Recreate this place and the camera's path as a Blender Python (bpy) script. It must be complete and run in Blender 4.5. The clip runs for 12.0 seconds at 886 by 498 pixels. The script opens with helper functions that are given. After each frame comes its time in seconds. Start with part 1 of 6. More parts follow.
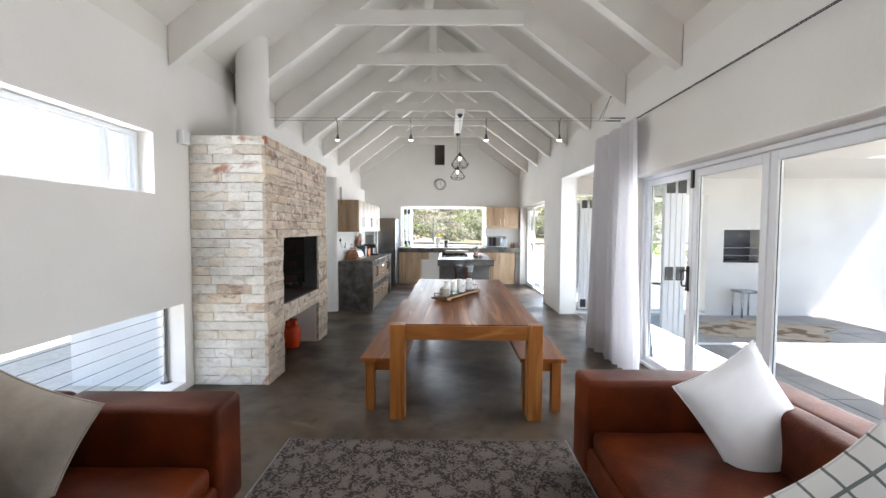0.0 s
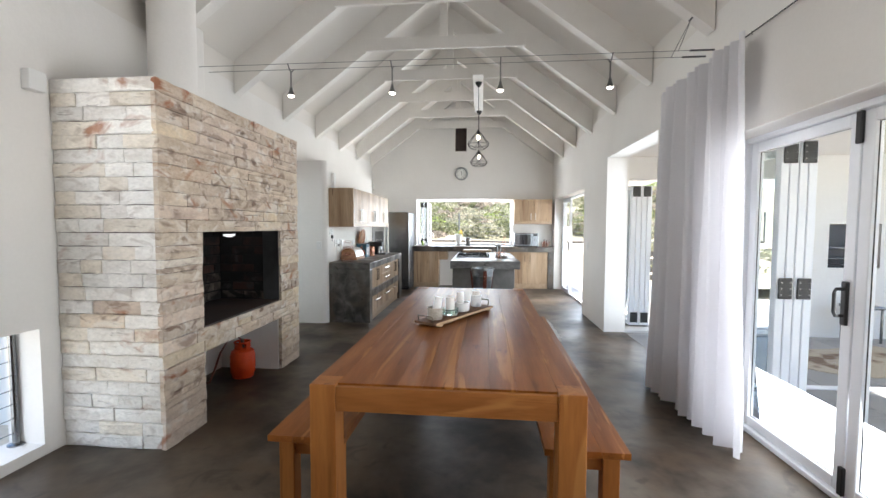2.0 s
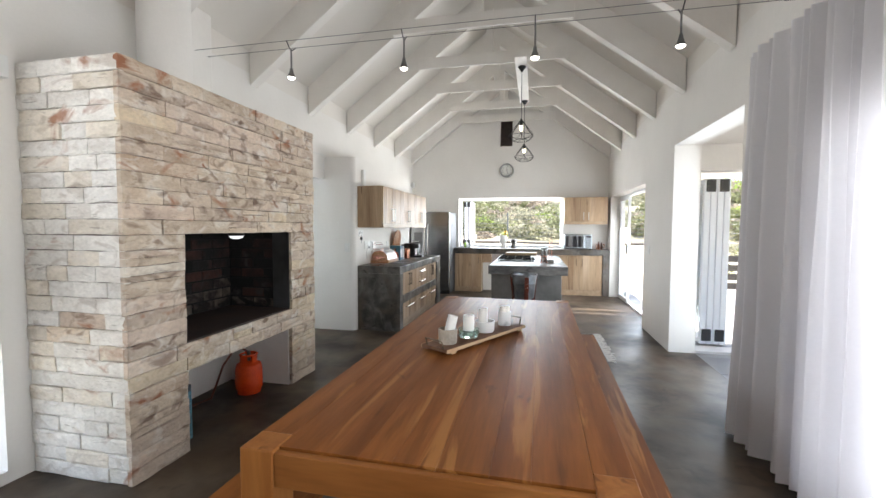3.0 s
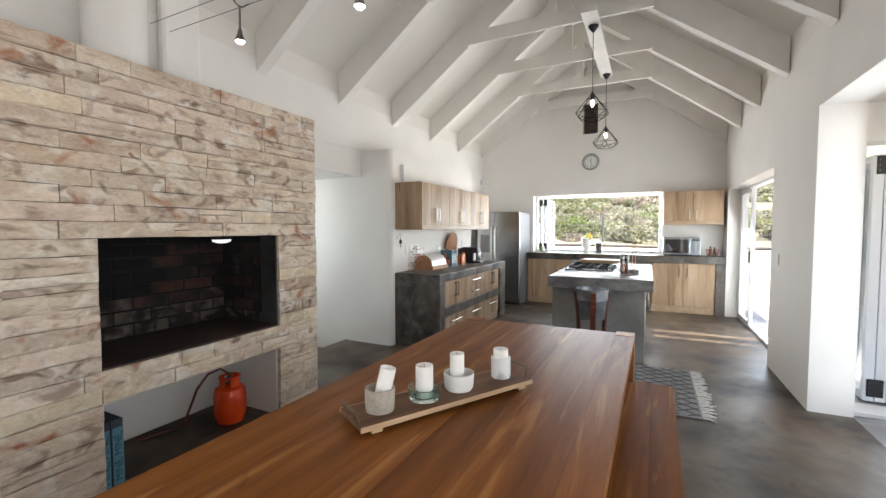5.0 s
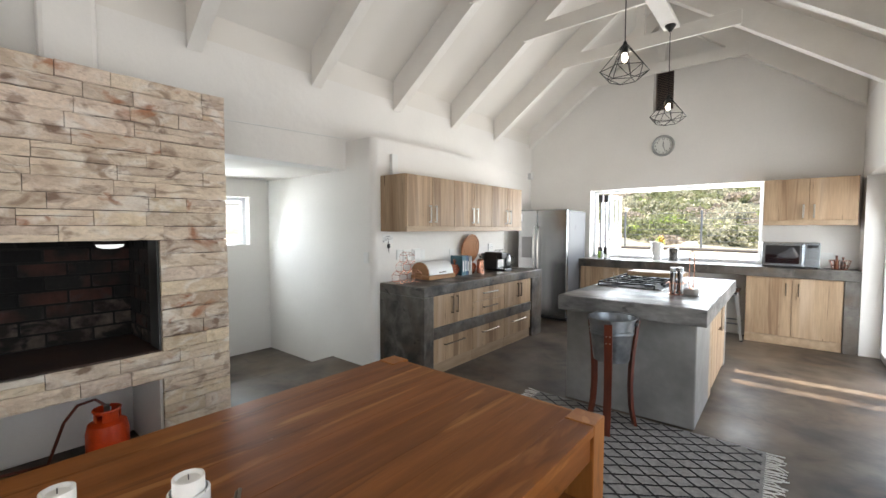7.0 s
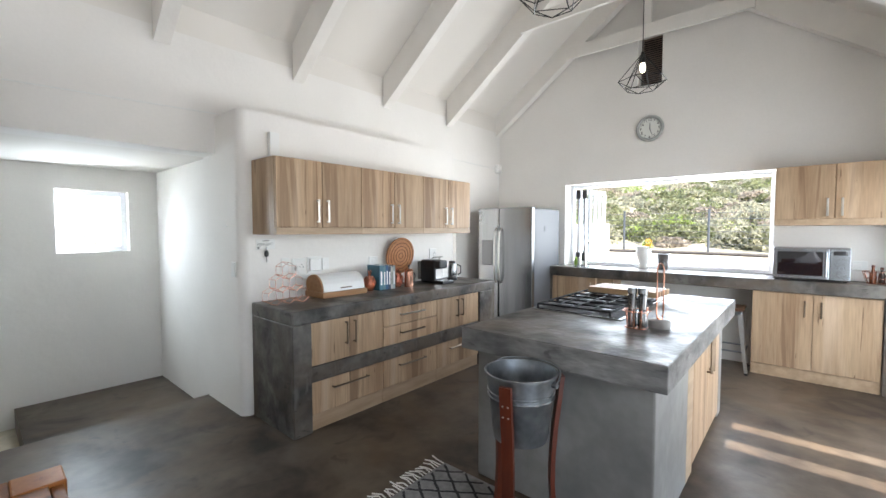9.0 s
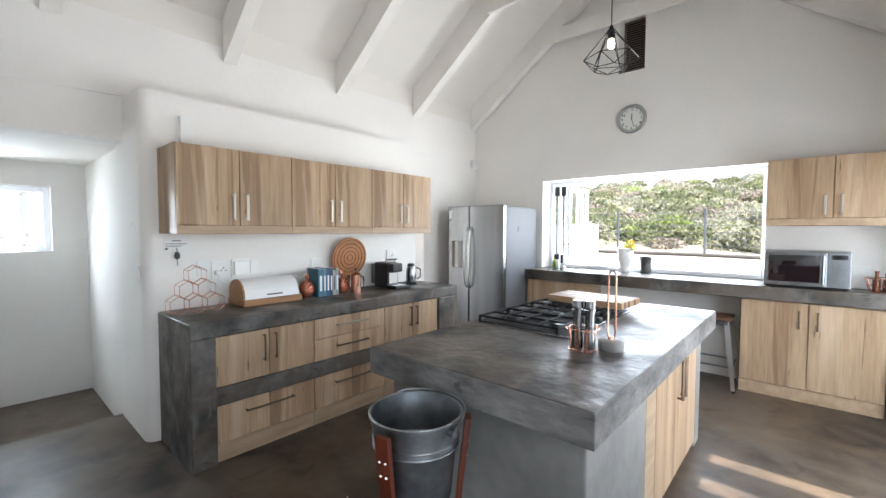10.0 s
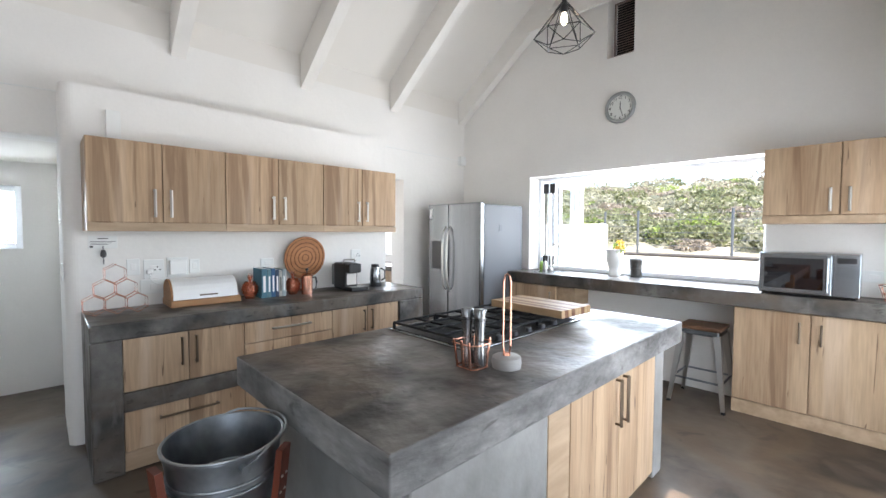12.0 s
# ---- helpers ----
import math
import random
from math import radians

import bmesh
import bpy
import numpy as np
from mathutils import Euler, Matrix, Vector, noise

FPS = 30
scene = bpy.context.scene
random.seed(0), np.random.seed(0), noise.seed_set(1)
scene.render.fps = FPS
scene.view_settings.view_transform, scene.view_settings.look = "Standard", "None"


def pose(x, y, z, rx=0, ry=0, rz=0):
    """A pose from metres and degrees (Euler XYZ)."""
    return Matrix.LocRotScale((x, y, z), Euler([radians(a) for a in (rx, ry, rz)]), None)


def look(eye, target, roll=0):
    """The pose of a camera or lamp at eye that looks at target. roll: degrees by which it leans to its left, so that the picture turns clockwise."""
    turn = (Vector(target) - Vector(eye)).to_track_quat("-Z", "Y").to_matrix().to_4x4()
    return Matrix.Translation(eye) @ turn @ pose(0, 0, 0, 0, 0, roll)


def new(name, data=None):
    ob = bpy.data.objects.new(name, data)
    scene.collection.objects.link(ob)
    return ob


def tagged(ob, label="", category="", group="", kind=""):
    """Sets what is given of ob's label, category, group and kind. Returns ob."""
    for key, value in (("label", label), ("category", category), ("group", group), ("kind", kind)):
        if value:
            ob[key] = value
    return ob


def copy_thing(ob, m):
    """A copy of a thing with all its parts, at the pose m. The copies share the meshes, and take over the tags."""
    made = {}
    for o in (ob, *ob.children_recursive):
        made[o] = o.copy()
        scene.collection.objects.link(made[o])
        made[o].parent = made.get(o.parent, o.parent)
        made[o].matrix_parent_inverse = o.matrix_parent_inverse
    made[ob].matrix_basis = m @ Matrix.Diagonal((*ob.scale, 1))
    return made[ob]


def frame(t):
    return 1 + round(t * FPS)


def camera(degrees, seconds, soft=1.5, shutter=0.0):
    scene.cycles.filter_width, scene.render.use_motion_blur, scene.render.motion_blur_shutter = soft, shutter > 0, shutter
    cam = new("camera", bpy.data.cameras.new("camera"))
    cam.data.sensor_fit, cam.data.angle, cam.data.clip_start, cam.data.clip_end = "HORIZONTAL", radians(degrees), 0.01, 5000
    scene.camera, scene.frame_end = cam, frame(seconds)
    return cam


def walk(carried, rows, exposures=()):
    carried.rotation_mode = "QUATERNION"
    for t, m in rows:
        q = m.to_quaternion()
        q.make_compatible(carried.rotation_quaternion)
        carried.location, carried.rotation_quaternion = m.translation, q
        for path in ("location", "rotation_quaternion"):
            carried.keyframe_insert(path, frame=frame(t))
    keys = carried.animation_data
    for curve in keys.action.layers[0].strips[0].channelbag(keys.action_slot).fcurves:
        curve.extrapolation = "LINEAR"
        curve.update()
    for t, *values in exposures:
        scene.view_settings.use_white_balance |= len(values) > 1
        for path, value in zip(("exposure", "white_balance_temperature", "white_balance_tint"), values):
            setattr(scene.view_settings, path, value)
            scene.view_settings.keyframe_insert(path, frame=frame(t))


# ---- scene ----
cam = camera(93.6, 12.0)
PATH = [
    (0, (0.199, 0.105, 1.487), (0.182, 2.103, 1.392), 0.2),
    (0.5, (0.283, 0.44, 1.461), (0.263, 2.438, 1.363), 0.1),
    (1, (0.351, 0.819, 1.444), (0.322, 2.816, 1.344), 0.2),
    (1.5, (0.438, 1.205, 1.434), (0.377, 3.202, 1.329), 0.2),
    (2, (0.503, 1.563, 1.434), (0.322, 3.552, 1.329), 0.2),
    (2.5, (0.565, 1.889, 1.436), (0.262, 3.863, 1.331), 0.3),
    (3, (0.66, 2.176, 1.441), (0.23, 4.126, 1.337), 0.2),
    (3.5, (0.745, 2.443, 1.441), (0.179, 4.359, 1.34), 0.2),
    (5.5, (1.18, 3.554, 1.435), (0.182, 5.284, 1.339), 0.0),
    (6, (1.31, 3.902, 1.423), (0.192, 5.557, 1.325), 0.1),
    (6.5, (1.392, 4.284, 1.433), (0.191, 5.88, 1.336), 0.1),
    (7, (1.494, 4.659, 1.468), (0.227, 6.203, 1.369), 0.1),
    (9, (1.509, 6.114, 1.468), (0.198, 7.622, 1.378), 0.0),
    (9.5, (1.536, 6.451, 1.464), (0.223, 7.956, 1.375), 0.1),
    (10, (1.575, 6.748, 1.464), (0.254, 8.247, 1.374), 0.2),
    (10.5, (1.646, 7.013, 1.46), (0.31, 8.498, 1.37), 0.2),
    (11, (1.756, 7.212, 1.464), (0.397, 8.678, 1.37), 0.3),
    (11.5, (1.837, 7.323, 1.46), (0.437, 8.749, 1.369), 0.4),
    (12, (1.886, 7.399, 1.445), (0.449, 8.787, 1.36), 0.3),
]
walk(cam, [(t, look(eye, target, roll)) for t, eye, target, roll in PATH], [(0, 1.92, 6400, 11.5), (2.5, 1.94, 6500, 11), (5.5, 1.86, 6740, 12), (7, 1.86, 6740, 12), (9, 1.94, 6400, 11.5), (12, 1.85, 6250, 12.5)])

# ---- light ----
SUN_EL, SUN_AZ = radians(57), radians(-4)      # the sun stands over the courtyard side, +x
sky_world = bpy.data.worlds.new("sky")
sky_world.use_nodes = True
scene.world = sky_world
wn = sky_world.node_tree
sky = wn.nodes.new("ShaderNodeTexSky")
sky.sky_type, sky.sun_disc, sky.sun_elevation, sky.sun_rotation = "NISHITA", False, SUN_EL, radians(94)
wn.links.new(sky.outputs[0], wn.nodes["Background"].inputs[0])
wn.nodes["Background"].inputs[1].default_value = 0.15
sun_data = bpy.data.lights.new("sun", "SUN")
sun_data.energy, sun_data.angle, sun_data.color = 5.0, radians(0.5), (1.0, 0.95, 0.88)
sun_dir = Vector((math.cos(SUN_EL) * math.cos(SUN_AZ), math.cos(SUN_EL) * math.sin(SUN_AZ), math.sin(SUN_EL)))
new("sun", sun_data).matrix_world = look(sun_dir * 30, (0, 0, 0))


def daylight(name, at, to, w, h, watts, colour=(0.93, 0.97, 1.0)):
    """The sky's light in an opening: an area lamp as large as the opening."""
    d = bpy.data.lights.new(name, "AREA")
    d.shape, d.size, d.size_y, d.energy, d.color = "RECTANGLE", w, h, watts, colour
    new(name, d).matrix_world = look(at, to)


daylight("daylight_folding_doors", (2.35, 2.5, 1.03), (0, 2.5, 0.75), 4.2, 1.9, 26)
daylight("daylight_courtyard_opening", (2.52, 6.6, 1.2), (0, 6.6, 1.1), 1.5, 2.2, 6.5, (0.82, 0.92, 1.0))
daylight("daylight_kitchen_door", (2.52, 10.0, 1.05), (0, 10.0, 0.2), 2.5, 1.9, 17, (0.86, 0.94, 1.0))
daylight("daylight_kitchen_window", (0.08, 12.1, 1.55), (0.08, 6, 0.7), 2.2, 1.0, 25, (0.86, 0.94, 1.0))
daylight("daylight_high_window", (-2.30, 2.0, 2.02), (0, 2.0, 1.9), 2.8, 0.45, 9.5)
daylight("daylight_low_window", (-2.47, 1.5, 0.45), (0, 1.5, 0.5), 4.6, 0.7, 5.5)
daylight("daylight_scullery_window", (-3.4, 11.52, 1.52), (-3.0, 9, 1.0), 1.5, 0.9, 22)
daylight("daylight_hall_window", (-4.0, 6.88, 1.56), (-2.8, 6.3, 1.05), 0.36, 0.5, 7.5, (0.80, 0.92, 1.0))

# ---- materials ----
def rgb(r, g, b):
    return (r, g, b, 1.0)


def mat(name, colour, rough=0.6, metal=0.0, colour2=None, scale=4.0, detail=6.0, stretch=(1, 1, 1), bump=0.0, bump_scale=60.0,
        rough2=None, spread=(0.35, 0.65), fine=0.0, fine_scale=90.0, random_value=0.0, coat=0.0, sheen=0.0, island=False):
    """A Principled material: two colours mixed by noise, a finer grain over it, roughness that follows, and relief."""
    m = bpy.data.materials.new(name)
    m.use_nodes = True
    nt = m.node_tree
    b = nt.nodes["Principled BSDF"]
    b.inputs["Base Color"].default_value = rgb(*colour)
    b.inputs["Roughness"].default_value = rough
    b.inputs["Metallic"].default_value = metal
    b.inputs["Coat Weight"].default_value = coat
    b.inputs["Sheen Weight"].default_value = sheen
    tc = nt.nodes.new("ShaderNodeTexCoord")
    mp = nt.nodes.new("ShaderNodeMapping")
    mp.inputs["Scale"].default_value = stretch
    nt.links.new(tc.outputs["Object"], mp.inputs["Vector"])
    out = None
    info = None
    if random_value:
        info = nt.nodes.new("ShaderNodeNewGeometry" if island else "ShaderNodeObjectInfo")
        off = nt.nodes.new("ShaderNodeVectorMath")
        off.operation = "ADD"
        mul = nt.nodes.new("ShaderNodeMath")
        mul.operation = "MULTIPLY"
        mul.inputs[1].default_value = 37.0
        nt.links.new(info.outputs["Random Per Island" if island else "Random"], mul.inputs[0])
        nt.links.new(mp.outputs[0], off.inputs[0])
        nt.links.new(mul.outputs[0], off.inputs[1])
        vec = off.outputs[0]
    else:
        vec = mp.outputs[0]
    n1 = nt.nodes.new("ShaderNodeTexNoise")
    n1.inputs["Scale"].default_value, n1.inputs["Detail"].default_value = scale, detail
    nt.links.new(vec, n1.inputs["Vector"])
    if colour2:
        r = nt.nodes.new("ShaderNodeMapRange")
        r.inputs["From Min"].default_value, r.inputs["From Max"].default_value = spread
        nt.links.new(n1.outputs["Fac"], r.inputs["Value"])
        mx = nt.nodes.new("ShaderNodeMix")
        mx.data_type = "RGBA"
        mx.inputs["A"].default_value, mx.inputs["B"].default_value = rgb(*colour), rgb(*colour2)
        nt.links.new(r.outputs[0], mx.inputs["Factor"])
        out = mx.outputs["Result"]
        if rough2 is not None:
            rr = nt.nodes.new("ShaderNodeMapRange")
            rr.inputs["From Min"].default_value, rr.inputs["From Max"].default_value = spread
            rr.inputs["To Min"].default_value, rr.inputs["To Max"].default_value = rough, rough2
            nt.links.new(n1.outputs["Fac"], rr.inputs["Value"])
            nt.links.new(rr.outputs[0], b.inputs["Roughness"])
    if fine or random_value:
        hsv = nt.nodes.new("ShaderNodeHueSaturation")
        hsv.inputs["Color"].default_value = rgb(*colour)
        if out:
            nt.links.new(out, hsv.inputs["Color"])
        total = None
        if fine:
            n2 = nt.nodes.new("ShaderNodeTexNoise")
            n2.inputs["Scale"].default_value, n2.inputs["Detail"].default_value = fine_scale, 4.0
            nt.links.new(vec, n2.inputs["Vector"])
            fr = nt.nodes.new("ShaderNodeMapRange")
            fr.inputs["From Min"].default_value, fr.inputs["From Max"].default_value = 0.25, 0.75
            fr.inputs["To Min"].default_value, fr.inputs["To Max"].default_value = 1 - fine, 1 + fine
            nt.links.new(n2.outputs["Fac"], fr.inputs["Value"])
            total = fr.outputs[0]
        if random_value:
            fr2 = nt.nodes.new("ShaderNodeMapRange")
            fr2.inputs["To Min"].default_value, fr2.inputs["To Max"].default_value = 1 - random_value, 1 + random_value
            nt.links.new(info.outputs["Random Per Island" if island else "Random"], fr2.inputs["Value"])
            if total:
                tm = nt.nodes.new("ShaderNodeMath")
                tm.operation = "MULTIPLY"
                nt.links.new(total, tm.inputs[0])
                nt.links.new(fr2.outputs[0], tm.inputs[1])
                total = tm.outputs[0]
            else:
                total = fr2.outputs[0]
        nt.links.new(total, hsv.inputs["Value"])
        out = hsv.outputs["Color"]
    if out:
        nt.links.new(out, b.inputs["Base Color"])
    if bump:
        n3 = nt.nodes.new("ShaderNodeTexNoise")
        n3.inputs["Scale"].default_value, n3.inputs["Detail"].default_value = bump_scale, 5.0
        nt.links.new(vec, n3.inputs["Vector"])
        bp = nt.nodes.new("ShaderNodeBump")
        bp.inputs["Strength"].default_value, bp.inputs["Distance"].default_value = bump, 0.01
        nt.links.new(n3.outputs["Fac"], bp.inputs["Height"])
        nt.links.new(bp.outputs[0], b.inputs["Normal"])
    return m


def overlay(m, colour, scale, stretch=(1, 1, 1), spread=(0.55, 0.65), amount=1.0, distortion=0.0, shift=0.0, detail=6.0):
    """Lays patches, streaks or veins of another colour over a material, by a noise of its own."""
    nt = m.node_tree
    b = nt.nodes["Principled BSDF"]
    tc = nt.nodes.new("ShaderNodeTexCoord")
    mp = nt.nodes.new("ShaderNodeMapping")
    mp.inputs["Scale"].default_value, mp.inputs["Location"].default_value = stretch, (shift, shift * 1.7, shift * 0.6)
    n = nt.nodes.new("ShaderNodeTexNoise")
    n.inputs["Scale"].default_value, n.inputs["Detail"].default_value, n.inputs["Distortion"].default_value = scale, detail, distortion
    r = nt.nodes.new("ShaderNodeMapRange")
    r.inputs["From Min"].default_value, r.inputs["From Max"].default_value = spread
    r.inputs["To Max"].default_value = amount
    x = nt.nodes.new("ShaderNodeMix")
    x.data_type = "RGBA"
    x.inputs["A"].default_value = b.inputs["Base Color"].default_value
    x.inputs["B"].default_value = rgb(*colour)
    nt.links.new(tc.outputs["Object"], mp.inputs["Vector"])
    nt.links.new(mp.outputs[0], n.inputs["Vector"])
    nt.links.new(n.outputs["Fac"], r.inputs["Value"])
    nt.links.new(r.outputs[0], x.inputs["Factor"])
    if b.inputs["Base Color"].links:
        nt.links.new(b.inputs["Base Color"].links[0].from_socket, x.inputs["A"])
    nt.links.new(x.outputs["Result"], b.inputs["Base Color"])
    return m


M_PLASTER = mat("white_plaster", (0.815, 0.79, 0.755), 0.85, colour2=(0.775, 0.75, 0.715), scale=1.3, bump=0.25, bump_scale=14, fine=0.015, fine_scale=50)
M_CEIL = mat("white_ceiling_board", (0.77, 0.735, 0.685), 0.85, colour2=(0.735, 0.70, 0.65), scale=0.9, bump=0.12, bump_scale=9)
M_BEAM = mat("white_painted_timber", (0.82, 0.79, 0.745), 0.6, colour2=(0.77, 0.74, 0.695), scale=3, stretch=(1, 1, 1), bump=0.2, bump_scale=30)
M_OUTWALL = mat("outside_plaster", (0.80, 0.79, 0.76), 0.9, colour2=(0.72, 0.70, 0.67), scale=1.5, bump=0.3, bump_scale=20)
M_FLOOR = mat("polished_concrete_floor", (0.098, 0.075, 0.055), 0.34, colour2=(0.028, 0.020, 0.0145), scale=1.3, detail=10, rough2=0.50, spread=(0.40, 0.62),
              fine=0.30, fine_scale=9, bump=0.08, bump_scale=25)
M_FLOOR.node_tree.nodes["Principled BSDF"].inputs["Specular IOR Level"].default_value = 0.26
M_CONC = mat("grey_screed_concrete", (0.135, 0.124, 0.112), 0.32, colour2=(0.036, 0.033, 0.030), scale=3.2, detail=12, rough2=0.55, spread=(0.38, 0.62), fine=0.32,
             fine_scale=14, bump=0.6, bump_scale=16)
overlay(M_FLOOR, (0.13, 0.103, 0.078), 0.9, (1, 1, 1), (0.55, 0.66), 0.6, 1.6, 4.0, 9.0)
overlay(M_FLOOR, (0.105, 0.070, 0.044), 1.7, (1, 1, 1), (0.48, 0.62), 0.65, 1.0, 13.0, 10.0)
overlay(M_FLOOR, (0.028, 0.020, 0.015), 4.5, (1, 1, 1), (0.60, 0.70), 0.6, 1.0, 9.0, 8.0)
overlay(M_CONC, (0.125, 0.096, 0.072), 2.4, (1, 1, 1), (0.44, 0.62), 0.75, 0.8, 3.0, 10.0)
overlay(M_CONC, (0.24, 0.23, 0.215), 7, (1, 1, 0.5), (0.58, 0.70), 0.35, 0.8, 7.0)
overlay(M_CONC, (0.022, 0.018, 0.015), 13, (1, 1, 2.5), (0.62, 0.70), 0.7, 0.8, 12.0)
M_CONC.node_tree.nodes["Principled BSDF"].inputs["Specular IOR Level"].default_value = 0.3
M_CONC_L = mat("pale_screed_concrete", (0.42, 0.41, 0.39), 0.6, colour2=(0.27, 0.26, 0.25), scale=2.2, detail=8, fine=0.1, fine_scale=14, bump=0.15, bump_scale=30)
M_TILE = mat("courtyard_tile", (0.30, 0.295, 0.285), 0.5, colour2=(0.24, 0.235, 0.225), scale=2.5, fine=0.05, fine_scale=40, bump=0.05, random_value=0.05)
M_ALU = mat("white_powder_coat", (0.86, 0.88, 0.91), 0.35, fine=0.01)
M_SAND = mat("pale_sandy_ground", (0.58, 0.52, 0.42), 0.95, colour2=(0.46, 0.41, 0.30), scale=0.8, fine=0.15, fine_scale=12, bump=0.5, bump_scale=8)
M_SCRUB = mat("scrub_hillside", (0.17, 0.165, 0.10), 0.95, colour2=(0.30, 0.27, 0.19), scale=0.5, fine=0.25, fine_scale=3, bump=0.6, bump_scale=2)
M_BLACK = mat("black_plastic", (0.015, 0.015, 0.016), 0.35, bump=0.03)
M_STEEL = mat("brushed_steel", (0.31, 0.315, 0.32), 0.24, 1.0, colour2=(0.22, 0.225, 0.23), scale=6, stretch=(1, 1, 0.05), fine=0.03, fine_scale=60)
M_GLASS = bpy.data.materials.new("clear_glass")
M_GLASS.use_nodes = True
gb = M_GLASS.node_tree.nodes["Principled BSDF"]
gb.inputs["Transmission Weight"].default_value, gb.inputs["Roughness"].default_value, gb.inputs["IOR"].default_value = 1.0, 0.0, 1.1
gb.inputs["Base Color"].default_value = rgb(0.96, 0.98, 0.98)


# ---- building blocks ----
BASE = {}


def thing(name, at, label, category, group="", kind=""):
    ob = new(name)
    ob.empty_display_size = 0.1
    ob.location = at
    BASE[ob.name] = Vector(at)
    return tagged(ob, label, category, group, kind)


def part(name, bm, material, parent=None, label="", smooth=False):
    """Links a bmesh, given in world places, as one mesh object, under a thing or part where one is given."""
    me = bpy.data.meshes.new(name)
    at = BASE[parent.name] if parent else Vector()
    if parent:
        bm.transform(Matrix.Translation(-at))
    bmesh.ops.recalc_face_normals(bm, faces=bm.faces)
    if smooth:
        for f in bm.faces:
            f.smooth = True
        for e in bm.edges:
            if len(e.link_faces) == 2 and e.calc_face_angle(0) > radians(38):
                e.smooth = False
    bm.to_mesh(me)
    bm.free()
    me.materials.append(material)
    ob = new(name, me)
    if parent:
        ob.parent = parent
        BASE[ob.name] = at
    if label:
        ob["label"] = label
    return ob


def structure(name, bm, material, label, category):
    return tagged(part(name, bm, material), label, category, kind="structure")


def box(x0, x1, y0, y1, z0, z1, bevel=0.0, segments=2, bm=None):
    """A box, its edges rounded, in a bmesh of its own or added to one."""
    one = bmesh.new()
    bmesh.ops.create_cube(one, size=1.0)
    for v in one.verts:
        v.co = Vector(((x0 + x1) / 2 + v.co.x * (x1 - x0), (y0 + y1) / 2 + v.co.y * (y1 - y0), (z0 + z1) / 2 + v.co.z * (z1 - z0)))
    if bevel:
        bmesh.ops.bevel(one, geom=one.edges[:], offset=bevel, segments=segments, profile=0.5, affect="EDGES")
    return merge(bm, one)


def merge(bm, one):
    if bm is None:
        return one
    me = bpy.data.meshes.new("tmp")
    one.to_mesh(me)
    one.free()
    bm.from_mesh(me)
    bpy.data.meshes.remove(me)
    return bm


def rod(a, b, r, sides=10, r2=None, bm=None, caps=True):
    """A round bar from a to b, tapering to r2."""
    a, b = Vector(a), Vector(b)
    one = bmesh.new()
    bmesh.ops.create_cone(one, cap_ends=caps, segments=sides, radius1=r, radius2=r if r2 is None else r2, depth=(b - a).length)
    q = (b - a).to_track_quat("Z", "Y").to_matrix().to_4x4()
    one.transform(Matrix.Translation((a + b) / 2) @ q)
    return merge(bm, one)


def tube(points, r, sides=8, bm=None, closed=False):
    """A bent round bar through the points."""
    pts = [Vector(p) for p in points]
    one = bmesh.new()
    rings = []
    n = len(pts)
    up = Vector((0.13, 0.21, 0.97))
    for i, p in enumerate(pts):
        d = (pts[(i + 1) % n] - pts[i - 1]) if closed or 0 < i < n - 1 else (pts[1] - pts[0] if i == 0 else pts[-1] - pts[-2])
        d.normalize()
        s = d.cross(up)
        if s.length < 0.05:
            s = d.cross(Vector((1, 0, 0)))
        s.normalize()
        u = s.cross(d)
        rings.append([one.verts.new(p + r * (math.cos(k * math.tau / sides) * s + math.sin(k * math.tau / sides) * u)) for k in range(sides)])
    for i in range(n if closed else n - 1):
        for k in range(sides):
            one.faces.new((rings[i][k], rings[i][(k + 1) % sides], rings[(i + 1) % n][(k + 1) % sides], rings[(i + 1) % n][k]))
    if not closed:
        one.faces.new(rings[0])
        one.faces.new(rings[-1])
    return merge(bm, one)


def lathe(at, profile, sides=24, bm=None, squash=(1, 1)):
    """A turned shape: (radius, height) pairs round the upright through at."""
    one = bmesh.new()
    rings = []
    for r, h in profile:
        if r < 1e-5:
            rings.append([one.verts.new((at[0], at[1], at[2] + h))])
        else:
            rings.append([one.verts.new((at[0] + squash[0] * r * math.cos(k * math.tau / sides), at[1] + squash[1] * r * math.sin(k * math.tau / sides), at[2] + h)) for k in range(sides)])
    for a, b in zip(rings, rings[1:]):
        for k in range(sides):
            ks = (k, (k + 1) % sides)
            if len(a) == 1 and len(b) > 1:
                one.faces.new((a[0], b[ks[0]], b[ks[1]]))
            elif len(b) == 1 and len(a) > 1:
                one.faces.new((a[ks[0]], a[ks[1]], b[0]))
            elif len(a) > 1:
                one.faces.new((a[ks[0]], a[ks[1]], b[ks[1]], b[ks[0]]))
    return merge(bm, one)


def prism(poly, axis, a, b, bm=None):
    """A polygon (pairs in the plane across the axis) drawn out along the axis from a to b."""
    one = bmesh.new()
    def place(u, v, w):
        return {"x": (w, u, v), "y": (u, w, v), "z": (u, v, w)}[axis]
    lo = [one.verts.new(place(u, v, a)) for u, v in poly]
    hi = [one.verts.new(place(u, v, b)) for u, v in poly]
    one.faces.new(lo)
    one.faces.new(hi)
    for i in range(len(poly)):
        j = (i + 1) % len(poly)
        one.faces.new((lo[i], lo[j], hi[j], hi[i]))
    return merge(bm, one)


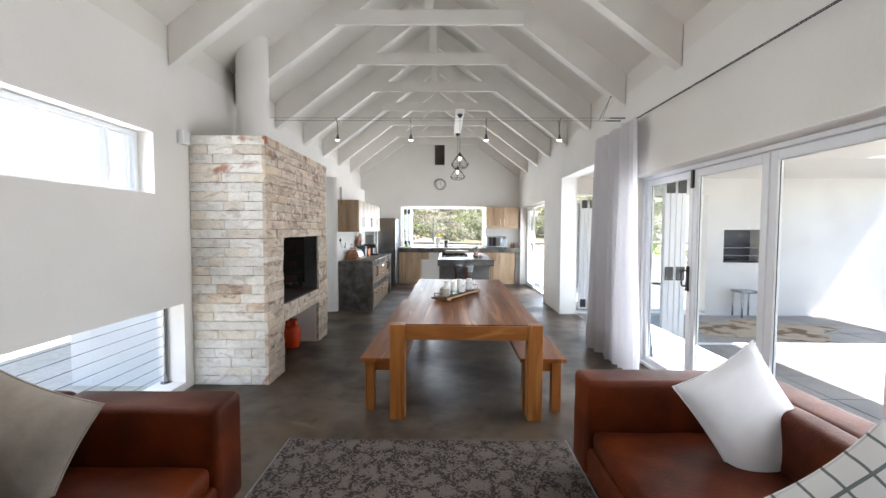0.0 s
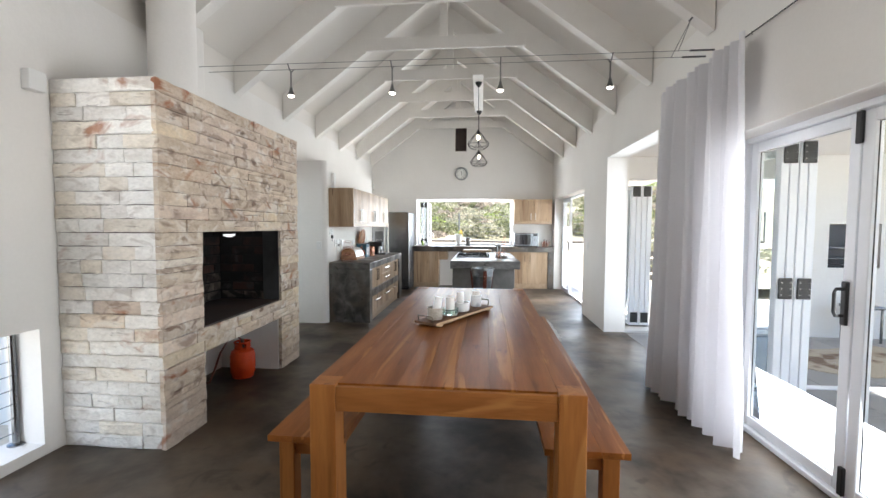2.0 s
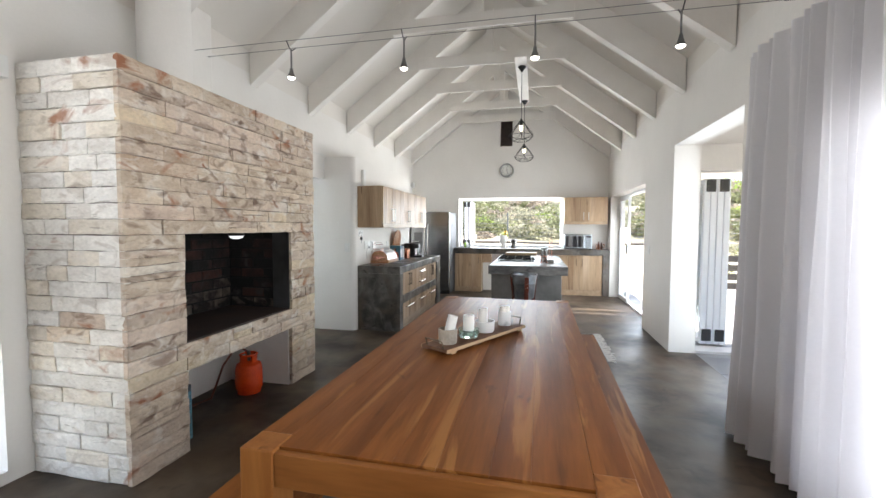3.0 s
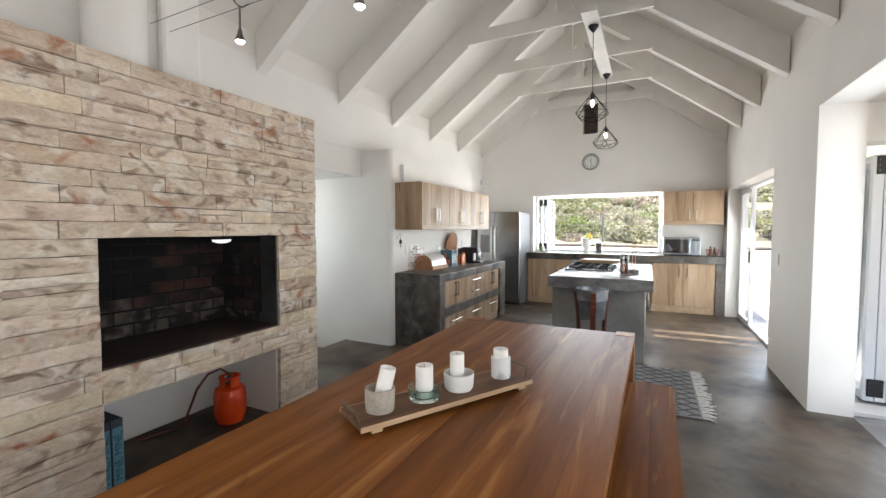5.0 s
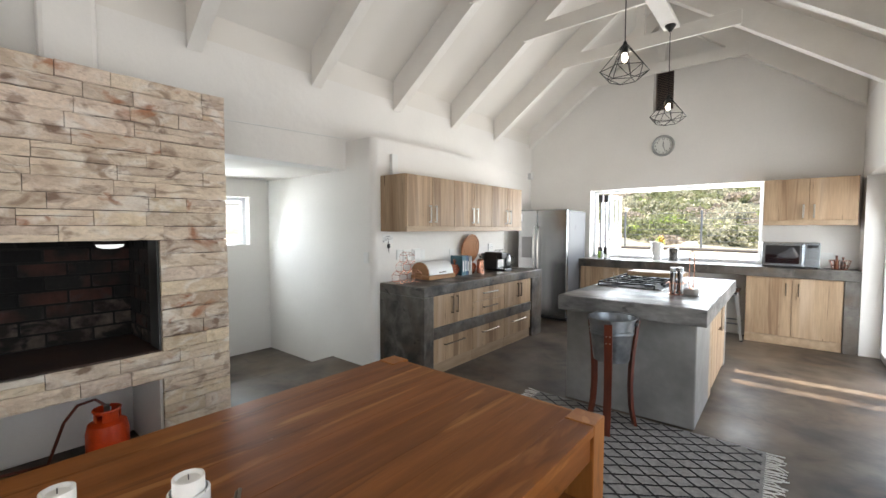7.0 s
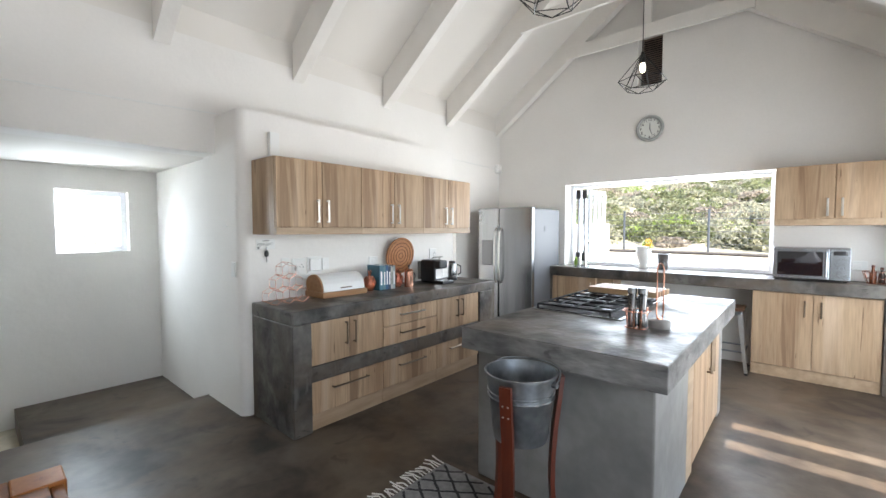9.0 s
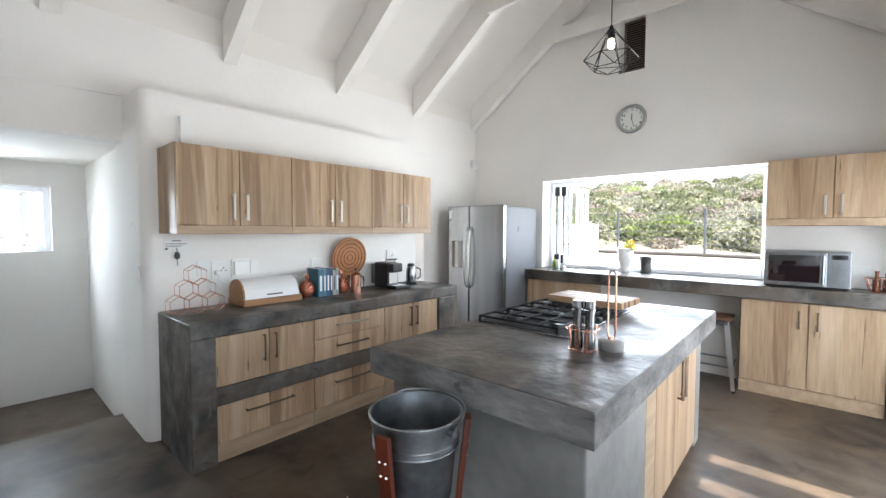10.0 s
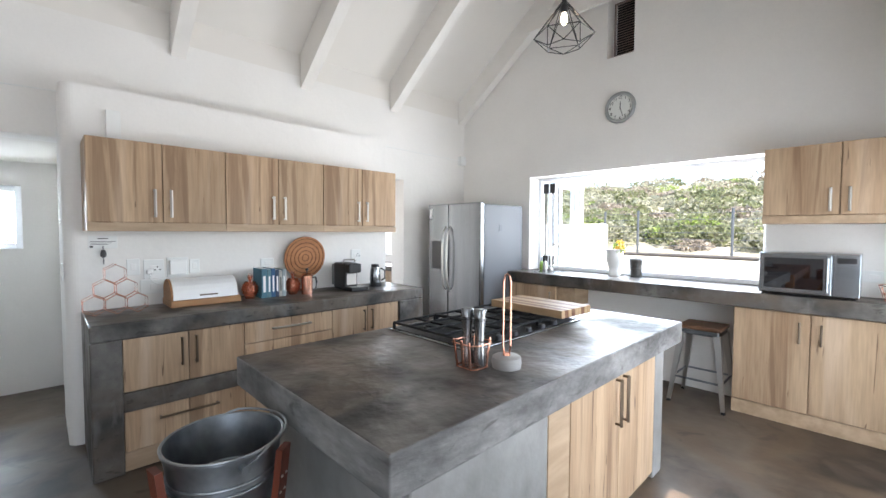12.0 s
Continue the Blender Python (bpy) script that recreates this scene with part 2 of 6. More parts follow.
def pierced(axis, a, b, u0, u1, z0, z1, holes):
    """A wall across the axis from a to b thick, from u0 to u1 long, with openings (u0, u1, z0, z1) right through it."""
    us = sorted({u0, u1, *[h[0] for h in holes], *[h[1] for h in holes]})
    zs = sorted({z0, z1, *[h[2] for h in holes], *[h[3] for h in holes]})
    us, zs = [u for u in us if u0 <= u <= u1], [z for z in zs if z0 <= z <= z1]
    def solid(i, j):
        if not (0 <= i < len(us) - 1 and 0 <= j < len(zs) - 1):
            return False
        u, z = (us[i] + us[i + 1]) / 2, (zs[j] + zs[j + 1]) / 2
        return not any(h[0] < u < h[1] and h[2] < z < h[3] for h in holes)
    bm = bmesh.new()
    def quad(*ps):
        bm.faces.new([bm.verts.new((w, u, z) if axis == "x" else (u, w, z)) for w, u, z in ps])
    for i in range(len(us) - 1):
        for j in range(len(zs) - 1):
            if not solid(i, j):
                continue
            p, q, r, s = us[i], us[i + 1], zs[j], zs[j + 1]
            for w in (a, b):
                quad((w, p, r), (w, q, r), (w, q, s), (w, p, s))
            for di, dj, e in ((-1, 0, ((p, r), (p, s))), (1, 0, ((q, r), (q, s))), (0, -1, ((p, r), (q, r))), (0, 1, ((p, s), (q, s)))):
                if not solid(i + di, j + dj):
                    quad((a, *e[0]), (b, *e[0]), (b, *e[1]), (a, *e[1]))
    bmesh.ops.remove_doubles(bm, verts=bm.verts, dist=1e-4)
    return bm


# ---- the house: one long room under an open roof ----
XL, XR, Y0, Y1 = -2.2, 2.2, -3.0, 11.75
EAVE, SLOPE = 3.22, 0.74
structure("floor", pierced("x", -0.25, 0.0, Y0 - 0.3, 12.03, -2.48, 2.48, []), M_FLOOR, "polished brown-grey concrete floor with mottled stains", "floor")
fl = bpy.data.objects["floor"]
fl.data.transform(Matrix(((0, 0, 1, 0), (0, 1, 0, 0), (1, 0, 0, 0), (0, 0, 0, 1))))
structure("wall_east", pierced("x", XR, 2.48, Y0 - 0.28, Y1 + 0.28, 0.0, 3.0,
          [(0.36, 4.75, -0.0, 2.06), (5.80, 7.42, -0.0, 2.38), (8.66, 11.40, -0.0, 2.08)]), M_PLASTER, "white plastered wall with wide door openings", "wall")
structure("wall_west", pierced("x", -2.45, XL, Y0 - 0.28, Y1 + 0.28, 0.0, 3.0,
          [(-2.4, 3.86, 0.07, 0.80), (0.6, 3.52, 1.77, 2.27), (5.90, 7.50, -0.0, 2.10), (10.06, 10.66, -0.0, 2.08)]), M_PLASTER,
          "white plastered wall with a high and a low window", "wall")
side_wall = bmesh.new()
R = 0.07
curve = [(-1.76 - R + R * math.cos(a), 7.50 + R - R * math.sin(a)) for a in np.linspace(0, math.pi / 2, 9)]
prism([(XL, 10.06), (-1.76, 10.06), *curve, (XL, 7.50)], "z", 0.0, 2.40, side_wall)
structure("wall_kitchen_side", side_wall, M_PLASTER,
          "thick white plastered wall behind the kitchen counter", "wall")
gable = pierced("y", Y1, Y1 + 0.28, XL - 0.25, XR + 0.28, 0.0, 3.0, [(-1.08, 1.26, 0.86, 2.11)])
VENT = (-0.14, 0.14, 3.27, 3.90)
prism([(-2.45, 3.0), (VENT[0], 3.0), (VENT[0], 4.753), (-2.45, 3.01)], "y", Y1, Y1 + 0.28, gable)
prism([(VENT[1], 3.0), (2.48, 3.0), (2.48, 3.01), (VENT[1], 4.753)], "y", Y1, Y1 + 0.28, gable)
prism([(VENT[0], 3.0), (VENT[1], 3.0), (VENT[1], VENT[2]), (VENT[0], VENT[2])], "y", Y1, Y1 + 0.28, gable)
prism([(VENT[0], VENT[3]), (VENT[1], VENT[3]), (VENT[1], 4.753), (0, 4.86), (VENT[0], 4.753)], "y", Y1, Y1 + 0.28, gable)
structure("wall_north", gable, M_PLASTER, "white plastered gable wall with a wide kitchen window", "wall")
back = box(XL, XR, Y0 - 0.28, Y0, 0.0, 3.0)
prism([(-2.2, 3.0), (2.2, 3.0), (2.2, 3.23), (0, 4.86), (-2.2, 3.23)], "y", Y0 - 0.28, Y0, back)
structure("wall_south", back, M_PLASTER, "plain white plastered gable wall", "wall")
roof = bmesh.new()
for s in (-1, 1):
    prism([(s * 2.2, 3.0), (s * 2.45, 3.0), (s * 2.45, 3.02), (s * 2.2, 3.23)], "y", Y0, Y1, roof)
    prism([(0, EAVE + SLOPE * 2.2), (s * 2.75, EAVE - SLOPE * 0.55), (s * 2.75, EAVE - SLOPE * 0.55 + 0.25), (0, EAVE + SLOPE * 2.2 + 0.25)], "y", Y0 - 0.5, Y1 + 0.45, roof)
structure("ceiling", roof, M_CEIL, "white boarded ceiling sloping up to the ridge", "ceiling")


def roof_truss(y):
    t = thing("roof_truss", (0, y, EAVE), "white-painted timber roof truss with collar tie", "roof truss", "roof trusses")
    w = 0.055
    low = 0.34
    for s in (-1, 1):
        bm = prism([(s * 0.0, EAVE + SLOPE * 2.2 - low), (s * 2.19, EAVE - low), (s * 2.19, EAVE + 0.012), (0, EAVE + SLOPE * 2.2 + 0.004)], "y", y - w, y + w)
        part("rafter", bm, M_BEAM, t)
    part("collar_tie", box(-1.05, 1.05, y - w - 0.04, y - w - 0.001, 3.745, 3.905, 0.004), M_BEAM, t)
    part("king_post", box(-0.05, 0.05, y - w - 0.038, y - w + 0.02, 3.907, 4.50, 0.003), M_BEAM, t)
    return t


truss = roof_truss(10.5)
for n in range(1, 12):
    copy_thing(truss, pose(0, 10.5 - 1.12 * n, EAVE))
copy_thing(truss, pose(0, 11.68, EAVE + 0.045))

# hall with the landing, behind the fireplace wing
structure("landing", box(-3.92, -2.482, 6.36, 7.53, -0.5, -0.17), M_FLOOR, "lower concrete landing one step down", "landing")
structure("stair", box(-3.92, -2.482, 5.05, 6.34, -0.9, -0.36), M_CONC_L, "concrete stair going down", "stair")
structure("hall_wall_north", box(-4.15, -2.45, 7.53, 7.78, -0.6, 2.35), M_PLASTER, "white plastered hall wall", "wall")
structure("hall_wall_west", pierced("x", -4.15, -3.92, 4.83, 7.53, -1.2, 2.35, [(6.69, 7.27, 1.25, 1.87)]), M_PLASTER, "white plastered hall wall with a small window", "wall")
structure("hall_wall_south", box(-3.92, -2.45, 4.83, 5.05, -1.2, 2.35), M_OUTWALL, "white plastered wall of the stair wing", "wall")
structure("hall_ceiling", box(-3.92, -2.45, 5.05, 7.53, 2.10, 2.35), M_CEIL, "low white hall ceiling", "ceiling")

# ---- courtyard and outside ----
def foliage(name, colour):
    """Leaves that let some light through."""
    m = mat(name, colour, 0.8, random_value=0.45, island=True)
    nt = m.node_tree
    b = nt.nodes["Principled BSDF"]
    t = nt.nodes.new("ShaderNodeBsdfTranslucent")
    link = b.inputs["Base Color"].links[0]
    nt.links.new(link.from_socket, t.inputs[0])
    x = nt.nodes.new("ShaderNodeMixShader")
    x.inputs[0].default_value = 0.45
    nt.links.new(b.outputs[0], x.inputs[1])
    nt.links.new(t.outputs[0], x.inputs[2])
    nt.links.new(x.outputs[0], nt.nodes["Material Output"].inputs[0])
    return m


M_LEAF = [foliage("olive_leaves", (0.20, 0.21, 0.105)), foliage("grey_green_leaves", (0.34, 0.33, 0.23)), foliage("fresh_green_leaves", (0.27, 0.34, 0.09)), foliage("dry_twigs", (0.34, 0.29, 0.225))]
M_WHITEHOUSE = mat("far_white_plaster", (0.38, 0.38, 0.375), 0.9, colour2=(0.33, 0.33, 0.325), scale=1)
M_FARGLASS = mat("far_window_glass", (0.20, 0.24, 0.28), 0.2)
M_FENCE = mat("galvanised_wire", (0.13, 0.14, 0.15), 0.5, 0.6)
M_DARKWOOD = mat("dark_weathered_wood", (0.05, 0.045, 0.04), 0.7, colour2=(0.09, 0.08, 0.07), scale=6, stretch=(1, 8, 8))


def rise(x, y):
    """The height of the ground behind the house."""
    up = -0.08 + max(0.0, min(y, 19) - 12.6) * 0.150 + max(0.0, y - 19) * 0.150 - max(0.0, y - 55) * 0.12
    return up + 0.25 * noise.noise((x * 0.2, y * 0.2, 3)) * min(1, max(0, y - 13) / 5)


structure("ground", pierced("x", -0.5, -0.35, -400, 400, -400, 400, []), M_SAND, "pale sandy ground round the house", "ground")
bpy.data.objects["ground"].data.transform(Matrix(((0, 0, 1, 0), (0, 1, 0, 0), (1, 0, 0, 0), (0, 0, 0, 1))))
structure("courtyard_base", box(2.48, 9.5, -1.0, 7.65, -0.34, -0.06), M_CONC_L, "concrete base under the courtyard tiles", "floor")
structure("courtyard_wall_north", pierced("y", 7.65, 7.9, 2.48, 9.5, -0.3, 2.42, [(2.56, 4.9, -0.03, 2.12), (5.2, 5.85, 0.9, 1.5)]), M_OUTWALL,
          "white plastered courtyard wall with a built-in grill recess", "wall")
structure("courtyard_wall_east", box(9.5, 9.75, -1.0, 7.9, -0.3, 2.0), M_OUTWALL, "white plastered courtyard wall", "wall")
structure("courtyard_roof", box(2.485, 8.4, 5.55, 7.95, 2.42, 2.58), M_CEIL, "white flat courtyard roof", "roof")
structure("patio_roof", box(2.485, 5.6, -1.0, 5.54, 2.42, 2.58), M_CEIL, "white flat patio roof", "roof")
# Unseen boards added so only two narrow sun strips reach the kitchen floor.
for a, b in ((7.96, 9.33), (9.47, 9.69), (9.81, 12.3)):
    structure("porch_roof", box(2.485, 4.4, a, b, 2.46, 2.54), M_CEIL, "white boards added over the porch, gaps shaping the sun strips", "roof")
structure("porch_floor", box(2.48, 6, 7.9, 13.0, -0.34, -0.03), M_CONC_L, "pale concrete porch floor", "floor")
NX, NY = 70, 46
for name, ya, yb, m, label in (("sandy_bank", 12.6, 19.2, M_SAND, "pale sandy bank rising behind the house"), ("hillside", 19.2, 110, M_SCRUB, "scrub-covered hillside behind the house")):
    bank = bmesh.new()
    hv = {}
    for i in range(NX + 1):
        for j in range(NY + 1):
            x, y = -70 + 140 * i / NX, ya + (yb - ya) * (j / NY) ** 1.2
            hv[i, j] = bank.verts.new((x, y, rise(x, y)))
    for i in range(NX):
        for j in range(NY):
            bank.faces.new((hv[i, j], hv[i + 1, j], hv[i + 1, j + 1], hv[i, j + 1]))
    structure(name, bank, m, label, "ground")


def leafy(rnd, at, r, h, leaves, size):
    """Corners of many small leaves in an uneven dome."""
    d = rnd.normal(size=(leaves, 3))
    d /= np.linalg.norm(d, axis=1)[:, None]
    d[:, 2] = np.abs(d[:, 2])
    lumps = rnd.normal(size=(7, 3))
    lumps /= np.linalg.norm(lumps, axis=1)[:, None]
    bulge = 0.72 + 0.34 * np.clip((d @ lumps.T).max(1), 0, 1) ** 3
    p = d * (bulge * rnd.uniform(0.55, 1.0, leaves) ** 0.4)[:, None] * (r, r, h)
    a, b = rnd.normal(size=(2, leaves, 3))
    a /= np.linalg.norm(a, axis=1)[:, None]
    b -= (a * b).sum(1)[:, None] * a
    b /= np.linalg.norm(b, axis=1)[:, None]
    s = (size * rnd.uniform(0.6, 1.5, leaves))[:, None]
    a, b = a * s, b * s * 0.55
    return (np.stack([p - a, p - b, p + a, p + b], 1) + np.array(at)).reshape(-1, 3)


rnd = np.random.default_rng(4)
spots = []
for n in range(760):
    y = 20.2 + 50 * rnd.uniform() ** 1.5
    x = rnd.uniform(-3.5, 3) + (y - 7) * rnd.uniform(-0.85, 0.62)
    spots.append((x, y, 0))
for n in range(60):
    x = -11 - 30 * rnd.uniform() ** 1.3
    spots.append((x, 6.5 + (x + 2) * -0.3 * rnd.uniform(-1.6, 2.2), 1))
for n in range(24):
    spots.append((rnd.uniform(5, 16), rnd.uniform(14.5, 19), 2))
for n in range(26):
    x = rnd.uniform(-30, -16)
    spots.append((x, 6.3 - 0.158 * x + rnd.uniform(-2.0, 2.6), 3))
cols, kinds = [], []
for x, y, where in spots:
    r = rnd.uniform(0.45, 1.0) * (1.5 if rnd.uniform() < 0.25 else 1.0) * (1 + max(0, y - 25) * 0.014)
    count, size = (620, 0.062) if y < 27 else (300, 0.11)
    r = r * 2.1 if where == 3 else r
    z = -0.4 if where in (1, 3) else rise(x, y) - 0.12
    cols.append(leafy(rnd, (x, y, z), r, r * rnd.uniform(0.55, 0.85), count, size))
    kinds += [int(rnd.choice(4, p=(0.36, 0.38, 0.09, 0.17)))] * count
verts = np.concatenate(cols)
me = bpy.data.meshes.new("scrub")
me.from_pydata(verts.tolist(), [], np.arange(len(verts)).reshape(-1, 4).tolist())
for m in M_LEAF:
    me.materials.append(m)
me.polygons.foreach_set("material_index", kinds)
tagged(new("scrub", me), "grey-green and olive coastal scrub bushes on the hillside", "shrubs", kind="stuff")

wall = thing("garden_wall", (-5, 15, -0.3), "low white plastered garden wall", "garden wall")
part("wall_body", box(-9, -1.66, 15.0, 15.22, -0.35, 1.60, 0.02), M_OUTWALL, wall)
fence = thing("wire_fence", (0, 19, 0.8), "grey wire fence on thin steel posts", "fence")
for x in (-13, -9.6, -6.5, -3.46, -2.55, -0.41, 2.6, 5.6, 8.6, 11.6):
    z = rise(x, 19)
    part("post", rod((x, 19, z - 0.2), (x, 19, z + 1.2), 0.03), M_FENCE, fence)
part("bottom_board", tube([(x, 18.98, rise(x, 19) + 0.03) for x in np.linspace(-13, 11.6, 30)], 0.05, 6), M_DARKWOOD, fence, "dark weathered board along the ground")
for k in range(7):
    part("wire", tube([(x, 19, rise(x, 19) + 0.12 + 0.165 * k) for x in np.linspace(-13, 11.6, 14)], 0.006, 5), M_FENCE, fence)


def far_house(at, w, d, h):
    x, y, z = at
    f = thing("house", at, "white flat-roofed house among green bushes", "house")
    part("house_wall", box(x - w, x, y - d / 2, y + d / 2, z, z + h, 0.03), M_WHITEHOUSE, f)
    part("parapet", box(x - w - 0.1, x + 0.1, y - d / 2 - 0.1, y + d / 2 + 0.1, z + h, z + h + 0.3, 0.02), M_WHITEHOUSE, f)
    for k in range(3):
        for zz in (0.9, 3.2):
            part("window", box(x + 0.005, x + 0.05, y - d / 2 + 0.8 + k * d / 3, y - d / 2 + 1.5 + k * d / 3, z + zz + 0.3, z + zz + 0.9), M_FARGLASS, f)
    return f


far_house((-40, 11.6, -0.4), 8, 4.2, 4.6)
far_house((-40, 22.0, -0.4), 8, 8, 4.2)


base = bpy.data.objects["courtyard_base"]
BASE[base.name] = Vector()
tile = part("tile", box(0.004, 0.596, 0.004, 0.596, -0.058, -0.03, 0.003, 1), M_TILE, base)
tile.location = (2.49, -0.99, 0)
for i in range(11):
    for j in range(14):
        if i or j:
            o = new("tile", tile.data)
            o.parent, o.location = base, (2.49 + 0.6 * i, -0.99 + 0.6 * j, 0)

# ---- joinery: doors and windows ----
M_RUBBER = mat("black_gasket", (0.02, 0.02, 0.022), 0.6)


def leaf_bars(bm, axis, at, u0, u1, z0, z1, w, d):
    """Stiles and rails of a framed pane across an axis."""
    for a, b, c, e in ((u0, u0 + w, z0, z1), (u1 - w, u1, z0, z1), (u0 + w, u1 - w, z0, z0 + w), (u0 + w, u1 - w, z1 - w, z1)):
        if axis == "x":
            box(at - d / 2, at + d / 2, a, b, c, e, 0.004, 1, bm)
        else:
            box(a, b, at - d / 2, at + d / 2, c, e, 0.004, 1, bm)
    return bm


def glass_leaf(t, axis, at, u0, u1, z0, z1, w=0.065, d=0.045, sealed=True):
    part("leaf_frame", leaf_bars(bmesh.new(), axis, at, u0, u1, z0, z1, w, d), M_ALU, t)
    lo, hi = u0 + w - 0.005, u1 - w + 0.005
    g = box(at - 0.003, at + 0.003, lo, hi, z0 + w - 0.005, z1 - w + 0.005) if axis == "x" else box(lo, hi, at - 0.003, at + 0.003, z0 + w - 0.005, z1 - w + 0.005)
    o = part("pane", g, M_GLASS, t)
    o.visible_shadow = False
    if not sealed:
        return
    seal = leaf_bars(bmesh.new(), axis, at, u0 + w - 0.006, u1 - w + 0.006, z0 + w - 0.006, z1 - w + 0.006, 0.0075, d * 0.3)
    part("gasket", seal, M_RUBBER, t)


door = thing("folding_door", (2.42, 2.5, 0), "closed white aluminium folding glass door onto the courtyard", "folding door")
part("outer_frame", leaf_bars(bmesh.new(), "x", 2.42, 0.36, 4.75, 0.0, 2.06, 0.035, 0.10), M_ALU, door)
edges = [4.71, 3.85, 2.98, 2.11, 1.24, 0.40]
for a, b in zip(edges[1:], edges):
    glass_leaf(door, "x", 2.42, a + 0.004, b - 0.004, 0.04, 2.02)
for y in edges[1:-1:2]:
    part("hinge", box(2.375, 2.397, y - 0.016, y + 0.016, 1.86, 2.02, 0.004, 1), M_BLACK, door)
    part("hinge", box(2.375, 2.397, y - 0.016, y + 0.016, 0.04, 0.19, 0.004, 1), M_BLACK, door)
lock = part("lock_plate", box(2.378, 2.397, 3.87, 3.905, 0.93, 1.16, 0.006), M_BLACK, door)
part("lever", tube([(2.38, 3.888, 0.98), (2.345, 3.888, 0.98), (2.335, 3.888, 1.0), (2.335, 3.888, 1.10), (2.345, 3.888, 1.12), (2.38, 3.888, 1.12)], 0.009), M_BLACK, lock)


def leaf_stack(at, n, out, width, z0, z1, label, middle=True, pitch=0.062):
    """Glass leaves folded against one another: at the corner of the opening, each reaching out along y."""
    x, y = at
    t = thing("folded_door_stack", (x, y, z0), label, "folding door", "folded door stacks")
    for k in range(n):
        xx = x + k * pitch
        a, b = sorted((y, y + out * width))
        glass_leaf(t, "x", xx, a, b, z0 + 0.02, z1, 0.06, pitch - 0.006, False)
    e = y if out > 0 else y - width
    for k in range(0, n, 2):
        for zz in (z0 + 0.06, (z0 + z1) / 2 - 0.08, z1 - 0.16) if middle else (z0 + 0.06, z1 - 0.16):
            h = part("hinge_plate", box(x + k * pitch - 0.016, x + (k + 1) * pitch + 0.016, e - 0.012, e - 0.001, zz, zz + 0.15, 0.004, 1), M_BLACK, t)
            for q in range(2):
                for s in range(3):
                    part("bolt", rod((x + (k + q) * pitch, e - 0.018, zz + 0.03 + 0.045 * s), (x + (k + q) * pitch, e - 0.010, zz + 0.03 + 0.045 * s), 0.0055, 6), M_STEEL, h)
    return t


leaf_stack((2.632, 4.72), 4, 1, 0.84, -0.03, 2.05, "folded stack of white aluminium glass doors with black hinges")
leaf_stack((2.735, 7.92), 4, 1, 0.8, -0.03, 2.05, "folded stack of aluminium glass doors with black hinge plates", False, 0.074)
track = thing("door_track", (4, 5.6, -0.03), "aluminium door track set in the tiles", "door track")
part("rail", box(2.5, 6.3, 5.56, 5.64, -0.029, -0.015, 0.003, 1), M_ALU, track)

kd = thing("kitchen_sliding_door", (2.42, 10.0, 0), "open white aluminium folding door of the kitchen", "folding door")
part("outer_frame", leaf_bars(bmesh.new(), "x", 2.42, 8.66, 11.40, -0.0, 2.08, 0.04, 0.09), M_ALU, kd)
glass_leaf(kd, "x", 2.39, 10.55, 11.36, 0.03, 2.04, 0.06, 0.045, False)
part("pull", box(2.345, 2.366, 10.57, 10.60, 0.95, 1.12, 0.005), M_BLACK, kd)

win = thing("kitchen_window", (0.09, 12.0, 0.98), "open white aluminium folding kitchen window", "window")
wf = leaf_bars(bmesh.new(), "y", 11.98, -1.08, 1.26, 0.985, 2.11, 0.045, 0.07)
part("window_frame", wf, M_ALU, win)
for k in range(3):
    glass_leaf(win, "x", -0.98 + k * 0.07, 12.02, 12.62, 1.02, 2.05, 0.045, 0.04, False)
for k in range(2):
    for zz in (1.03, 1.92):
        part("hinge", box(-1.0 + 0.09 * k, -0.93 + 0.09 * k, 11.925, 11.943, zz, zz + 0.12, 0.004, 1), M_BLACK, win)
    part("bolt_rod", rod((-0.965 + 0.09 * k, 11.934, 1.03), (-0.965 + 0.09 * k, 11.934, 2.03), 0.008, 8), M_BLACK, win)
hw = thing("high_window", (-2.34, 2.0, 1.77), "long high white-framed window", "window")
part("window_frame", leaf_bars(bmesh.new(), "x", -2.36, 0.6, 3.52, 1.77, 2.27, 0.04, 0.06), M_ALU, hw)
part("mullion", box(-2.385, -2.335, 3.20, 3.24, 1.81, 2.23, 0.004), M_ALU, hw)
o = part("pane", box(-2.363, -2.357, 0.64, 3.48, 1.81, 2.23), M_GLASS, hw)
o.visible_shadow = False
sw = thing("hall_window", (-4.05, 6.98, 1.25), "small square white-framed hall window", "window")
part("window_frame", leaf_bars(bmesh.new(), "x", -4.06, 6.69, 7.27, 1.25, 1.87, 0.05, 0.06), M_ALU, sw)
o = part("pane", box(-4.063, -4.057, 6.73, 7.23, 1.29, 1.83), M_GLASS, sw)
o.visible_shadow = False
rail = thing("wire_balustrade", (-2.39, 2, 0.07), "steel post and wire balustrade in the low opening", "balustrade")
for y in (3.84, 2.32, 0.8, -0.7):
    p = part("post", rod((-2.37, y, 0.07), (-2.37, y, 0.80), 0.02, 12), M_STEEL, rail)
    part("foot", lathe((-2.37, y, 0.07), [(0, 0), (0.045, 0), (0.045, 0.008), (0.02, 0.014)], 14), M_STEEL, p)
for k in range(7):
    part("cable", rod((-2.37, -2.4, 0.15 + 0.09 * k), (-2.37, 3.86, 0.15 + 0.09 * k), 0.003, 6), M_STEEL, rail)

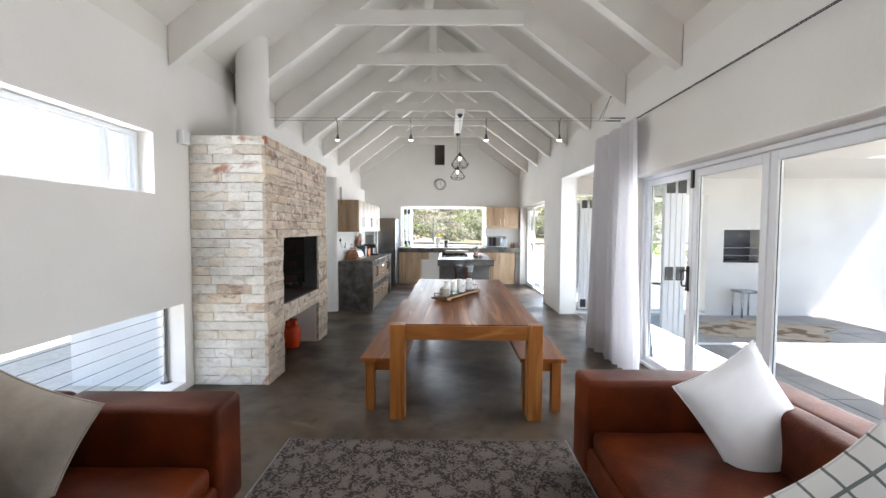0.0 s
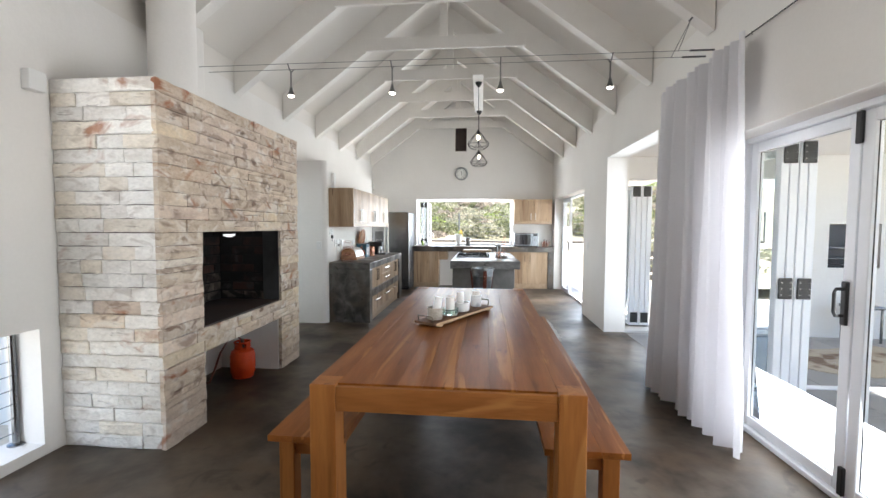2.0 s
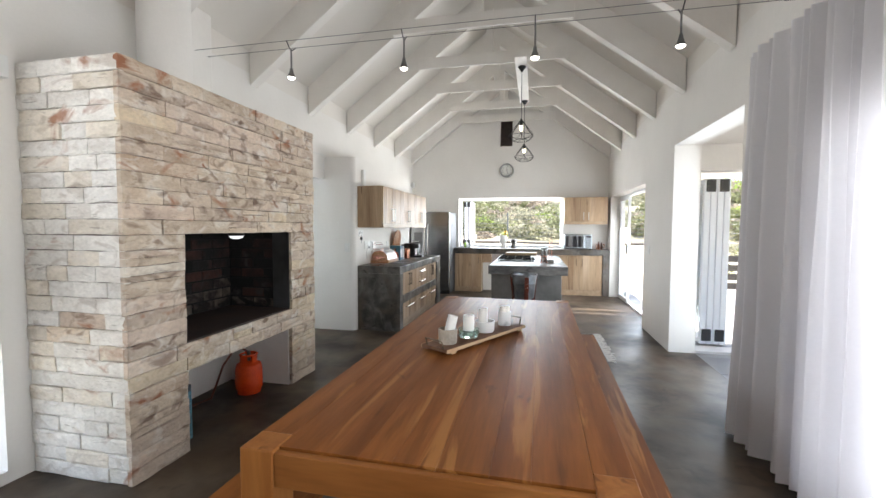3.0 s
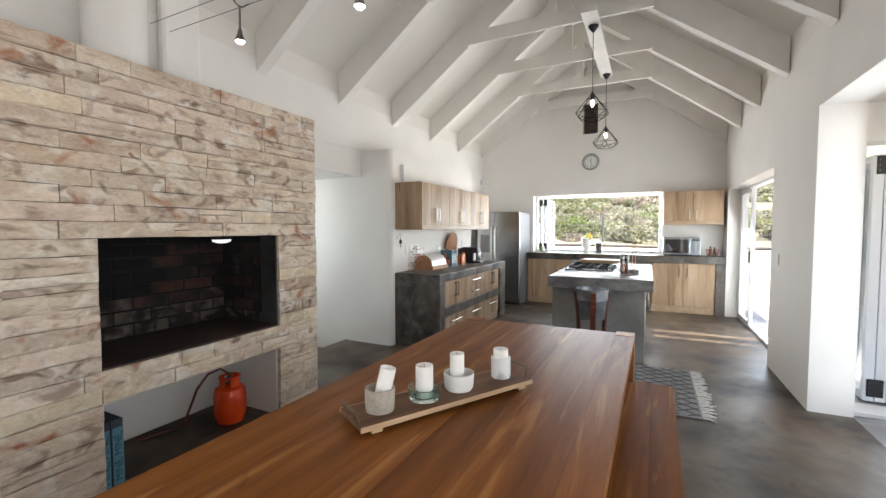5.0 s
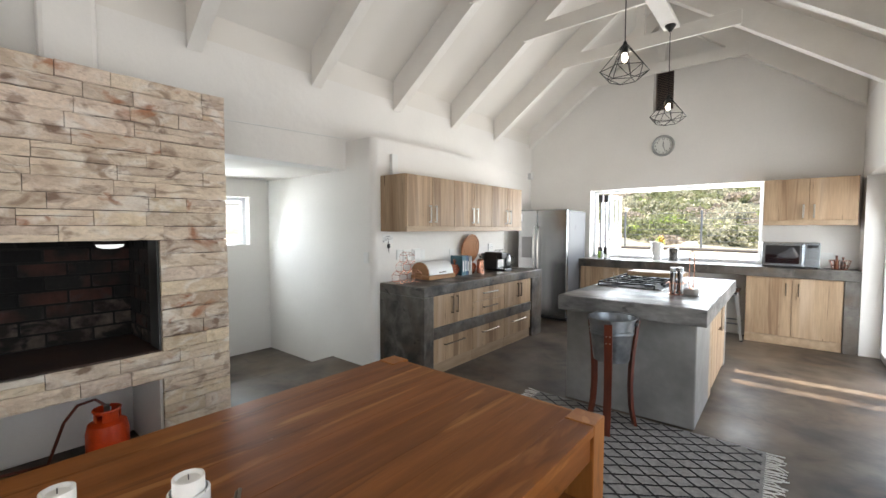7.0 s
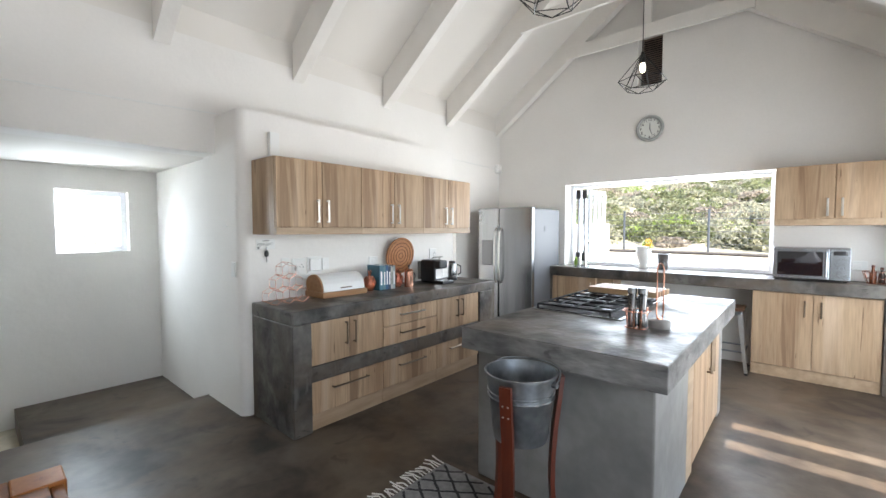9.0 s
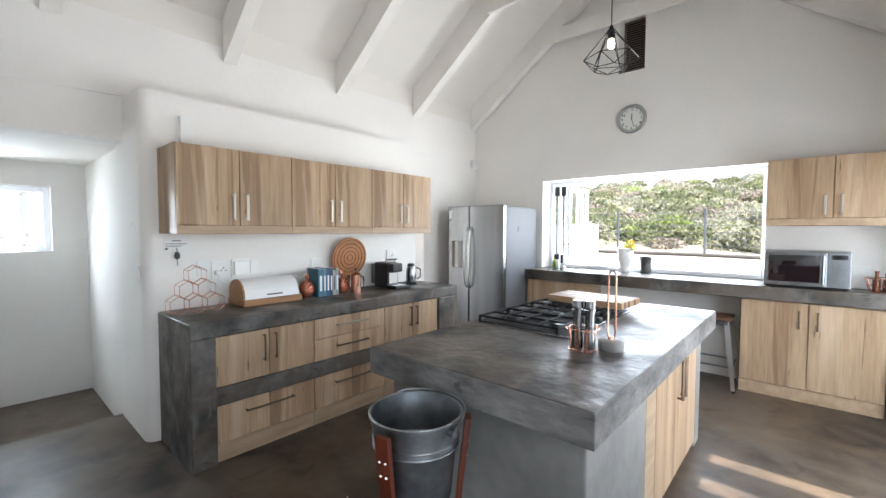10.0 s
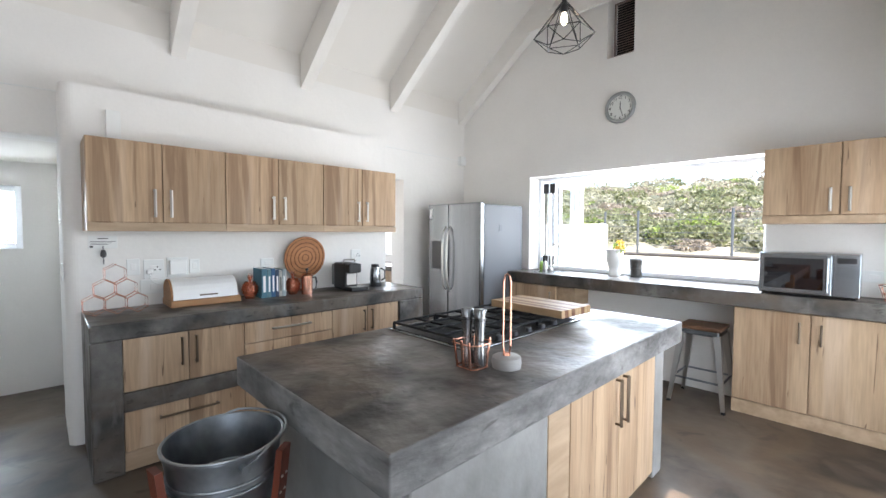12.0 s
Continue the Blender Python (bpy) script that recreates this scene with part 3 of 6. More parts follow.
# ---- stone fireplace ----
def split_stone(name, light, dark, brown, amount, chalk=(0.74, 0.70, 0.64)):
    """Rough split sandstone: bedding streaks, pale patches, brown veins and fine dark seams."""
    m = mat(name, light, 0.88, colour2=dark, scale=5.0, stretch=(1, 1, 1.7), detail=8, spread=(0.42, 0.64), fine=0.11, fine_scale=38, bump=1.0, bump_scale=30, random_value=0.11)
    overlay(m, chalk, 6, (1, 1, 1.5), (0.53, 0.66), 0.65, 1.0, 5.0, 8.0)
    overlay(m, brown, 5.5, (1, 1, 1.8), (0.54, 0.67), amount, 1.3, 2.0, 9.0)
    overlay(m, (0.34, 0.125, 0.05), 2.6, (1, 1, 1.6), (0.62, 0.71), 0.8, 1.5, 14.0, 7.0)
    overlay(m, (0.15, 0.105, 0.08), 12, (0.8, 0.8, 4.0), (0.66, 0.73), 0.5, 1.0, 9.0, 8.0)
    return m


ST = [split_stone("cream_stone", (0.65, 0.55, 0.435), (0.52, 0.415, 0.315), (0.28, 0.195, 0.14), 0.85),
      split_stone("pinkish_stone", (0.65, 0.54, 0.44), (0.53, 0.425, 0.345), (0.27, 0.185, 0.14), 0.8),
      split_stone("ochre_stone", (0.66, 0.55, 0.40), (0.57, 0.46, 0.345), (0.36, 0.25, 0.145), 0.6),
      split_stone("brown_veined_stone", (0.60, 0.50, 0.40), (0.45, 0.36, 0.285), (0.20, 0.13, 0.095), 0.95),
      split_stone("rust_stained_stone", (0.57, 0.465, 0.365), (0.45, 0.335, 0.24), (0.30, 0.115, 0.055), 0.95),
      split_stone("chalky_grey_stone", (0.80, 0.775, 0.73), (0.70, 0.665, 0.615), (0.46, 0.40, 0.345), 0.55, (0.78, 0.755, 0.72)),
      split_stone("ivory_stone", (0.75, 0.69, 0.60), (0.66, 0.595, 0.505), (0.42, 0.345, 0.27), 0.55)]
M_MORTAR = mat("dark_mortar", (0.10, 0.08, 0.065), 0.95, bump=0.5)
M_SOOT = mat("sooty_screed", (0.030, 0.025, 0.022), 0.9, colour2=(0.008, 0.007, 0.007), scale=3, fine=0.2, bump=0.4)
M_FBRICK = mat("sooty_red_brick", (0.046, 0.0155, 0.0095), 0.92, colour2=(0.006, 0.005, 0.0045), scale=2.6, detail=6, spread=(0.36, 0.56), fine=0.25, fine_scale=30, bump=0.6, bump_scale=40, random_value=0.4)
M_BLACKBRICK = mat("near_black_brick", (0.0035, 0.003, 0.003), 0.95, colour2=(0.0012, 0.0011, 0.001), scale=5, bump=0.5, bump_scale=40)
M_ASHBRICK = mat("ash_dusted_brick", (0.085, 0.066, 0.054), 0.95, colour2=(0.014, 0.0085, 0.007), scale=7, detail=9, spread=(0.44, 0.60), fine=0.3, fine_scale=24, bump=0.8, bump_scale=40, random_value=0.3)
overlay(M_ASHBRICK, (0.004, 0.0035, 0.003), 5, (1, 1, 1.4), (0.50, 0.58), 0.9, 1.0, 3.0)
overlay(M_FBRICK, (0.035, 0.032, 0.029), 6, (1, 1, 1), (0.56, 0.68), 0.8, 0.5, 4.0)
M_GRILLLAMP = mat("white_lamp_glass", (0.85, 0.86, 0.87), 0.12)
# Slight emission added to whiten the glass, where daylight in the firebox is dim.
M_GRILLLAMP.node_tree.nodes["Principled BSDF"].inputs["Emission Color"].default_value = rgb(0.95, 0.98, 1.0)
M_GRILLLAMP.node_tree.nodes["Principled BSDF"].inputs["Emission Strength"].default_value = 0.30
M_EDGE = mat("heat_dulled_steel", (0.085, 0.084, 0.086), 0.5, 0.3, colour2=(0.03, 0.029, 0.028), scale=4, stretch=(1, 1, 0.6))
M_HEARTH = mat("sooty_red_hearth_slab", (0.055, 0.026, 0.018), 0.6, colour2=(0.014, 0.010, 0.009), scale=3, fine=0.2, bump=0.3)
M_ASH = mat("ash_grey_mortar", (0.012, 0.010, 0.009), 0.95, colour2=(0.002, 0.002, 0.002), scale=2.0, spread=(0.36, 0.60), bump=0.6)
fp = thing("fireplace", (-1.85, 4.94, 0), "built-in wood fireplace clad in cream sandstone blocks", "fireplace")
core = bmesh.new()
for c in ((-2.2, -1.5, 4.0, 4.36, 0, 2.33), (-2.2, -1.5, 5.545, 5.92, 0, 2.33), (-2.2, -1.5, 4.36, 5.545, 1.44, 2.33), (-2.2, -1.5, 4.36, 5.545, 0.555, 0.69)):
    box(*c, bm=core)
part("core", core, M_MORTAR, fp)
part("niche_lining", box(-2.19, -2.12, 4.362, 5.543, 0.0, 0.553), M_PLASTER, fp, "white plaster niche back")
for a, b in ((4.362, 4.385), (5.52, 5.543)):
    part("niche_side", box(-2.12, -1.52, a, b, 0.0, 0.553), M_PLASTER, fp)
part("hearth_floor", box(-2.12, -1.50, 4.375, 5.53, 0.69, 0.706, 0.003, 1), M_HEARTH, fp, "sooty red-brown hearth slab")
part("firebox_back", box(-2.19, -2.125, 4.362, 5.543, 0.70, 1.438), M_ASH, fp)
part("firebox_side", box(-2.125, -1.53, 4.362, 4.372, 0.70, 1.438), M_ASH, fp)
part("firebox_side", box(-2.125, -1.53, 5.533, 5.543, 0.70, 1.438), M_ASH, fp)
part("steel_edge", box(-1.66, -1.50, 5.518, 5.531, 0.708, 1.412), M_EDGE, fp, "dull grey steel edge strip")
rs = random.Random(7)
for r in range(8):
    z = 0.712 + r * 0.09
    y = 4.385 - (0.12 if r % 2 else 0)
    while y < 5.52:
        a, b = max(y, 4.377), min(y + 0.222, 5.528)
        if b - a > 0.03:
            # Near-black brick by place: near half, near side and top row.
            blackish = (a + b) / 2 < 5.0 + rs.uniform(-0.07, 0.07) or r > 6
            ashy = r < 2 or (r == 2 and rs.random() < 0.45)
            part("brick", box(-2.125, -2.112 + rs.uniform(-.003, .003), a, b, z, z + 0.076, 0.004, 1), M_ASHBRICK if ashy else M_BLACKBRICK if blackish else M_FBRICK, fp)
        y += 0.234
    for side in (4.372, 5.533):
        x = -2.10 - (0.12 if r % 2 else 0)
        while x < -1.57:
            a, b = max(x, -2.105), min(x + 0.222, -1.57)
            if b - a > 0.03:
                s = 0.010 if side < 5 else -0.010
                part("brick", box(a, b, min(side, side + s), max(side, side + s), z, z + 0.076, 0.003, 1), M_BLACKBRICK if side < 5 or r > 6 else M_ASHBRICK if r < 1 else M_FBRICK, fp)
            x += 0.234
lamp = part("grill_lamp", lathe((-1.92, 5.38, 1.36), [(0.0, 0.045), (0.035, 0.045), (0.06, 0.02), (0.062, 0.0), (0.0, 0.0)], 20, squash=(0.8, 1.4)), M_SOOT, fp, "small dark grill lamp with a white glass", True)
part("lamp_glass", lathe((-1.92, 5.38, 1.36), [(0.0, -0.001), (0.055, -0.001), (0.050, -0.016), (0.03, -0.027), (0.0, -0.030)], 20, squash=(0.8, 1.4)), M_GRILLLAMP, lamp, "white lamp glass", True)
part("lamp_arm", rod((-1.92, 5.38, 1.40), (-1.92, 5.53, 1.42), 0.01), M_STEEL, fp)


def stone(axis, at, u0, u1, z0, z1, out, weights=(5.0, 3.2, 2.0, 3.4, 1.1, 0.0, 0.25)):
    """One block of rough-dressed stone: an uneven front standing proud of the joints."""
    nu = 4
    proud = out * rs.uniform(0.010, 0.024)
    grid = []
    for j, z in enumerate((z0, z0 + 0.012, z1 - 0.012, z1)):
        row = []
        for i in range(nu + 1):
            u = u0 + (u1 - u0) * i / nu
            rim = j in (0, 3) or i in (0, nu)
            d = proud * (0.75 if rim else 1.0) + out * rs.uniform(-0.003, 0.003)
            uu = u + (rs.uniform(-0.004, 0.004) if 0 < i < nu else 0)
            row.append((at + d, uu, z + rs.uniform(-0.0022, 0.0022)))
        grid.append(row)
    bm = bmesh.new()
    def vert(w, u, z):
        return bm.verts.new((w, u, z) if axis == "x" else (u, w, z))
    vs = [[vert(*p) for p in row] for row in grid]
    for j in range(3):
        for i in range(nu):
            bm.faces.new((vs[j][i], vs[j][i + 1], vs[j + 1][i + 1], vs[j + 1][i]))
    ring = vs[0][:] + [vs[1][-1], vs[2][-1]] + vs[3][::-1] + [vs[2][0], vs[1][0]]
    lowring = [bm.verts.new((at - out * 0.02, v.co.y, v.co.z) if axis == "x" else (v.co.x, at - out * 0.02, v.co.z)) for v in ring]
    for k in range(len(ring)):
        bm.faces.new((ring[k], ring[(k + 1) % len(ring)], lowring[(k + 1) % len(ring)], lowring[k]))
    return part("stone", bm, rs.choices(ST, weights)[0], fp)


ROWS_N, ROW_H = 27, 2.35 / 27
for r in range(ROWS_N):
    z0, z1 = r * ROW_H + 0.0021, (r + 1) * ROW_H - 0.0021
    zm = (z0 + z1) / 2
    spans = [(3.975, 5.935)]
    if 0.715 < zm < 1.42 or zm < 0.535:
        spans = [(3.975, 4.372), (5.532, 5.935)]
    for a, b in spans:
        u = a
        while u < b - 1e-6:
            w = rs.uniform(0.20, 0.54)
            e = b if b - (u + w) < 0.13 else u + w
            if rs.random() < 0.16:
                zs = z0 + (z1 - z0) * rs.uniform(0.4, 0.6)
                stone("x", -1.495, u + 0.0019, e - 0.0019, z0, zs - 0.0009, 1)
                stone("x", -1.495, u + 0.0019, e - 0.0019, zs + 0.0009, z1, 1)
            else:
                stone("x", -1.495, u + 0.0019, e - 0.0019, z0, z1, 1)
            u = e
    u = -2.195
    while u < -1.488:
        w = rs.uniform(0.14, 0.36)
        e = -1.488 if -1.488 - (u + w) < 0.12 else u + w
        stone("y", 3.995, u + 0.0019, e - 0.0019, z0, z1, -1, (0.25, 0.1, 0.05, 0.05, 0.0, 8, 3.5))
        u = e
flue = thing("flue", (-1.9, 4.72, 2.33), "white round chimney flue above the stone fireplace", "flue")
part("pipe", rod((-1.92, 4.70, 2.33), (-1.92, 4.70, 3.6), 0.165, 40), M_PLASTER, flue, smooth=True)
structure("chimney_pilaster", box(-2.2, -2.13, 5.10, 5.40, 2.36, 3.35, 0.03), M_PLASTER, "rounded white plaster pilaster", "wall")

# ---- kitchen ----
M_OAK = mat("pale_oak_board", (0.46, 0.325, 0.208), 0.42, colour2=(0.29, 0.182, 0.108), scale=1.3, detail=10, stretch=(5, 5, 0.30), spread=(0.42, 0.72), fine=0.16, fine_scale=16,
            bump=0.06, bump_scale=40, random_value=0.12)
overlay(M_OAK, (0.18, 0.105, 0.062), 0.9, (10, 10, 0.5), (0.56, 0.64), 0.6, 1.0, 2.0, 6.0)
overlay(M_OAK, (0.10, 0.06, 0.038), 2.6, (9, 9, 0.7), (0.68, 0.72), 0.75, 1.5, 5.0, 3.0)
M_OAK.node_tree.nodes["Principled BSDF"].inputs["Specular IOR Level"].default_value = 0.2
overlay(M_OAK, (0.55, 0.42, 0.31), 1.1, (4.5, 4.5, 0.35), (0.58, 0.70), 0.5, 0.5, 8.0, 6.0)
M_OAKEDGE = mat("pale_oak_edge", (0.44, 0.315, 0.205), 0.5, colour2=(0.34, 0.235, 0.145), scale=3, stretch=(6, 1, 6), fine=0.06)
M_HANDLE = mat("satin_handle", (0.62, 0.60, 0.57), 0.28, 1.0)
M_BRONZE = mat("dull_bronze_handle", (0.16, 0.12, 0.085), 0.35, 0.8)
M_COPPER = mat("polished_copper", (0.74, 0.38, 0.27), 0.22, 1.0, fine=0.05)
M_WHITE = mat("white_glaze", (0.80, 0.79, 0.77), 0.3, fine=0.01)
M_MATTWHITE = mat("white_plastic", (0.78, 0.78, 0.76), 0.45)
M_DGLASS = mat("dark_oven_glass", (0.008, 0.008, 0.01), 0.02, coat=1.0)
M_DGLASS.node_tree.nodes["Principled BSDF"].inputs["Specular IOR Level"].default_value = 1.0
M_GALV = mat("galvanised_steel", (0.34, 0.36, 0.375), 0.36, 1.0, colour2=(0.19, 0.20, 0.215), scale=9, rough2=0.5, fine=0.08, fine_scale=30)
M_REDWOOD = mat("red_brown_stained_wood", (0.13, 0.026, 0.010), 0.4, colour2=(0.075, 0.015, 0.006), scale=5, stretch=(4, 4, 0.5))
M_STOOLWOOD = mat("brown_seat_wood", (0.14, 0.065, 0.03), 0.5, colour2=(0.08, 0.035, 0.018), scale=5, stretch=(1, 6, 1))
M_FSIDE = mat("grey_fridge_side", (0.10, 0.102, 0.108), 0.5, 0.1, fine=0.02)
M_FSIDE.node_tree.nodes["Principled BSDF"].inputs["Specular IOR Level"].default_value = 0.2
M_GREYDARK = mat("dark_grey_trim", (0.05, 0.05, 0.055), 0.5)
M_BULB = bpy.data.materials.new("glowing_bulb")
M_BULB.use_nodes = True
M_BULB.node_tree.nodes["Principled BSDF"].inputs["Emission Color"].default_value = rgb(1.0, 0.80, 0.55)
M_BULB.node_tree.nodes["Principled BSDF"].inputs["Emission Strength"].default_value = 9.0


def bar_handle(parent, a, b, out, m, r=0.006, stand=0.028):
    """A square bar handle from a to b standing off its front along out."""
    a, b, o = Vector(a), Vector(b), Vector(out) * stand
    bm = rod(a + o - (b - a).normalized() * 0.008, b + o + (b - a).normalized() * 0.008, r * 1.25, 4)
    rod(a, a + o, r, 6, bm=bm)
    rod(b, b + o, r, 6, bm=bm)
    part("handle", bm, m, parent)


counter = thing("concrete_counter", (-1.45, 8.8, 0), "grey screeded concrete kitchen counter with waterfall ends", "counter")
part("worktop", box(-1.755, -1.13, 7.575, 10.05, 0.80, 0.902, 0.012, 3), M_CONC, counter)
part("end_panel", box(-1.755, -1.132, 7.576, 7.722, 0.0, 0.801, 0.008), M_CONC, counter)
part("end_panel", box(-1.755, -1.132, 9.765, 10.048, 0.0, 0.801, 0.008), M_CONC, counter)
part("mid_rail", box(-1.75, -1.14, 7.72, 9.767, 0.365, 0.478, 0.004), M_CONC, counter)
part("back_panel", box(-1.754, -1.72, 7.72, 9.767, 0.0, 0.80), M_CONC, counter)


def lower_unit(y0, y1, drawers):
    u = thing("cabinet", (-1.3, (y0 + y1) / 2, 0.478), "pale oak kitchen cabinet fronts set in the concrete counter", "cabinet", "lower cabinets")
    if drawers:
        for z0, z1 in ((0.648, 0.797), (0.482, 0.642)):
            d = part("drawer_front", box(-1.175, -1.152, y0 + 0.003, y1 - 0.003, z0, z1, 0.002, 1), M_OAK, u)
            bar_handle(d, (-1.152, (y0 + y1) / 2 - 0.14, (z0 + z1) / 2 + 0.01), (-1.152, (y0 + y1) / 2 + 0.14, (z0 + z1) / 2 + 0.01), (1, 0, 0), M_BRONZE if z0 < 0.6 else M_HANDLE)
    else:
        ym = (y0 + y1) / 2
        for a, b, s in ((y0, ym, -1), (ym, y1, 1)):
            d = part("door", box(-1.175, -1.152, a + 0.002, b - 0.002, 0.482, 0.797, 0.002, 1), M_OAK, u)
            bar_handle(d, (-1.152, ym + s * 0.04, 0.60), (-1.152, ym + s * 0.04, 0.76), (1, 0, 0), M_BRONZE)
    part("carcass", box(-1.72, -1.178, y0 + 0.001, y1 - 0.001, 0.480, 0.799), M_OAKEDGE, u)
    low = thing("drawer_unit", (-1.3, (y0 + y1) / 2, 0), "wide pale oak pot drawer below the counter rail", "drawer", "pot drawers")
    d = part("drawer_front", box(-1.175, -1.152, y0 + 0.003, y1 - 0.003, 0.122, 0.362, 0.002, 1), M_OAK, low)
    bar_handle(d, (-1.152, (y0 + y1) / 2 - 0.16, 0.29), (-1.152, (y0 + y1) / 2 + 0.16, 0.29), (1, 0, 0), M_BRONZE)
    part("carcass", box(-1.72, -1.178, y0 + 0.001, y1 - 0.001, 0.118, 0.364), M_OAKEDGE, low)
    part("plinth", box(-1.70, -1.165, y0 + 0.001, y1 - 0.001, 0.0, 0.116, 0.002, 1), M_OAKEDGE, low)


lower_unit(7.724, 8.405, False)
lower_unit(8.405, 9.085, True)
lower_unit(9.085, 9.763, False)


def wall_unit(y0, y1):
    u = thing("wall_cabinet", (-1.57, (y0 + y1) / 2, 1.43), "pale oak two-door wall cabinet with bar handles", "cabinet", "wall cabinets")
    part("carcass", box(-1.758, -1.404, y0 + 0.0006, y1 - 0.0006, 1.435, 2.01, 0.002, 1), M_OAK, u)
    ym = (y0 + y1) / 2
    for a, b, s in ((y0, ym, -1), (ym, y1, 1)):
        d = part("door", box(-1.401, -1.380, a + 0.0035, b - 0.0025, 1.492, 2.006, 0.002, 1), M_OAK, u)
        bar_handle(d, (-1.380, ym + s * 0.045, 1.535), (-1.380, ym + s * 0.045, 1.70), (1, 0, 0), M_HANDLE, 0.007)
    part("valance", box(-1.402, -1.378, y0 + 0.0006, y1 - 0.0006, 1.436, 1.488, 0.001, 1), M_OAKEDGE, u)


for k in range(3):
    wall_unit(7.597 + 0.77 * k, 7.597 + 0.77 * (k + 1))

fridge = thing("fridge", (-1.54, 11.2, 0), "double-door brushed steel fridge freezer", "fridge")
part("cabinet_body", box(-1.965, -1.122, 10.945, 11.66, 0.03, 1.755, 0.01), M_FSIDE, fridge)
ld = part("freezer_door", box(-1.968, -1.628, 10.872, 10.94, 0.06, 1.77, 0.012, 3), M_STEEL, fridge)
rd = part("fridge_door", box(-1.620, -1.119, 10.872, 10.94, 0.06, 1.77, 0.012, 3), M_STEEL, fridge)
for d, x in ((ld, -1.66), (rd, -1.588)):
    part("handle", tube([(x, 10.873, 0.75), (x, 10.835, 0.80), (x, 10.815, 0.95), (x, 10.81, 1.12), (x, 10.815, 1.30), (x, 10.835, 1.45), (x, 10.873, 1.50)], 0.013, 10), M_HANDLE, d, smooth=True)
disp = part("ice_dispenser", box(-1.90, -1.72, 10.862, 10.874, 0.99, 1.33, 0.006), M_DGLASS, ld, "black ice dispenser panel")
part("label", box(-1.95, -1.90, 10.869, 10.8725, 1.60, 1.72), M_MATTWHITE, ld)
part("plinth", box(-1.95, -1.14, 10.95, 11.6, 0.0, 0.03), M_BLACK, fridge)
part("wall_clip", box(-1.121, -1.117, 11.2, 11.25, 1.45, 1.52), M_GREYDARK, fridge)

M_PIER = mat("mid_grey_screed", (0.27, 0.262, 0.25), 0.5, colour2=(0.165, 0.16, 0.152), scale=2.0, detail=9, fine=0.12, fine_scale=12, bump=0.15, bump_scale=30)
isl = thing("kitchen_island", (0.55, 9.1, 0), "concrete kitchen island with an overhanging grey top", "kitchen island")
# Pale side screed, with some of the courtyard light put into its colour.
M_SIDE = mat("pale_trowelled_screed", (0.22, 0.213, 0.205), 0.55, colour2=(0.08, 0.077, 0.074), scale=3.0, detail=10, stretch=(1, 1, 2.4), spread=(0.40, 0.66), fine=0.2, fine_scale=16, bump=0.6, bump_scale=16)
overlay(M_SIDE, (0.045, 0.04, 0.037), 6, (1, 1, 3.0), (0.60, 0.68), 0.7, 1.2, 4.0)
part("worktop", box(0.03, 1.105, 7.98, 10.15, 0.790, 0.9105, 0.005, 2), M_SIDE, isl, "thick slab with pale trowelled edges")
# Thin layer added so the top can be darker than the lit sides.
part("top_screed", box(0.033, 1.102, 7.983, 10.147, 0.904, 0.912, 0.003, 2), M_CONC, isl, "dark brown-grey polished top")
part("pier", box(0.06, 1.032, 8.10, 8.80, 0.0, 0.792, 0.010), M_PIER, isl)
part("core", box(0.08, 0.985, 8.795, 9.94, 0.0, 0.791), M_CONC, isl)
part("pier", box(0.06, 1.032, 9.94, 10.08, 0.0, 0.792, 0.010), M_PIER, isl)
ic = thing("cabinet", (1.0, 9.37, 0.0), "pale oak double-door cabinet built into the island", "cabinet")
part("side_panel", box(0.988, 1.03, 8.803, 8.97, 0.0, 0.788, 0.002, 1), M_OAKEDGE, ic)
for a, b, s in ((8.975, 9.455, -1), (9.459, 9.935, 1)):
    d = part("door", box(1.008, 1.031, a, b, 0.045, 0.775, 0.002, 1), M_OAK, ic)
    bar_handle(d, (1.031, 9.457 + s * 0.04, 0.50), (1.031, 9.457 + s * 0.04, 0.72), (1, 0, 0), M_BRONZE, 0.007)
part("carcass", box(0.987, 1.006, 8.972, 9.938, 0.0, 0.787), M_OAKEDGE, ic)

M_IRON = mat("matt_cast_iron", (0.011, 0.011, 0.012), 0.6, bump=0.2, bump_scale=120)
M_IRON.node_tree.nodes["Principled BSDF"].inputs["Specular IOR Level"].default_value = 0.25
hob = thing("gas_hob", (0.38, 9.23, 0.912), "steel gas hob with black cast-iron grates", "hob")
part("rim", box(0.075, 0.675, 8.74, 9.72, 0.911, 0.920, 0.004), M_STEEL, hob)
part("plate", box(0.092, 0.658, 8.757, 9.703, 0.919, 0.923, 0.002), M_IRON, hob)
for bx, by, r in ((0.24, 8.92, 0.045), (0.24, 9.53, 0.05), (0.52, 8.92, 0.035), (0.52, 9.53, 0.04), (0.33, 9.23, 0.065)):
    bn = part("burner", lathe((bx, by, 0.922), [(0, 0.0), (r + 0.012, 0.0), (r + 0.012, 0.008), (r, 0.01), (r, 0.018), (0, 0.02)], 20), M_BLACK, hob)
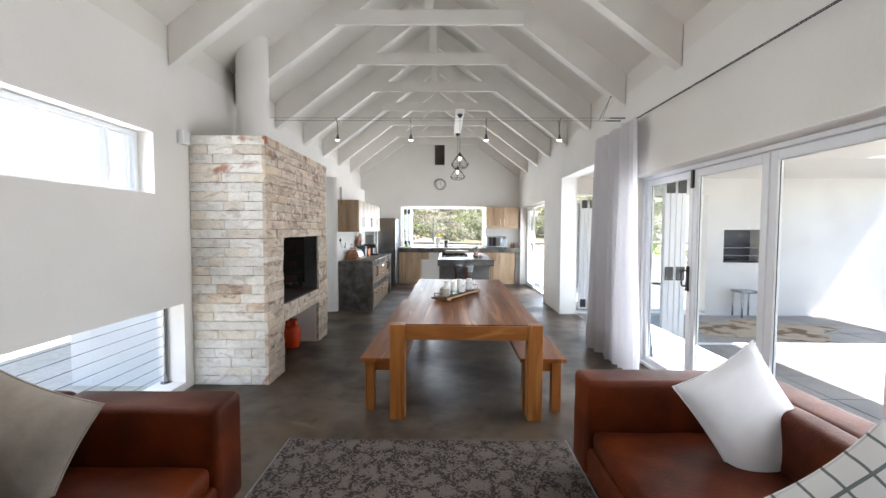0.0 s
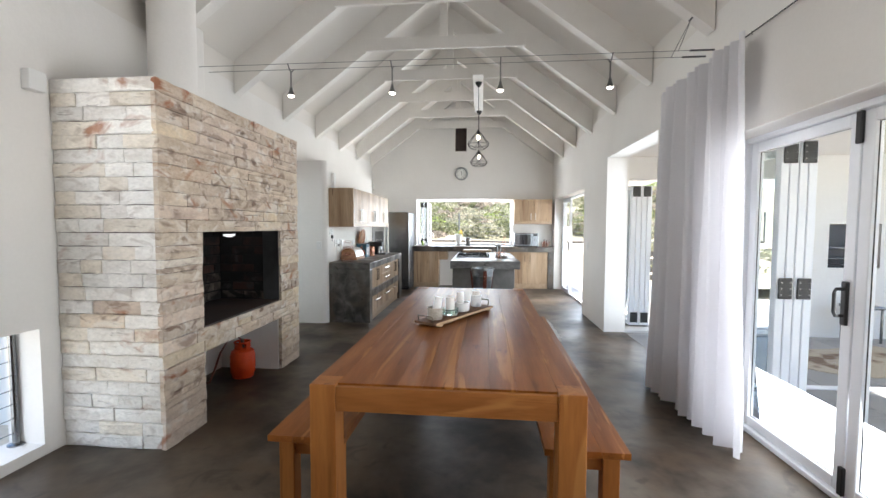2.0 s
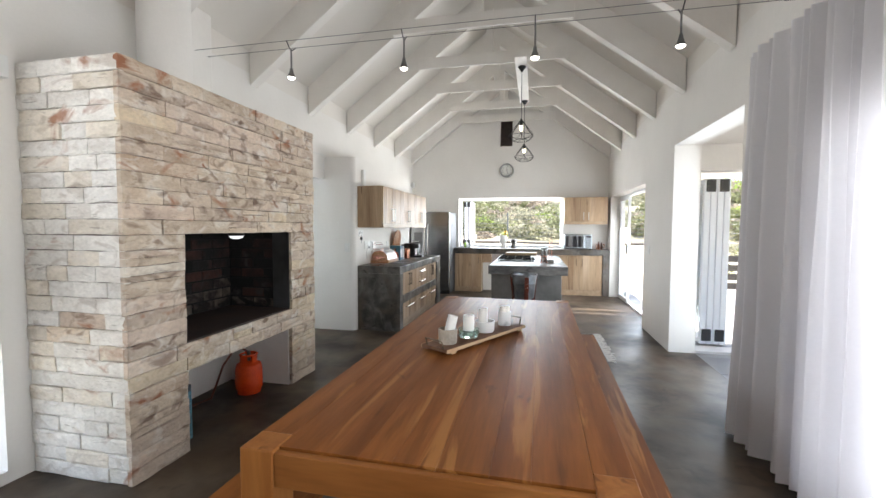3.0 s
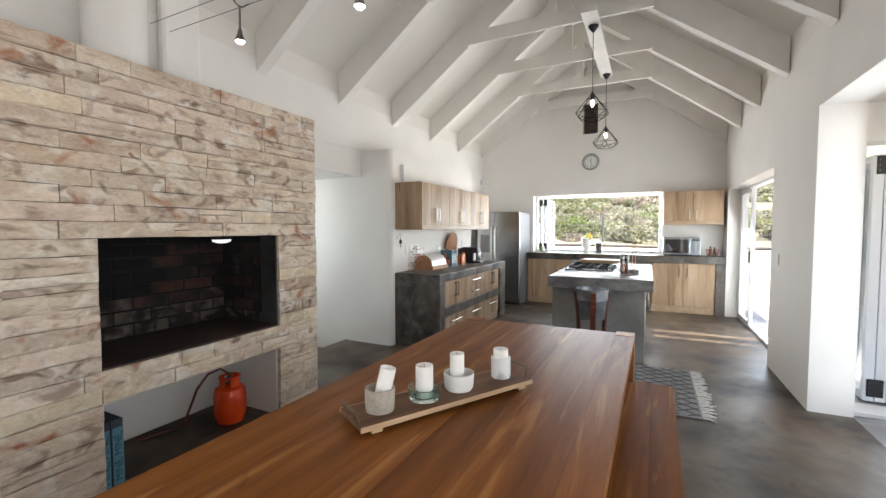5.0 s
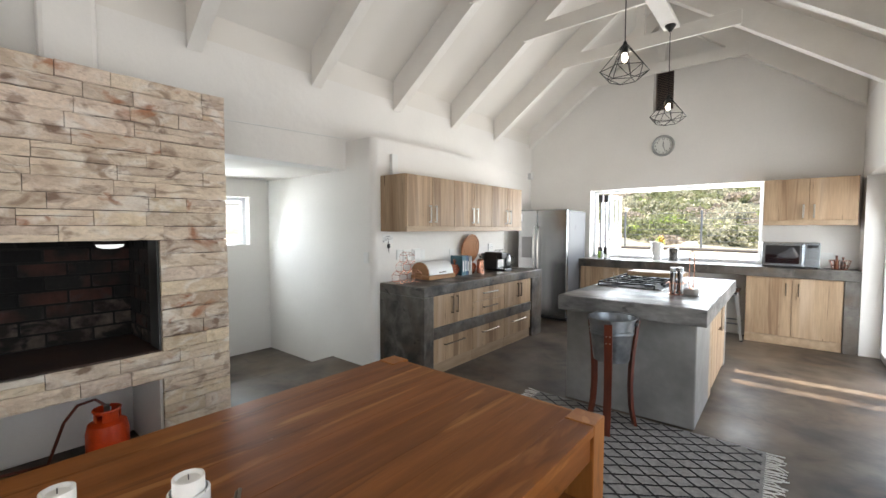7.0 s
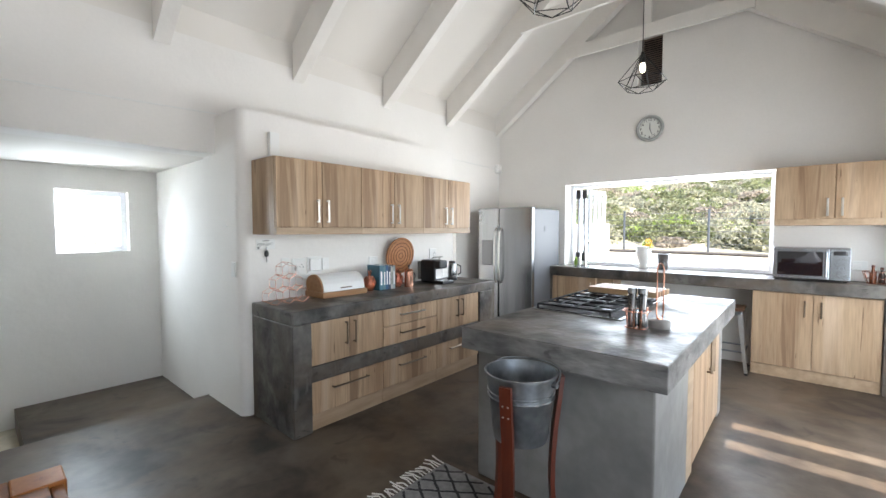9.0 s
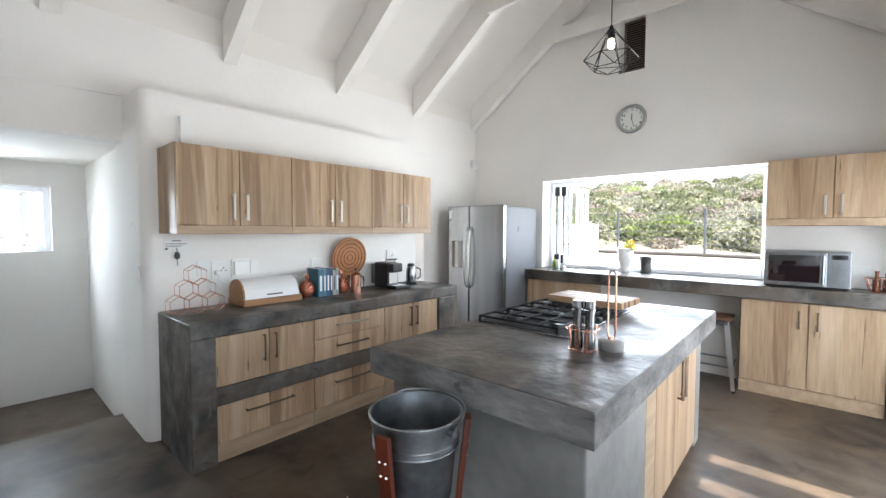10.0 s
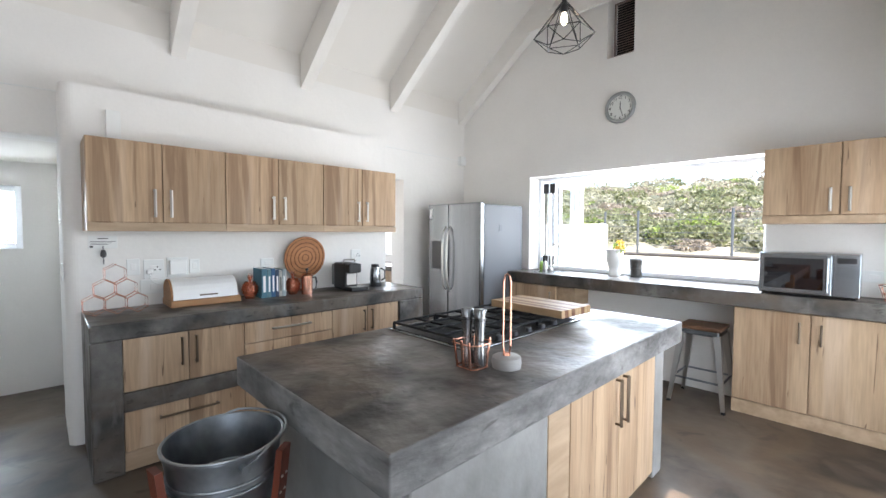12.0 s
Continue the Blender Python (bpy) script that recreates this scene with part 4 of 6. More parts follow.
for gy in (8.755, 9.075, 9.395):
    bm = bmesh.new()
    y0, y1 = gy + 0.006, gy + 0.306
    for a, b in (((0.10, y0), (0.10, y1)), ((0.60, y0), (0.60, y1)), ((0.10, y0), (0.60, y0)), ((0.10, y1), (0.60, y1)), ((0.35, y0), (0.35, y1)), ((0.10, (y0 + y1) / 2), (0.60, (y0 + y1) / 2)), ((0.225, y0), (0.225, y1)), ((0.475, y0), (0.475, y1))):
        box(min(a[0], b[0]) - 0.005, max(a[0], b[0]) + 0.005, min(a[1], b[1]) - 0.005, max(a[1], b[1]) + 0.005, 0.946, 0.958, 0.002, 1, bm)
    for x in (0.10, 0.60):
        for y in (y0, y1):
            box(x - 0.006, x + 0.006, y - 0.006, y + 0.006, 0.921, 0.948, bm=bm)
    part("grate", bm, M_IRON, hob)
for k in range(5):
    part("knob", lathe((0.642, 8.98 + 0.125 * k, 0.922), [(0, 0), (0.019, 0), (0.017, 0.022), (0, 0.024)], 16), M_GREYDARK, hob)

M_BINWOOD = mat("honey_bin_wood", (0.36, 0.185, 0.075), 0.5, colour2=(0.27, 0.13, 0.05), scale=4, stretch=(8, 1, 8))
M_BOARDS = [mat("chopping_board_light", (0.48, 0.33, 0.19), 0.5, colour2=(0.40, 0.26, 0.14), scale=4, stretch=(1, 8, 8)), mat("chopping_board_dark", (0.22, 0.10, 0.05), 0.5, colour2=(0.15, 0.065, 0.03), scale=4, stretch=(1, 8, 8))]
cb = thing("chopping_board", (0.44, 9.64, 0.959), "striped wooden chopping board lying on the hob grates", "chopping board")
for k in range(9):
    part("strip", box(0.17, 0.70, 9.49 + 0.034 * k, 9.49 + 0.034 * k + 0.0335, 0.959, 1.003, 0.002, 1), M_BOARDS[1 if k in (1, 3, 6) else 0], cb)
cb.rotation_euler = (0, 0, radians(-3))

caddy = thing("copper_wire_caddy", (0.80, 8.61, 0.912), "open copper wire caddy on the island", "wire caddy")
bm = bmesh.new()
for k in range(-2, 3):
    rod((0.80 + 0.022 * k, 8.565, 0.917), (0.80 + 0.022 * k, 8.655, 0.917), 0.0022, 6, bm=bm)
for z, e, name in ((0.917, 0.0, "wire_base"), (1.012, 0.012, "top_ring")):
    bm = bm or bmesh.new()
    tube([(0.80 + sx * (0.055 + e), 8.61 + sy * (0.048 + e), z) for sx, sy in ((-1, -0.6), (-0.7, -1), (0.7, -1), (1, -0.6), (1, 0.6), (0.7, 1), (-0.7, 1), (-1, 0.6))], 0.0028, 6, bm, True)
    part(name, bm, M_COPPER, caddy)
    bm = None
for sy in (-1, 1):
    for k in (-1, 0, 1):
        part("bar", rod((0.80 + 0.034 * k, 8.61 + sy * 0.047, 0.918), (0.80 + 0.040 * k, 8.61 + sy * 0.062, 1.026), 0.0052, 10), M_COPPER, caddy)
for dx, dy in ((-0.026, 0.0), (0.026, 0.015)):
    ml = thing("pepper_mill", (0.80 + dx, 8.61 + dy, 0.917), "waisted brushed steel pepper mill", "pepper mill", "pepper mills")
    part("mill_body", lathe((0.80 + dx, 8.61 + dy, 0.919), [(0, 0), (0.025, 0), (0.026, 0.01), (0.025, 0.05), (0.019, 0.10), (0.021, 0.15), (0.024, 0.18), (0.0, 0.18)], 20), M_STEEL, ml, smooth=True)
    part("mill_top", lathe((0.80 + dx, 8.61 + dy, 1.10), [(0, 0), (0.022, 0.001), (0.0225, 0.006), (0.0255, 0.009), (0.0255, 0.038), (0.023, 0.042), (0, 0.043)], 20), M_STEEL, ml, smooth=True)
ph = thing("paper_towel_holder", (0.897, 8.705, 0.912), "copper paper-towel holder on a round concrete base", "towel holder")
part("base", lathe((0.897, 8.705, 0.912), [(0, 0), (0.056, 0), (0.059, 0.02), (0.056, 0.042), (0.048, 0.047), (0, 0.048)], 28), M_CONC_L, ph, smooth=True)
part("loop", tube([(0.887, 8.705, 0.95), (0.879, 8.705, 1.0), (0.880, 8.705, 1.25), (0.886, 8.705, 1.272), (0.897, 8.705, 1.28), (0.908, 8.705, 1.272), (0.914, 8.705, 1.25), (0.915, 8.705, 1.0), (0.907, 8.705, 0.95)], 0.004, 8), M_COPPER, ph)
part("collar", lathe((0.897, 8.705, 0.958), [(0, 0), (0.016, 0), (0.014, 0.012), (0, 0.014)], 14), M_COPPER, ph)

BX, BY = 0.535, 7.785
bk = thing("bucket_stand", (BX, BY, 0), "red-brown wooden three-legged stand holding a bucket", "stand")
for a in (-80, 40, 160):
    c, s = math.cos(radians(a)), math.sin(radians(a))
    bm = bmesh.new()
    pr = [(0.181, 0.80), (0.170, 0.70), (0.152, 0.56), (0.142, 0.42), (0.140, 0.30), (0.150, 0.15), (0.180, 0.0)]
    vs = []
    for r, z in pr:
        ring = []
        for dr, dt in ((-0.004, -0.026), (0.016, -0.026), (0.016, 0.026), (-0.004, 0.026)):
            ring.append(bm.verts.new((BX + (r + dr) * c - dt * s, BY + (r + dr) * s + dt * c, z)))
        vs.append(ring)
    for p, q in zip(vs, vs[1:]):
        for k in range(4):
            bm.faces.new((p[k], p[(k + 1) % 4], q[(k + 1) % 4], q[k]))
    bm.faces.new(vs[0])
    bm.faces.new(vs[-1])
    leg = part("leg", bm, M_REDWOOD, bk)
    for z, r in ((0.715, 0.187), (0.665, 0.181)):
        for dt in (-0.012, 0.012):
            part("rivet", lathe((BX + r * c - dt * s, BY + r * s + dt * c, z), [(0, -0.006), (0.006, 0), (0, 0.006)], 8), M_HANDLE, leg)
bu = thing("galvanised_bucket", (BX, BY, 0.51), "galvanised steel ice bucket hung in the wooden stand", "bucket")
part("pail", lathe((BX, BY, 0.51), [(0, 0), (0.122, 0), (0.127, 0.02), (0.146, 0.19), (0.150, 0.20), (0.148, 0.21), (0.163, 0.303), (0.168, 0.303), (0.168, 0.312), (0.160, 0.312), (0.143, 0.208), (0.120, 0.012), (0, 0.010)], 48), M_GALV, bu, smooth=True)
for z, r in ((0.712, 0.151), (0.735, 0.153), (0.820, 0.166)):
    part("rim_bead", tube([(BX + r * math.cos(a), BY + r * math.sin(a), z) for a in np.linspace(0, math.tau, 41)[:-1]], 0.004, 6, closed=True), M_GALV, bu, smooth=True)
part("bail_handle", tube([(BX - 0.176 * math.cos(a), BY + 0.176 * math.sin(a), 0.795 + 0.034 * min(1.0, math.sin(a) * 2.2)) for a in np.linspace(0, math.pi, 25)], 0.004, 8), M_GALV, bu, smooth=True)
for sx in (-1, 1):
    part("handle_ear", rod((BX + sx * 0.158, BY, 0.79), (BX + sx * 0.182, BY, 0.79), 0.012, 12), M_GALV, bu)
part("swage_ring", tube([(BX + 0.135 * math.cos(a), BY + 0.135 * math.sin(a), 0.68) for a in np.linspace(0, math.tau, 41)[:-1]], 0.004, 6, closed=True), M_GALV, bu, smooth=True)

# far counter under the window
fc = thing("window_counter", (0.5, 11.6, 0), "long grey concrete counter running out into the window sill", "counter")
part("worktop", box(-1.20, 2.198, 11.38, 11.752, 0.858, 0.98, 0.008, 3), M_CONC, fc)
part("sill", box(-1.075, 1.255, 11.748, 12.06, 0.862, 0.979, 0.006), M_CONC, fc)
part("end_panel", box(-1.198, -1.10, 11.40, 11.748, 0.0, 0.859, 0.006), M_CONC, fc)
part("end_panel", box(2.06, 2.196, 11.39, 11.748, 0.0, 0.859, 0.006), M_CONC, fc)
for x0, x1, one in ((-1.098, -0.50, True), (1.12, 2.058, False)):
    u = thing("cabinet", ((x0 + x1) / 2, 11.6, 0), "pale oak base cabinet under the window counter", "cabinet", "window cabinets")
    part("carcass", box(x0, x1, 11.43, 11.745, 0.0, 0.856), M_OAKEDGE, u)
    xm = (x0 + x1) / 2
    for a, b, s in (((x0, x1, 1),) if one else ((x0, xm, -1), (xm, x1, 1))):
        d = part("door", box(a + 0.003, b - 0.003, 11.408, 11.428, 0.115, 0.850, 0.002, 1), M_OAK, u)
        hx = x1 - 0.06 if one else xm + s * 0.06
        bar_handle(d, (hx, 11.408, 0.64), (hx, 11.408, 0.78), (0, -1, 0), M_BRONZE, 0.006)
    part("plinth", box(x0, x1, 11.415, 11.429, 0.0, 0.108, 0.002, 1), M_OAKEDGE, u)
sh = thing("niche_shelf", (-0.40, 11.6, 0.60), "short oak side panel beside the base cabinet", "shelf")
part("side", box(-0.497, -0.29, 11.44, 11.745, 0.66, 0.857, 0.002), M_OAKEDGE, sh)
ru = thing("wall_cabinet", (1.71, 11.6, 1.51), "pale oak two-door wall cabinet beside the window", "cabinet", "wall cabinets")
part("carcass", box(1.275, 2.150, 11.462, 11.748, 1.515, 2.09, 0.002, 1), M_OAK, ru)
for a, b, s in ((1.275, 1.7125, -1), (1.7125, 2.15, 1)):
    d = part("door", box(a + 0.003, b - 0.003, 11.440, 11.460, 1.578, 2.087, 0.002, 1), M_OAK, ru)
    bar_handle(d, (1.7125 + s * 0.05, 11.440, 1.61), (1.7125 + s * 0.05, 11.440, 1.76), (0, -1, 0), M_HANDLE, 0.007)
part("valance", box(1.276, 2.149, 11.438, 11.461, 1.516, 1.573, 0.001, 1), M_OAKEDGE, ru)

M_MWSTEEL = mat("blue_grey_steel", (0.40, 0.43, 0.46), 0.24, 1.0, fine=0.03)
mw = thing("microwave", (1.56, 11.56, 0.98), "silver microwave oven with a dark glass door", "microwave")
part("case", box(1.275, 1.835, 11.40, 11.73, 0.992, 1.30, 0.008), M_MWSTEEL, mw)
d = part("oven_door", box(1.278, 1.69, 11.383, 11.399, 1.0, 1.292, 0.006), M_MWSTEEL, mw)
part("door_glass", box(1.31, 1.645, 11.379, 11.3825, 1.035, 1.262, 0.002, 1), M_DGLASS, d)
part("door_handle", rod((1.668, 11.362, 1.03), (1.668, 11.362, 1.265), 0.010, 10), M_MWSTEEL, d)
pn = part("control_panel", box(1.694, 1.832, 11.384, 11.399, 1.0, 1.292, 0.004), M_MWSTEEL, mw)
part("display", box(1.715, 1.812, 11.381, 11.3838, 1.235, 1.272), M_DGLASS, pn)
part("dial", rod((1.765, 11.366, 1.06), (1.765, 11.3838, 1.06), 0.026, 24), M_MWSTEEL, pn)
for i in range(3):
    for j in range(3):
        part("button", box(1.722 + 0.033 * i, 1.744 + 0.033 * i, 11.380, 11.3838, 1.115 + 0.035 * j, 1.135 + 0.035 * j, 0.002, 1), M_MWSTEEL, pn)
for x in (1.31, 1.80):
    part("foot", box(x - 0.015, x + 0.015, 11.42, 11.70, 0.98, 0.993), M_BLACK, mw)
wb = thing("copper_wire_basket", (2.02, 11.56, 0.98), "small copper wire basket on the counter", "basket")
bm = bmesh.new()
for z, r in ((0.984, 0.07), (1.03, 0.085), (1.09, 0.10)):
    tube([(2.02 + r * math.cos(a), 11.56 + r * math.sin(a), z) for a in np.linspace(0, math.tau, 17)[:-1]], 0.003, 6, bm, True)
for a in np.linspace(0, math.tau, 13)[:-1]:
    rod((2.02 + 0.07 * math.cos(a), 11.56 + 0.07 * math.sin(a), 0.984), (2.02 + 0.1 * math.cos(a), 11.56 + 0.1 * math.sin(a), 1.09), 0.0025, 5, bm=bm)
part("wires", bm, M_COPPER, wb)
for dx, dy, h, c, lab in ((-0.03, -0.01, 0.15, (0.16, 0.05, 0.02), "small brown sauce bottle in the wire basket"), (0.03, 0.02, 0.13, (0.04, 0.02, 0.015), "small dark bottle in the wire basket")):
    sb = thing("spice_bottle", (2.02 + dx, 11.56 + dy, 0.98), lab, "bottle")
    part("bottle_body", lathe((2.02 + dx, 11.56 + dy, 0.981), [(0, 0), (0.022, 0), (0.024, 0.02), (0.024, h * 0.6), (0.011, h * 0.8), (0.011, h), (0, h)], 14), mat("bottle_glass", c, 0.15), sb, smooth=True)
    part("cap", lathe((2.02 + dx, 11.56 + dy, 0.981 + h), [(0, 0), (0.013, 0), (0.013, 0.018), (0, 0.018)], 12), M_REDWOOD, sb)
sk = thing("sink", (-0.72, 11.60, 0.98), "round stainless steel sink set in the counter", "sink")
part("basin", lathe((-0.72, 11.58, 0.98), [(0.0, -0.0), (0.10, 0.001), (0.135, 0.004), (0.155, 0.006), (0.16, 0.0)], 28), M_STEEL, sk, smooth=True)
tp = thing("kitchen_tap", (-0.80, 11.80, 0.98), "chrome gooseneck kitchen tap", "tap")
part("spout", tube([(-0.80, 11.80, 0.98), (-0.80, 11.80, 1.23)] + [(-0.80 + 0.065 - 0.065 * math.cos(a), 11.80 - 0.03 * math.sin(a) * 0.5, 1.23 + 0.07 * math.sin(a)) for a in np.linspace(0.3, 2.9, 8)] + [(-0.67, 11.79, 1.17)], 0.011, 10), M_HANDLE, tp, smooth=True)
part("lever", rod((-0.80, 11.80, 1.03), (-0.755, 11.78, 1.05), 0.007, 8), M_HANDLE, tp)
part("foot", lathe((-0.80, 11.80, 0.979), [(0, 0), (0.026, 0), (0.024, 0.03), (0.014, 0.035), (0, 0.035)], 16), M_HANDLE, tp)
M_SOAP = mat("green_soap", (0.25, 0.42, 0.06), 0.2)
for x, m, lab in ((-0.93, M_SOAP, "green washing-up liquid bottle"), (-0.88, M_MATTWHITE, "white soap pump bottle")):
    sb = thing("soap_bottle", (x, 11.80, 0.98), lab, "bottle")
    part("bottle_body", lathe((x, 11.80, 0.979), [(0, 0), (0.024, 0), (0.026, 0.06), (0.02, 0.10), (0.009, 0.115), (0, 0.115)], 14), m, sb, smooth=True)
    part("pump", rod((x, 11.80, 1.09), (x, 11.80, 1.14), 0.006, 8), M_BLACK, sb)
VX, VY = -0.05, 11.84
va = thing("white_vase", (VX, VY, 0.98), "white glazed sculptural vase holding yellow flowers", "vase")
bm = lathe((VX, VY, 0.979), [(0, 0), (0.062, 0), (0.066, 0.02), (0.052, 0.05), (0.062, 0.10), (0.085, 0.16), (0.084, 0.23), (0.096, 0.28), (0.088, 0.285), (0.074, 0.24), (0, 0.23)], 24)
lathe((VX - 0.075, VY - 0.02, 0.979 + 0.17), [(0, -0.02), (0.014, 0), (0, 0.035)], 8, bm)
part("vase_body", bm, M_WHITE, va, smooth=True)
M_YEL = mat("yellow_petals", (0.62, 0.38, 0.03), 0.6, random_value=0.3, island=True)
fl_ = thing("flower_bunch", (VX, VY, 1.2), "small bunch of yellow and red flowers in the vase", "flowers")
rr = np.random.default_rng(11)
for mm, nm, n_, r_ in ((M_LEAF[2], "leaves", 60, 0.06), (M_YEL, "petals", 90, 0.05)):
    vv = leafy(rr, (VX + 0.05, VY, 1.225), r_ * 1.3, 0.14, n_, 0.018)
    me = bpy.data.meshes.new(nm)
    me.from_pydata((vv - np.array((VX, VY, 1.2))).tolist(), [], np.arange(len(vv)).reshape(-1, 4).tolist())
    me.materials.append(mm)
    o = new(nm, me)
    o.parent = fl_
cu = thing("steel_ice_cup", (0.18, 11.84, 0.98), "small polished steel ice bucket on the sill", "ice bucket")
part("cup", lathe((0.18, 11.84, 0.979), [(0, 0), (0.055, 0), (0.062, 0.10), (0.075, 0.185), (0.08, 0.19), (0.074, 0.195), (0.057, 0.1), (0.05, 0.01), (0, 0.01)], 28), M_STEEL, cu, smooth=True)

stool = thing("bar_stool", (0.90, 11.46, 0), "metal bar stool with a brown wooden seat under the counter", "stool")
part("seat", box(0.74, 1.06, 11.30, 11.62, 0.635, 0.665, 0.012, 3), M_STOOLWOOD, stool)
part("apron", box(0.755, 1.045, 11.315, 11.605, 0.59, 0.636, 0.006), M_STEEL, stool)
for sx in (-1, 1):
    for sy in (-1, 1):
        bm = bmesh.new()
        a, b = Vector((0.90 + 0.13 * sx, 11.46 + 0.13 * sy, 0.60)), Vector((0.90 + 0.20 * sx, 11.46 + 0.20 * sy, 0.0))
        rod(b, a, 0.018, 4, 0.034, bm)
        lg = part("leg", bm, M_HANDLE, stool)
        part("rubber_foot", rod(b, b + Vector((0, 0, 0.02)), 0.018, 8), M_BLACK, lg)
for sx, sy, ex, ey in ((-1, -1, 1, -1), (-1, 1, 1, 1), (-1, -1, -1, 1), (1, -1, 1, 1)):
    part("stretcher", rod((0.90 + 0.175 * sx, 11.46 + 0.175 * sy, 0.22), (0.90 + 0.175 * ex, 11.46 + 0.175 * ey, 0.22), 0.009, 8), M_GALV, stool)

M_SLAT = mat("dark_brown_slat", (0.27, 0.205, 0.175), 0.6)
ck = thing("wall_clock", (0.02, 11.74, 2.73), "round grey-rimmed wall clock with black numerals", "clock")
part("rim", tube([(0.02 + 0.142 * math.cos(a), 11.728, 2.73 + 0.142 * math.sin(a)) for a in np.linspace(0, math.tau, 41)[:-1]], 0.019, 10, closed=True), mat("grey_clock_rim", (0.36, 0.37, 0.36), 0.3, 0.4), ck, smooth=True)
fc_ = part("face", rod((0.02, 11.733, 2.73), (0.02, 11.749, 2.73), 0.14, 40), mat("clock_face", (0.74, 0.75, 0.71), 0.5), ck)


def writing(text, size, m, parent, at, rx=90, rz=0, name="numeral", depth=0.001):
    """Raised lettering in the built-in font, centred at a world place."""
    c = bpy.data.curves.new(name, "FONT")
    c.body, c.size, c.align_x, c.align_y, c.extrude = text, size, "CENTER", "CENTER", depth
    c.materials.append(m)
    o = new(name, c)
    o.parent = parent
    o.matrix_basis = Matrix.Translation(-BASE[parent.name]) @ pose(*at, rx, 0, rz)
    return o


for h in range(1, 13):
    a = radians(90 - 30 * h)
    writing(str(h), 0.044, M_BLACK, fc_, (0.02 + 0.105 * math.cos(a), 11.731, 2.73 + 0.105 * math.sin(a)))
for length, a, w in ((0.062, 87, 0.004), (0.095, -72, 0.003)):
    c, s = math.cos(radians(a)), math.sin(radians(a))
    part("clock_hand", rod((0.02 - 0.015 * c, 11.729, 2.73 - 0.015 * s), (0.02 + length * c, 11.729, 2.73 + length * s), w, 6), M_BLACK, fc_)
vt = thing("gable_vent", (0.0, 11.92, 3.3), "dark louvred vent set back high in the gable", "vent")
part("frame", leaf_bars(bmesh.new(), "y", 11.93, -0.139, 0.139, 3.271, 3.899, 0.014, 0.04), M_SLAT, vt)
part("backing", box(-0.13, 0.13, 11.965, 11.975, 3.275, 3.895), M_BLACK, vt)
for k in range(22):
    z = 3.29 + 0.0266 * k
    part("slat", prism([(11.918, z), (11.922, z), (11.942, z + 0.019), (11.938, z + 0.019)], "x", -0.124, 0.124), M_SLAT, vt)


def plate(name, at, axis, w, h, label):
    """A white switch or socket plate on a wall; axis: the way it faces."""
    x, y, z = at
    t = thing(name, at, label, "wall plate")
    if axis == "x":
        part("cover", box(x, x + 0.01, y - w / 2, y + w / 2, z - h / 2, z + h / 2, 0.003), M_MATTWHITE, t)
        part("rocker", box(x + 0.010, x + 0.014, y - w / 5, y + w / 5, z - h / 5, z + h / 5, 0.002), M_WHITE, t)
    elif axis == "-x":
        part("cover", box(x - 0.01, x, y - w / 2, y + w / 2, z - h / 2, z + h / 2, 0.003), M_MATTWHITE, t)
        part("rocker", box(x - 0.014, x - 0.010, y - w / 5, y + w / 5, z - h / 5, z + h / 5, 0.002), M_WHITE, t)
    else:
        part("cover", box(x - w / 2, x + w / 2, y - 0.01, y, z - h / 2, z + h / 2, 0.003), M_MATTWHITE, t)
        part("rocker", box(x - w / 5, x + w / 5, y - 0.014, y - 0.010, z - h / 5, z + h / 5, 0.002), M_WHITE, t)
    return t


for y, z, w, h in ((7.863, 1.18, 0.076, 0.115), (7.985, 1.158, 0.125, 0.14), (8.134, 1.166, 0.138, 0.145), (8.246, 1.168, 0.068, 0.105), (8.80, 1.165, 0.11, 0.08), (9.685, 1.197, 0.11, 0.115)):
    s = plate("wall_socket", (-1.76, y, z), "x", w, h, "white wall socket above the concrete counter")
    if w == 0.125 or y > 9:
        for dy in (-0.016, 0.0, 0.016):
            part("pin_hole", rod((-1.7462, y + 0.02 + dy, z + (0.016 if dy == 0 else -0.004)), (-1.7452, y + 0.02 + dy, z + (0.016 if dy == 0 else -0.004)), 0.0055, 8), M_BLACK, s)
    if w == 0.138:
        part("raised_cover", box(-1.7455, -1.728, y - 0.055, y + 0.055, z - 0.055, z + 0.055, 0.006), M_WHITE, s)
plug = thing("plug", (-1.745, 7.955, 1.14), "white plug with a cable in the wall socket", "plug")
part("plug_body", box(-1.7455, -1.705, 7.935, 7.972, 1.125, 1.16, 0.008), M_MATTWHITE, plug)
part("cable", tube([(-1.71, 7.953, 1.13), (-1.70, 7.955, 1.09), (-1.71, 7.985, 1.06), (-1.725, 8.05, 1.035), (-1.735, 8.10, 1.03)], 0.004, 6), M_MATTWHITE, plug)
plate("trunking", (-1.76, 8.0, 1.032), "x", 0.20, 0.105, "white cable trunking box behind the counter")
plate("light_switch", (-1.87, 7.50, 1.16), "-y", 0.075, 0.115, "white light switch on the curved wall end")
plate("light_switch", (2.2, 8.38, 1.14), "-x", 0.075, 0.115, "white light switch beside the kitchen door")
plate("light_switch", (-2.0, 7.50, 1.5), "-y", 0.012, 0.012, "tiny white wall peg")
plate("wall_socket", (1.90, 11.75, 1.13), "-y", 0.14, 0.085, "white wall socket by the microwave")
kh = thing("key_holder", (-1.76, 7.70, 1.36), "white key notice with a black car key hanging below", "key holder")
sg = part("notice", box(-1.76, -1.757, 7.622, 7.778, 1.315, 1.402, 0.001, 1), M_MATTWHITE, kh)
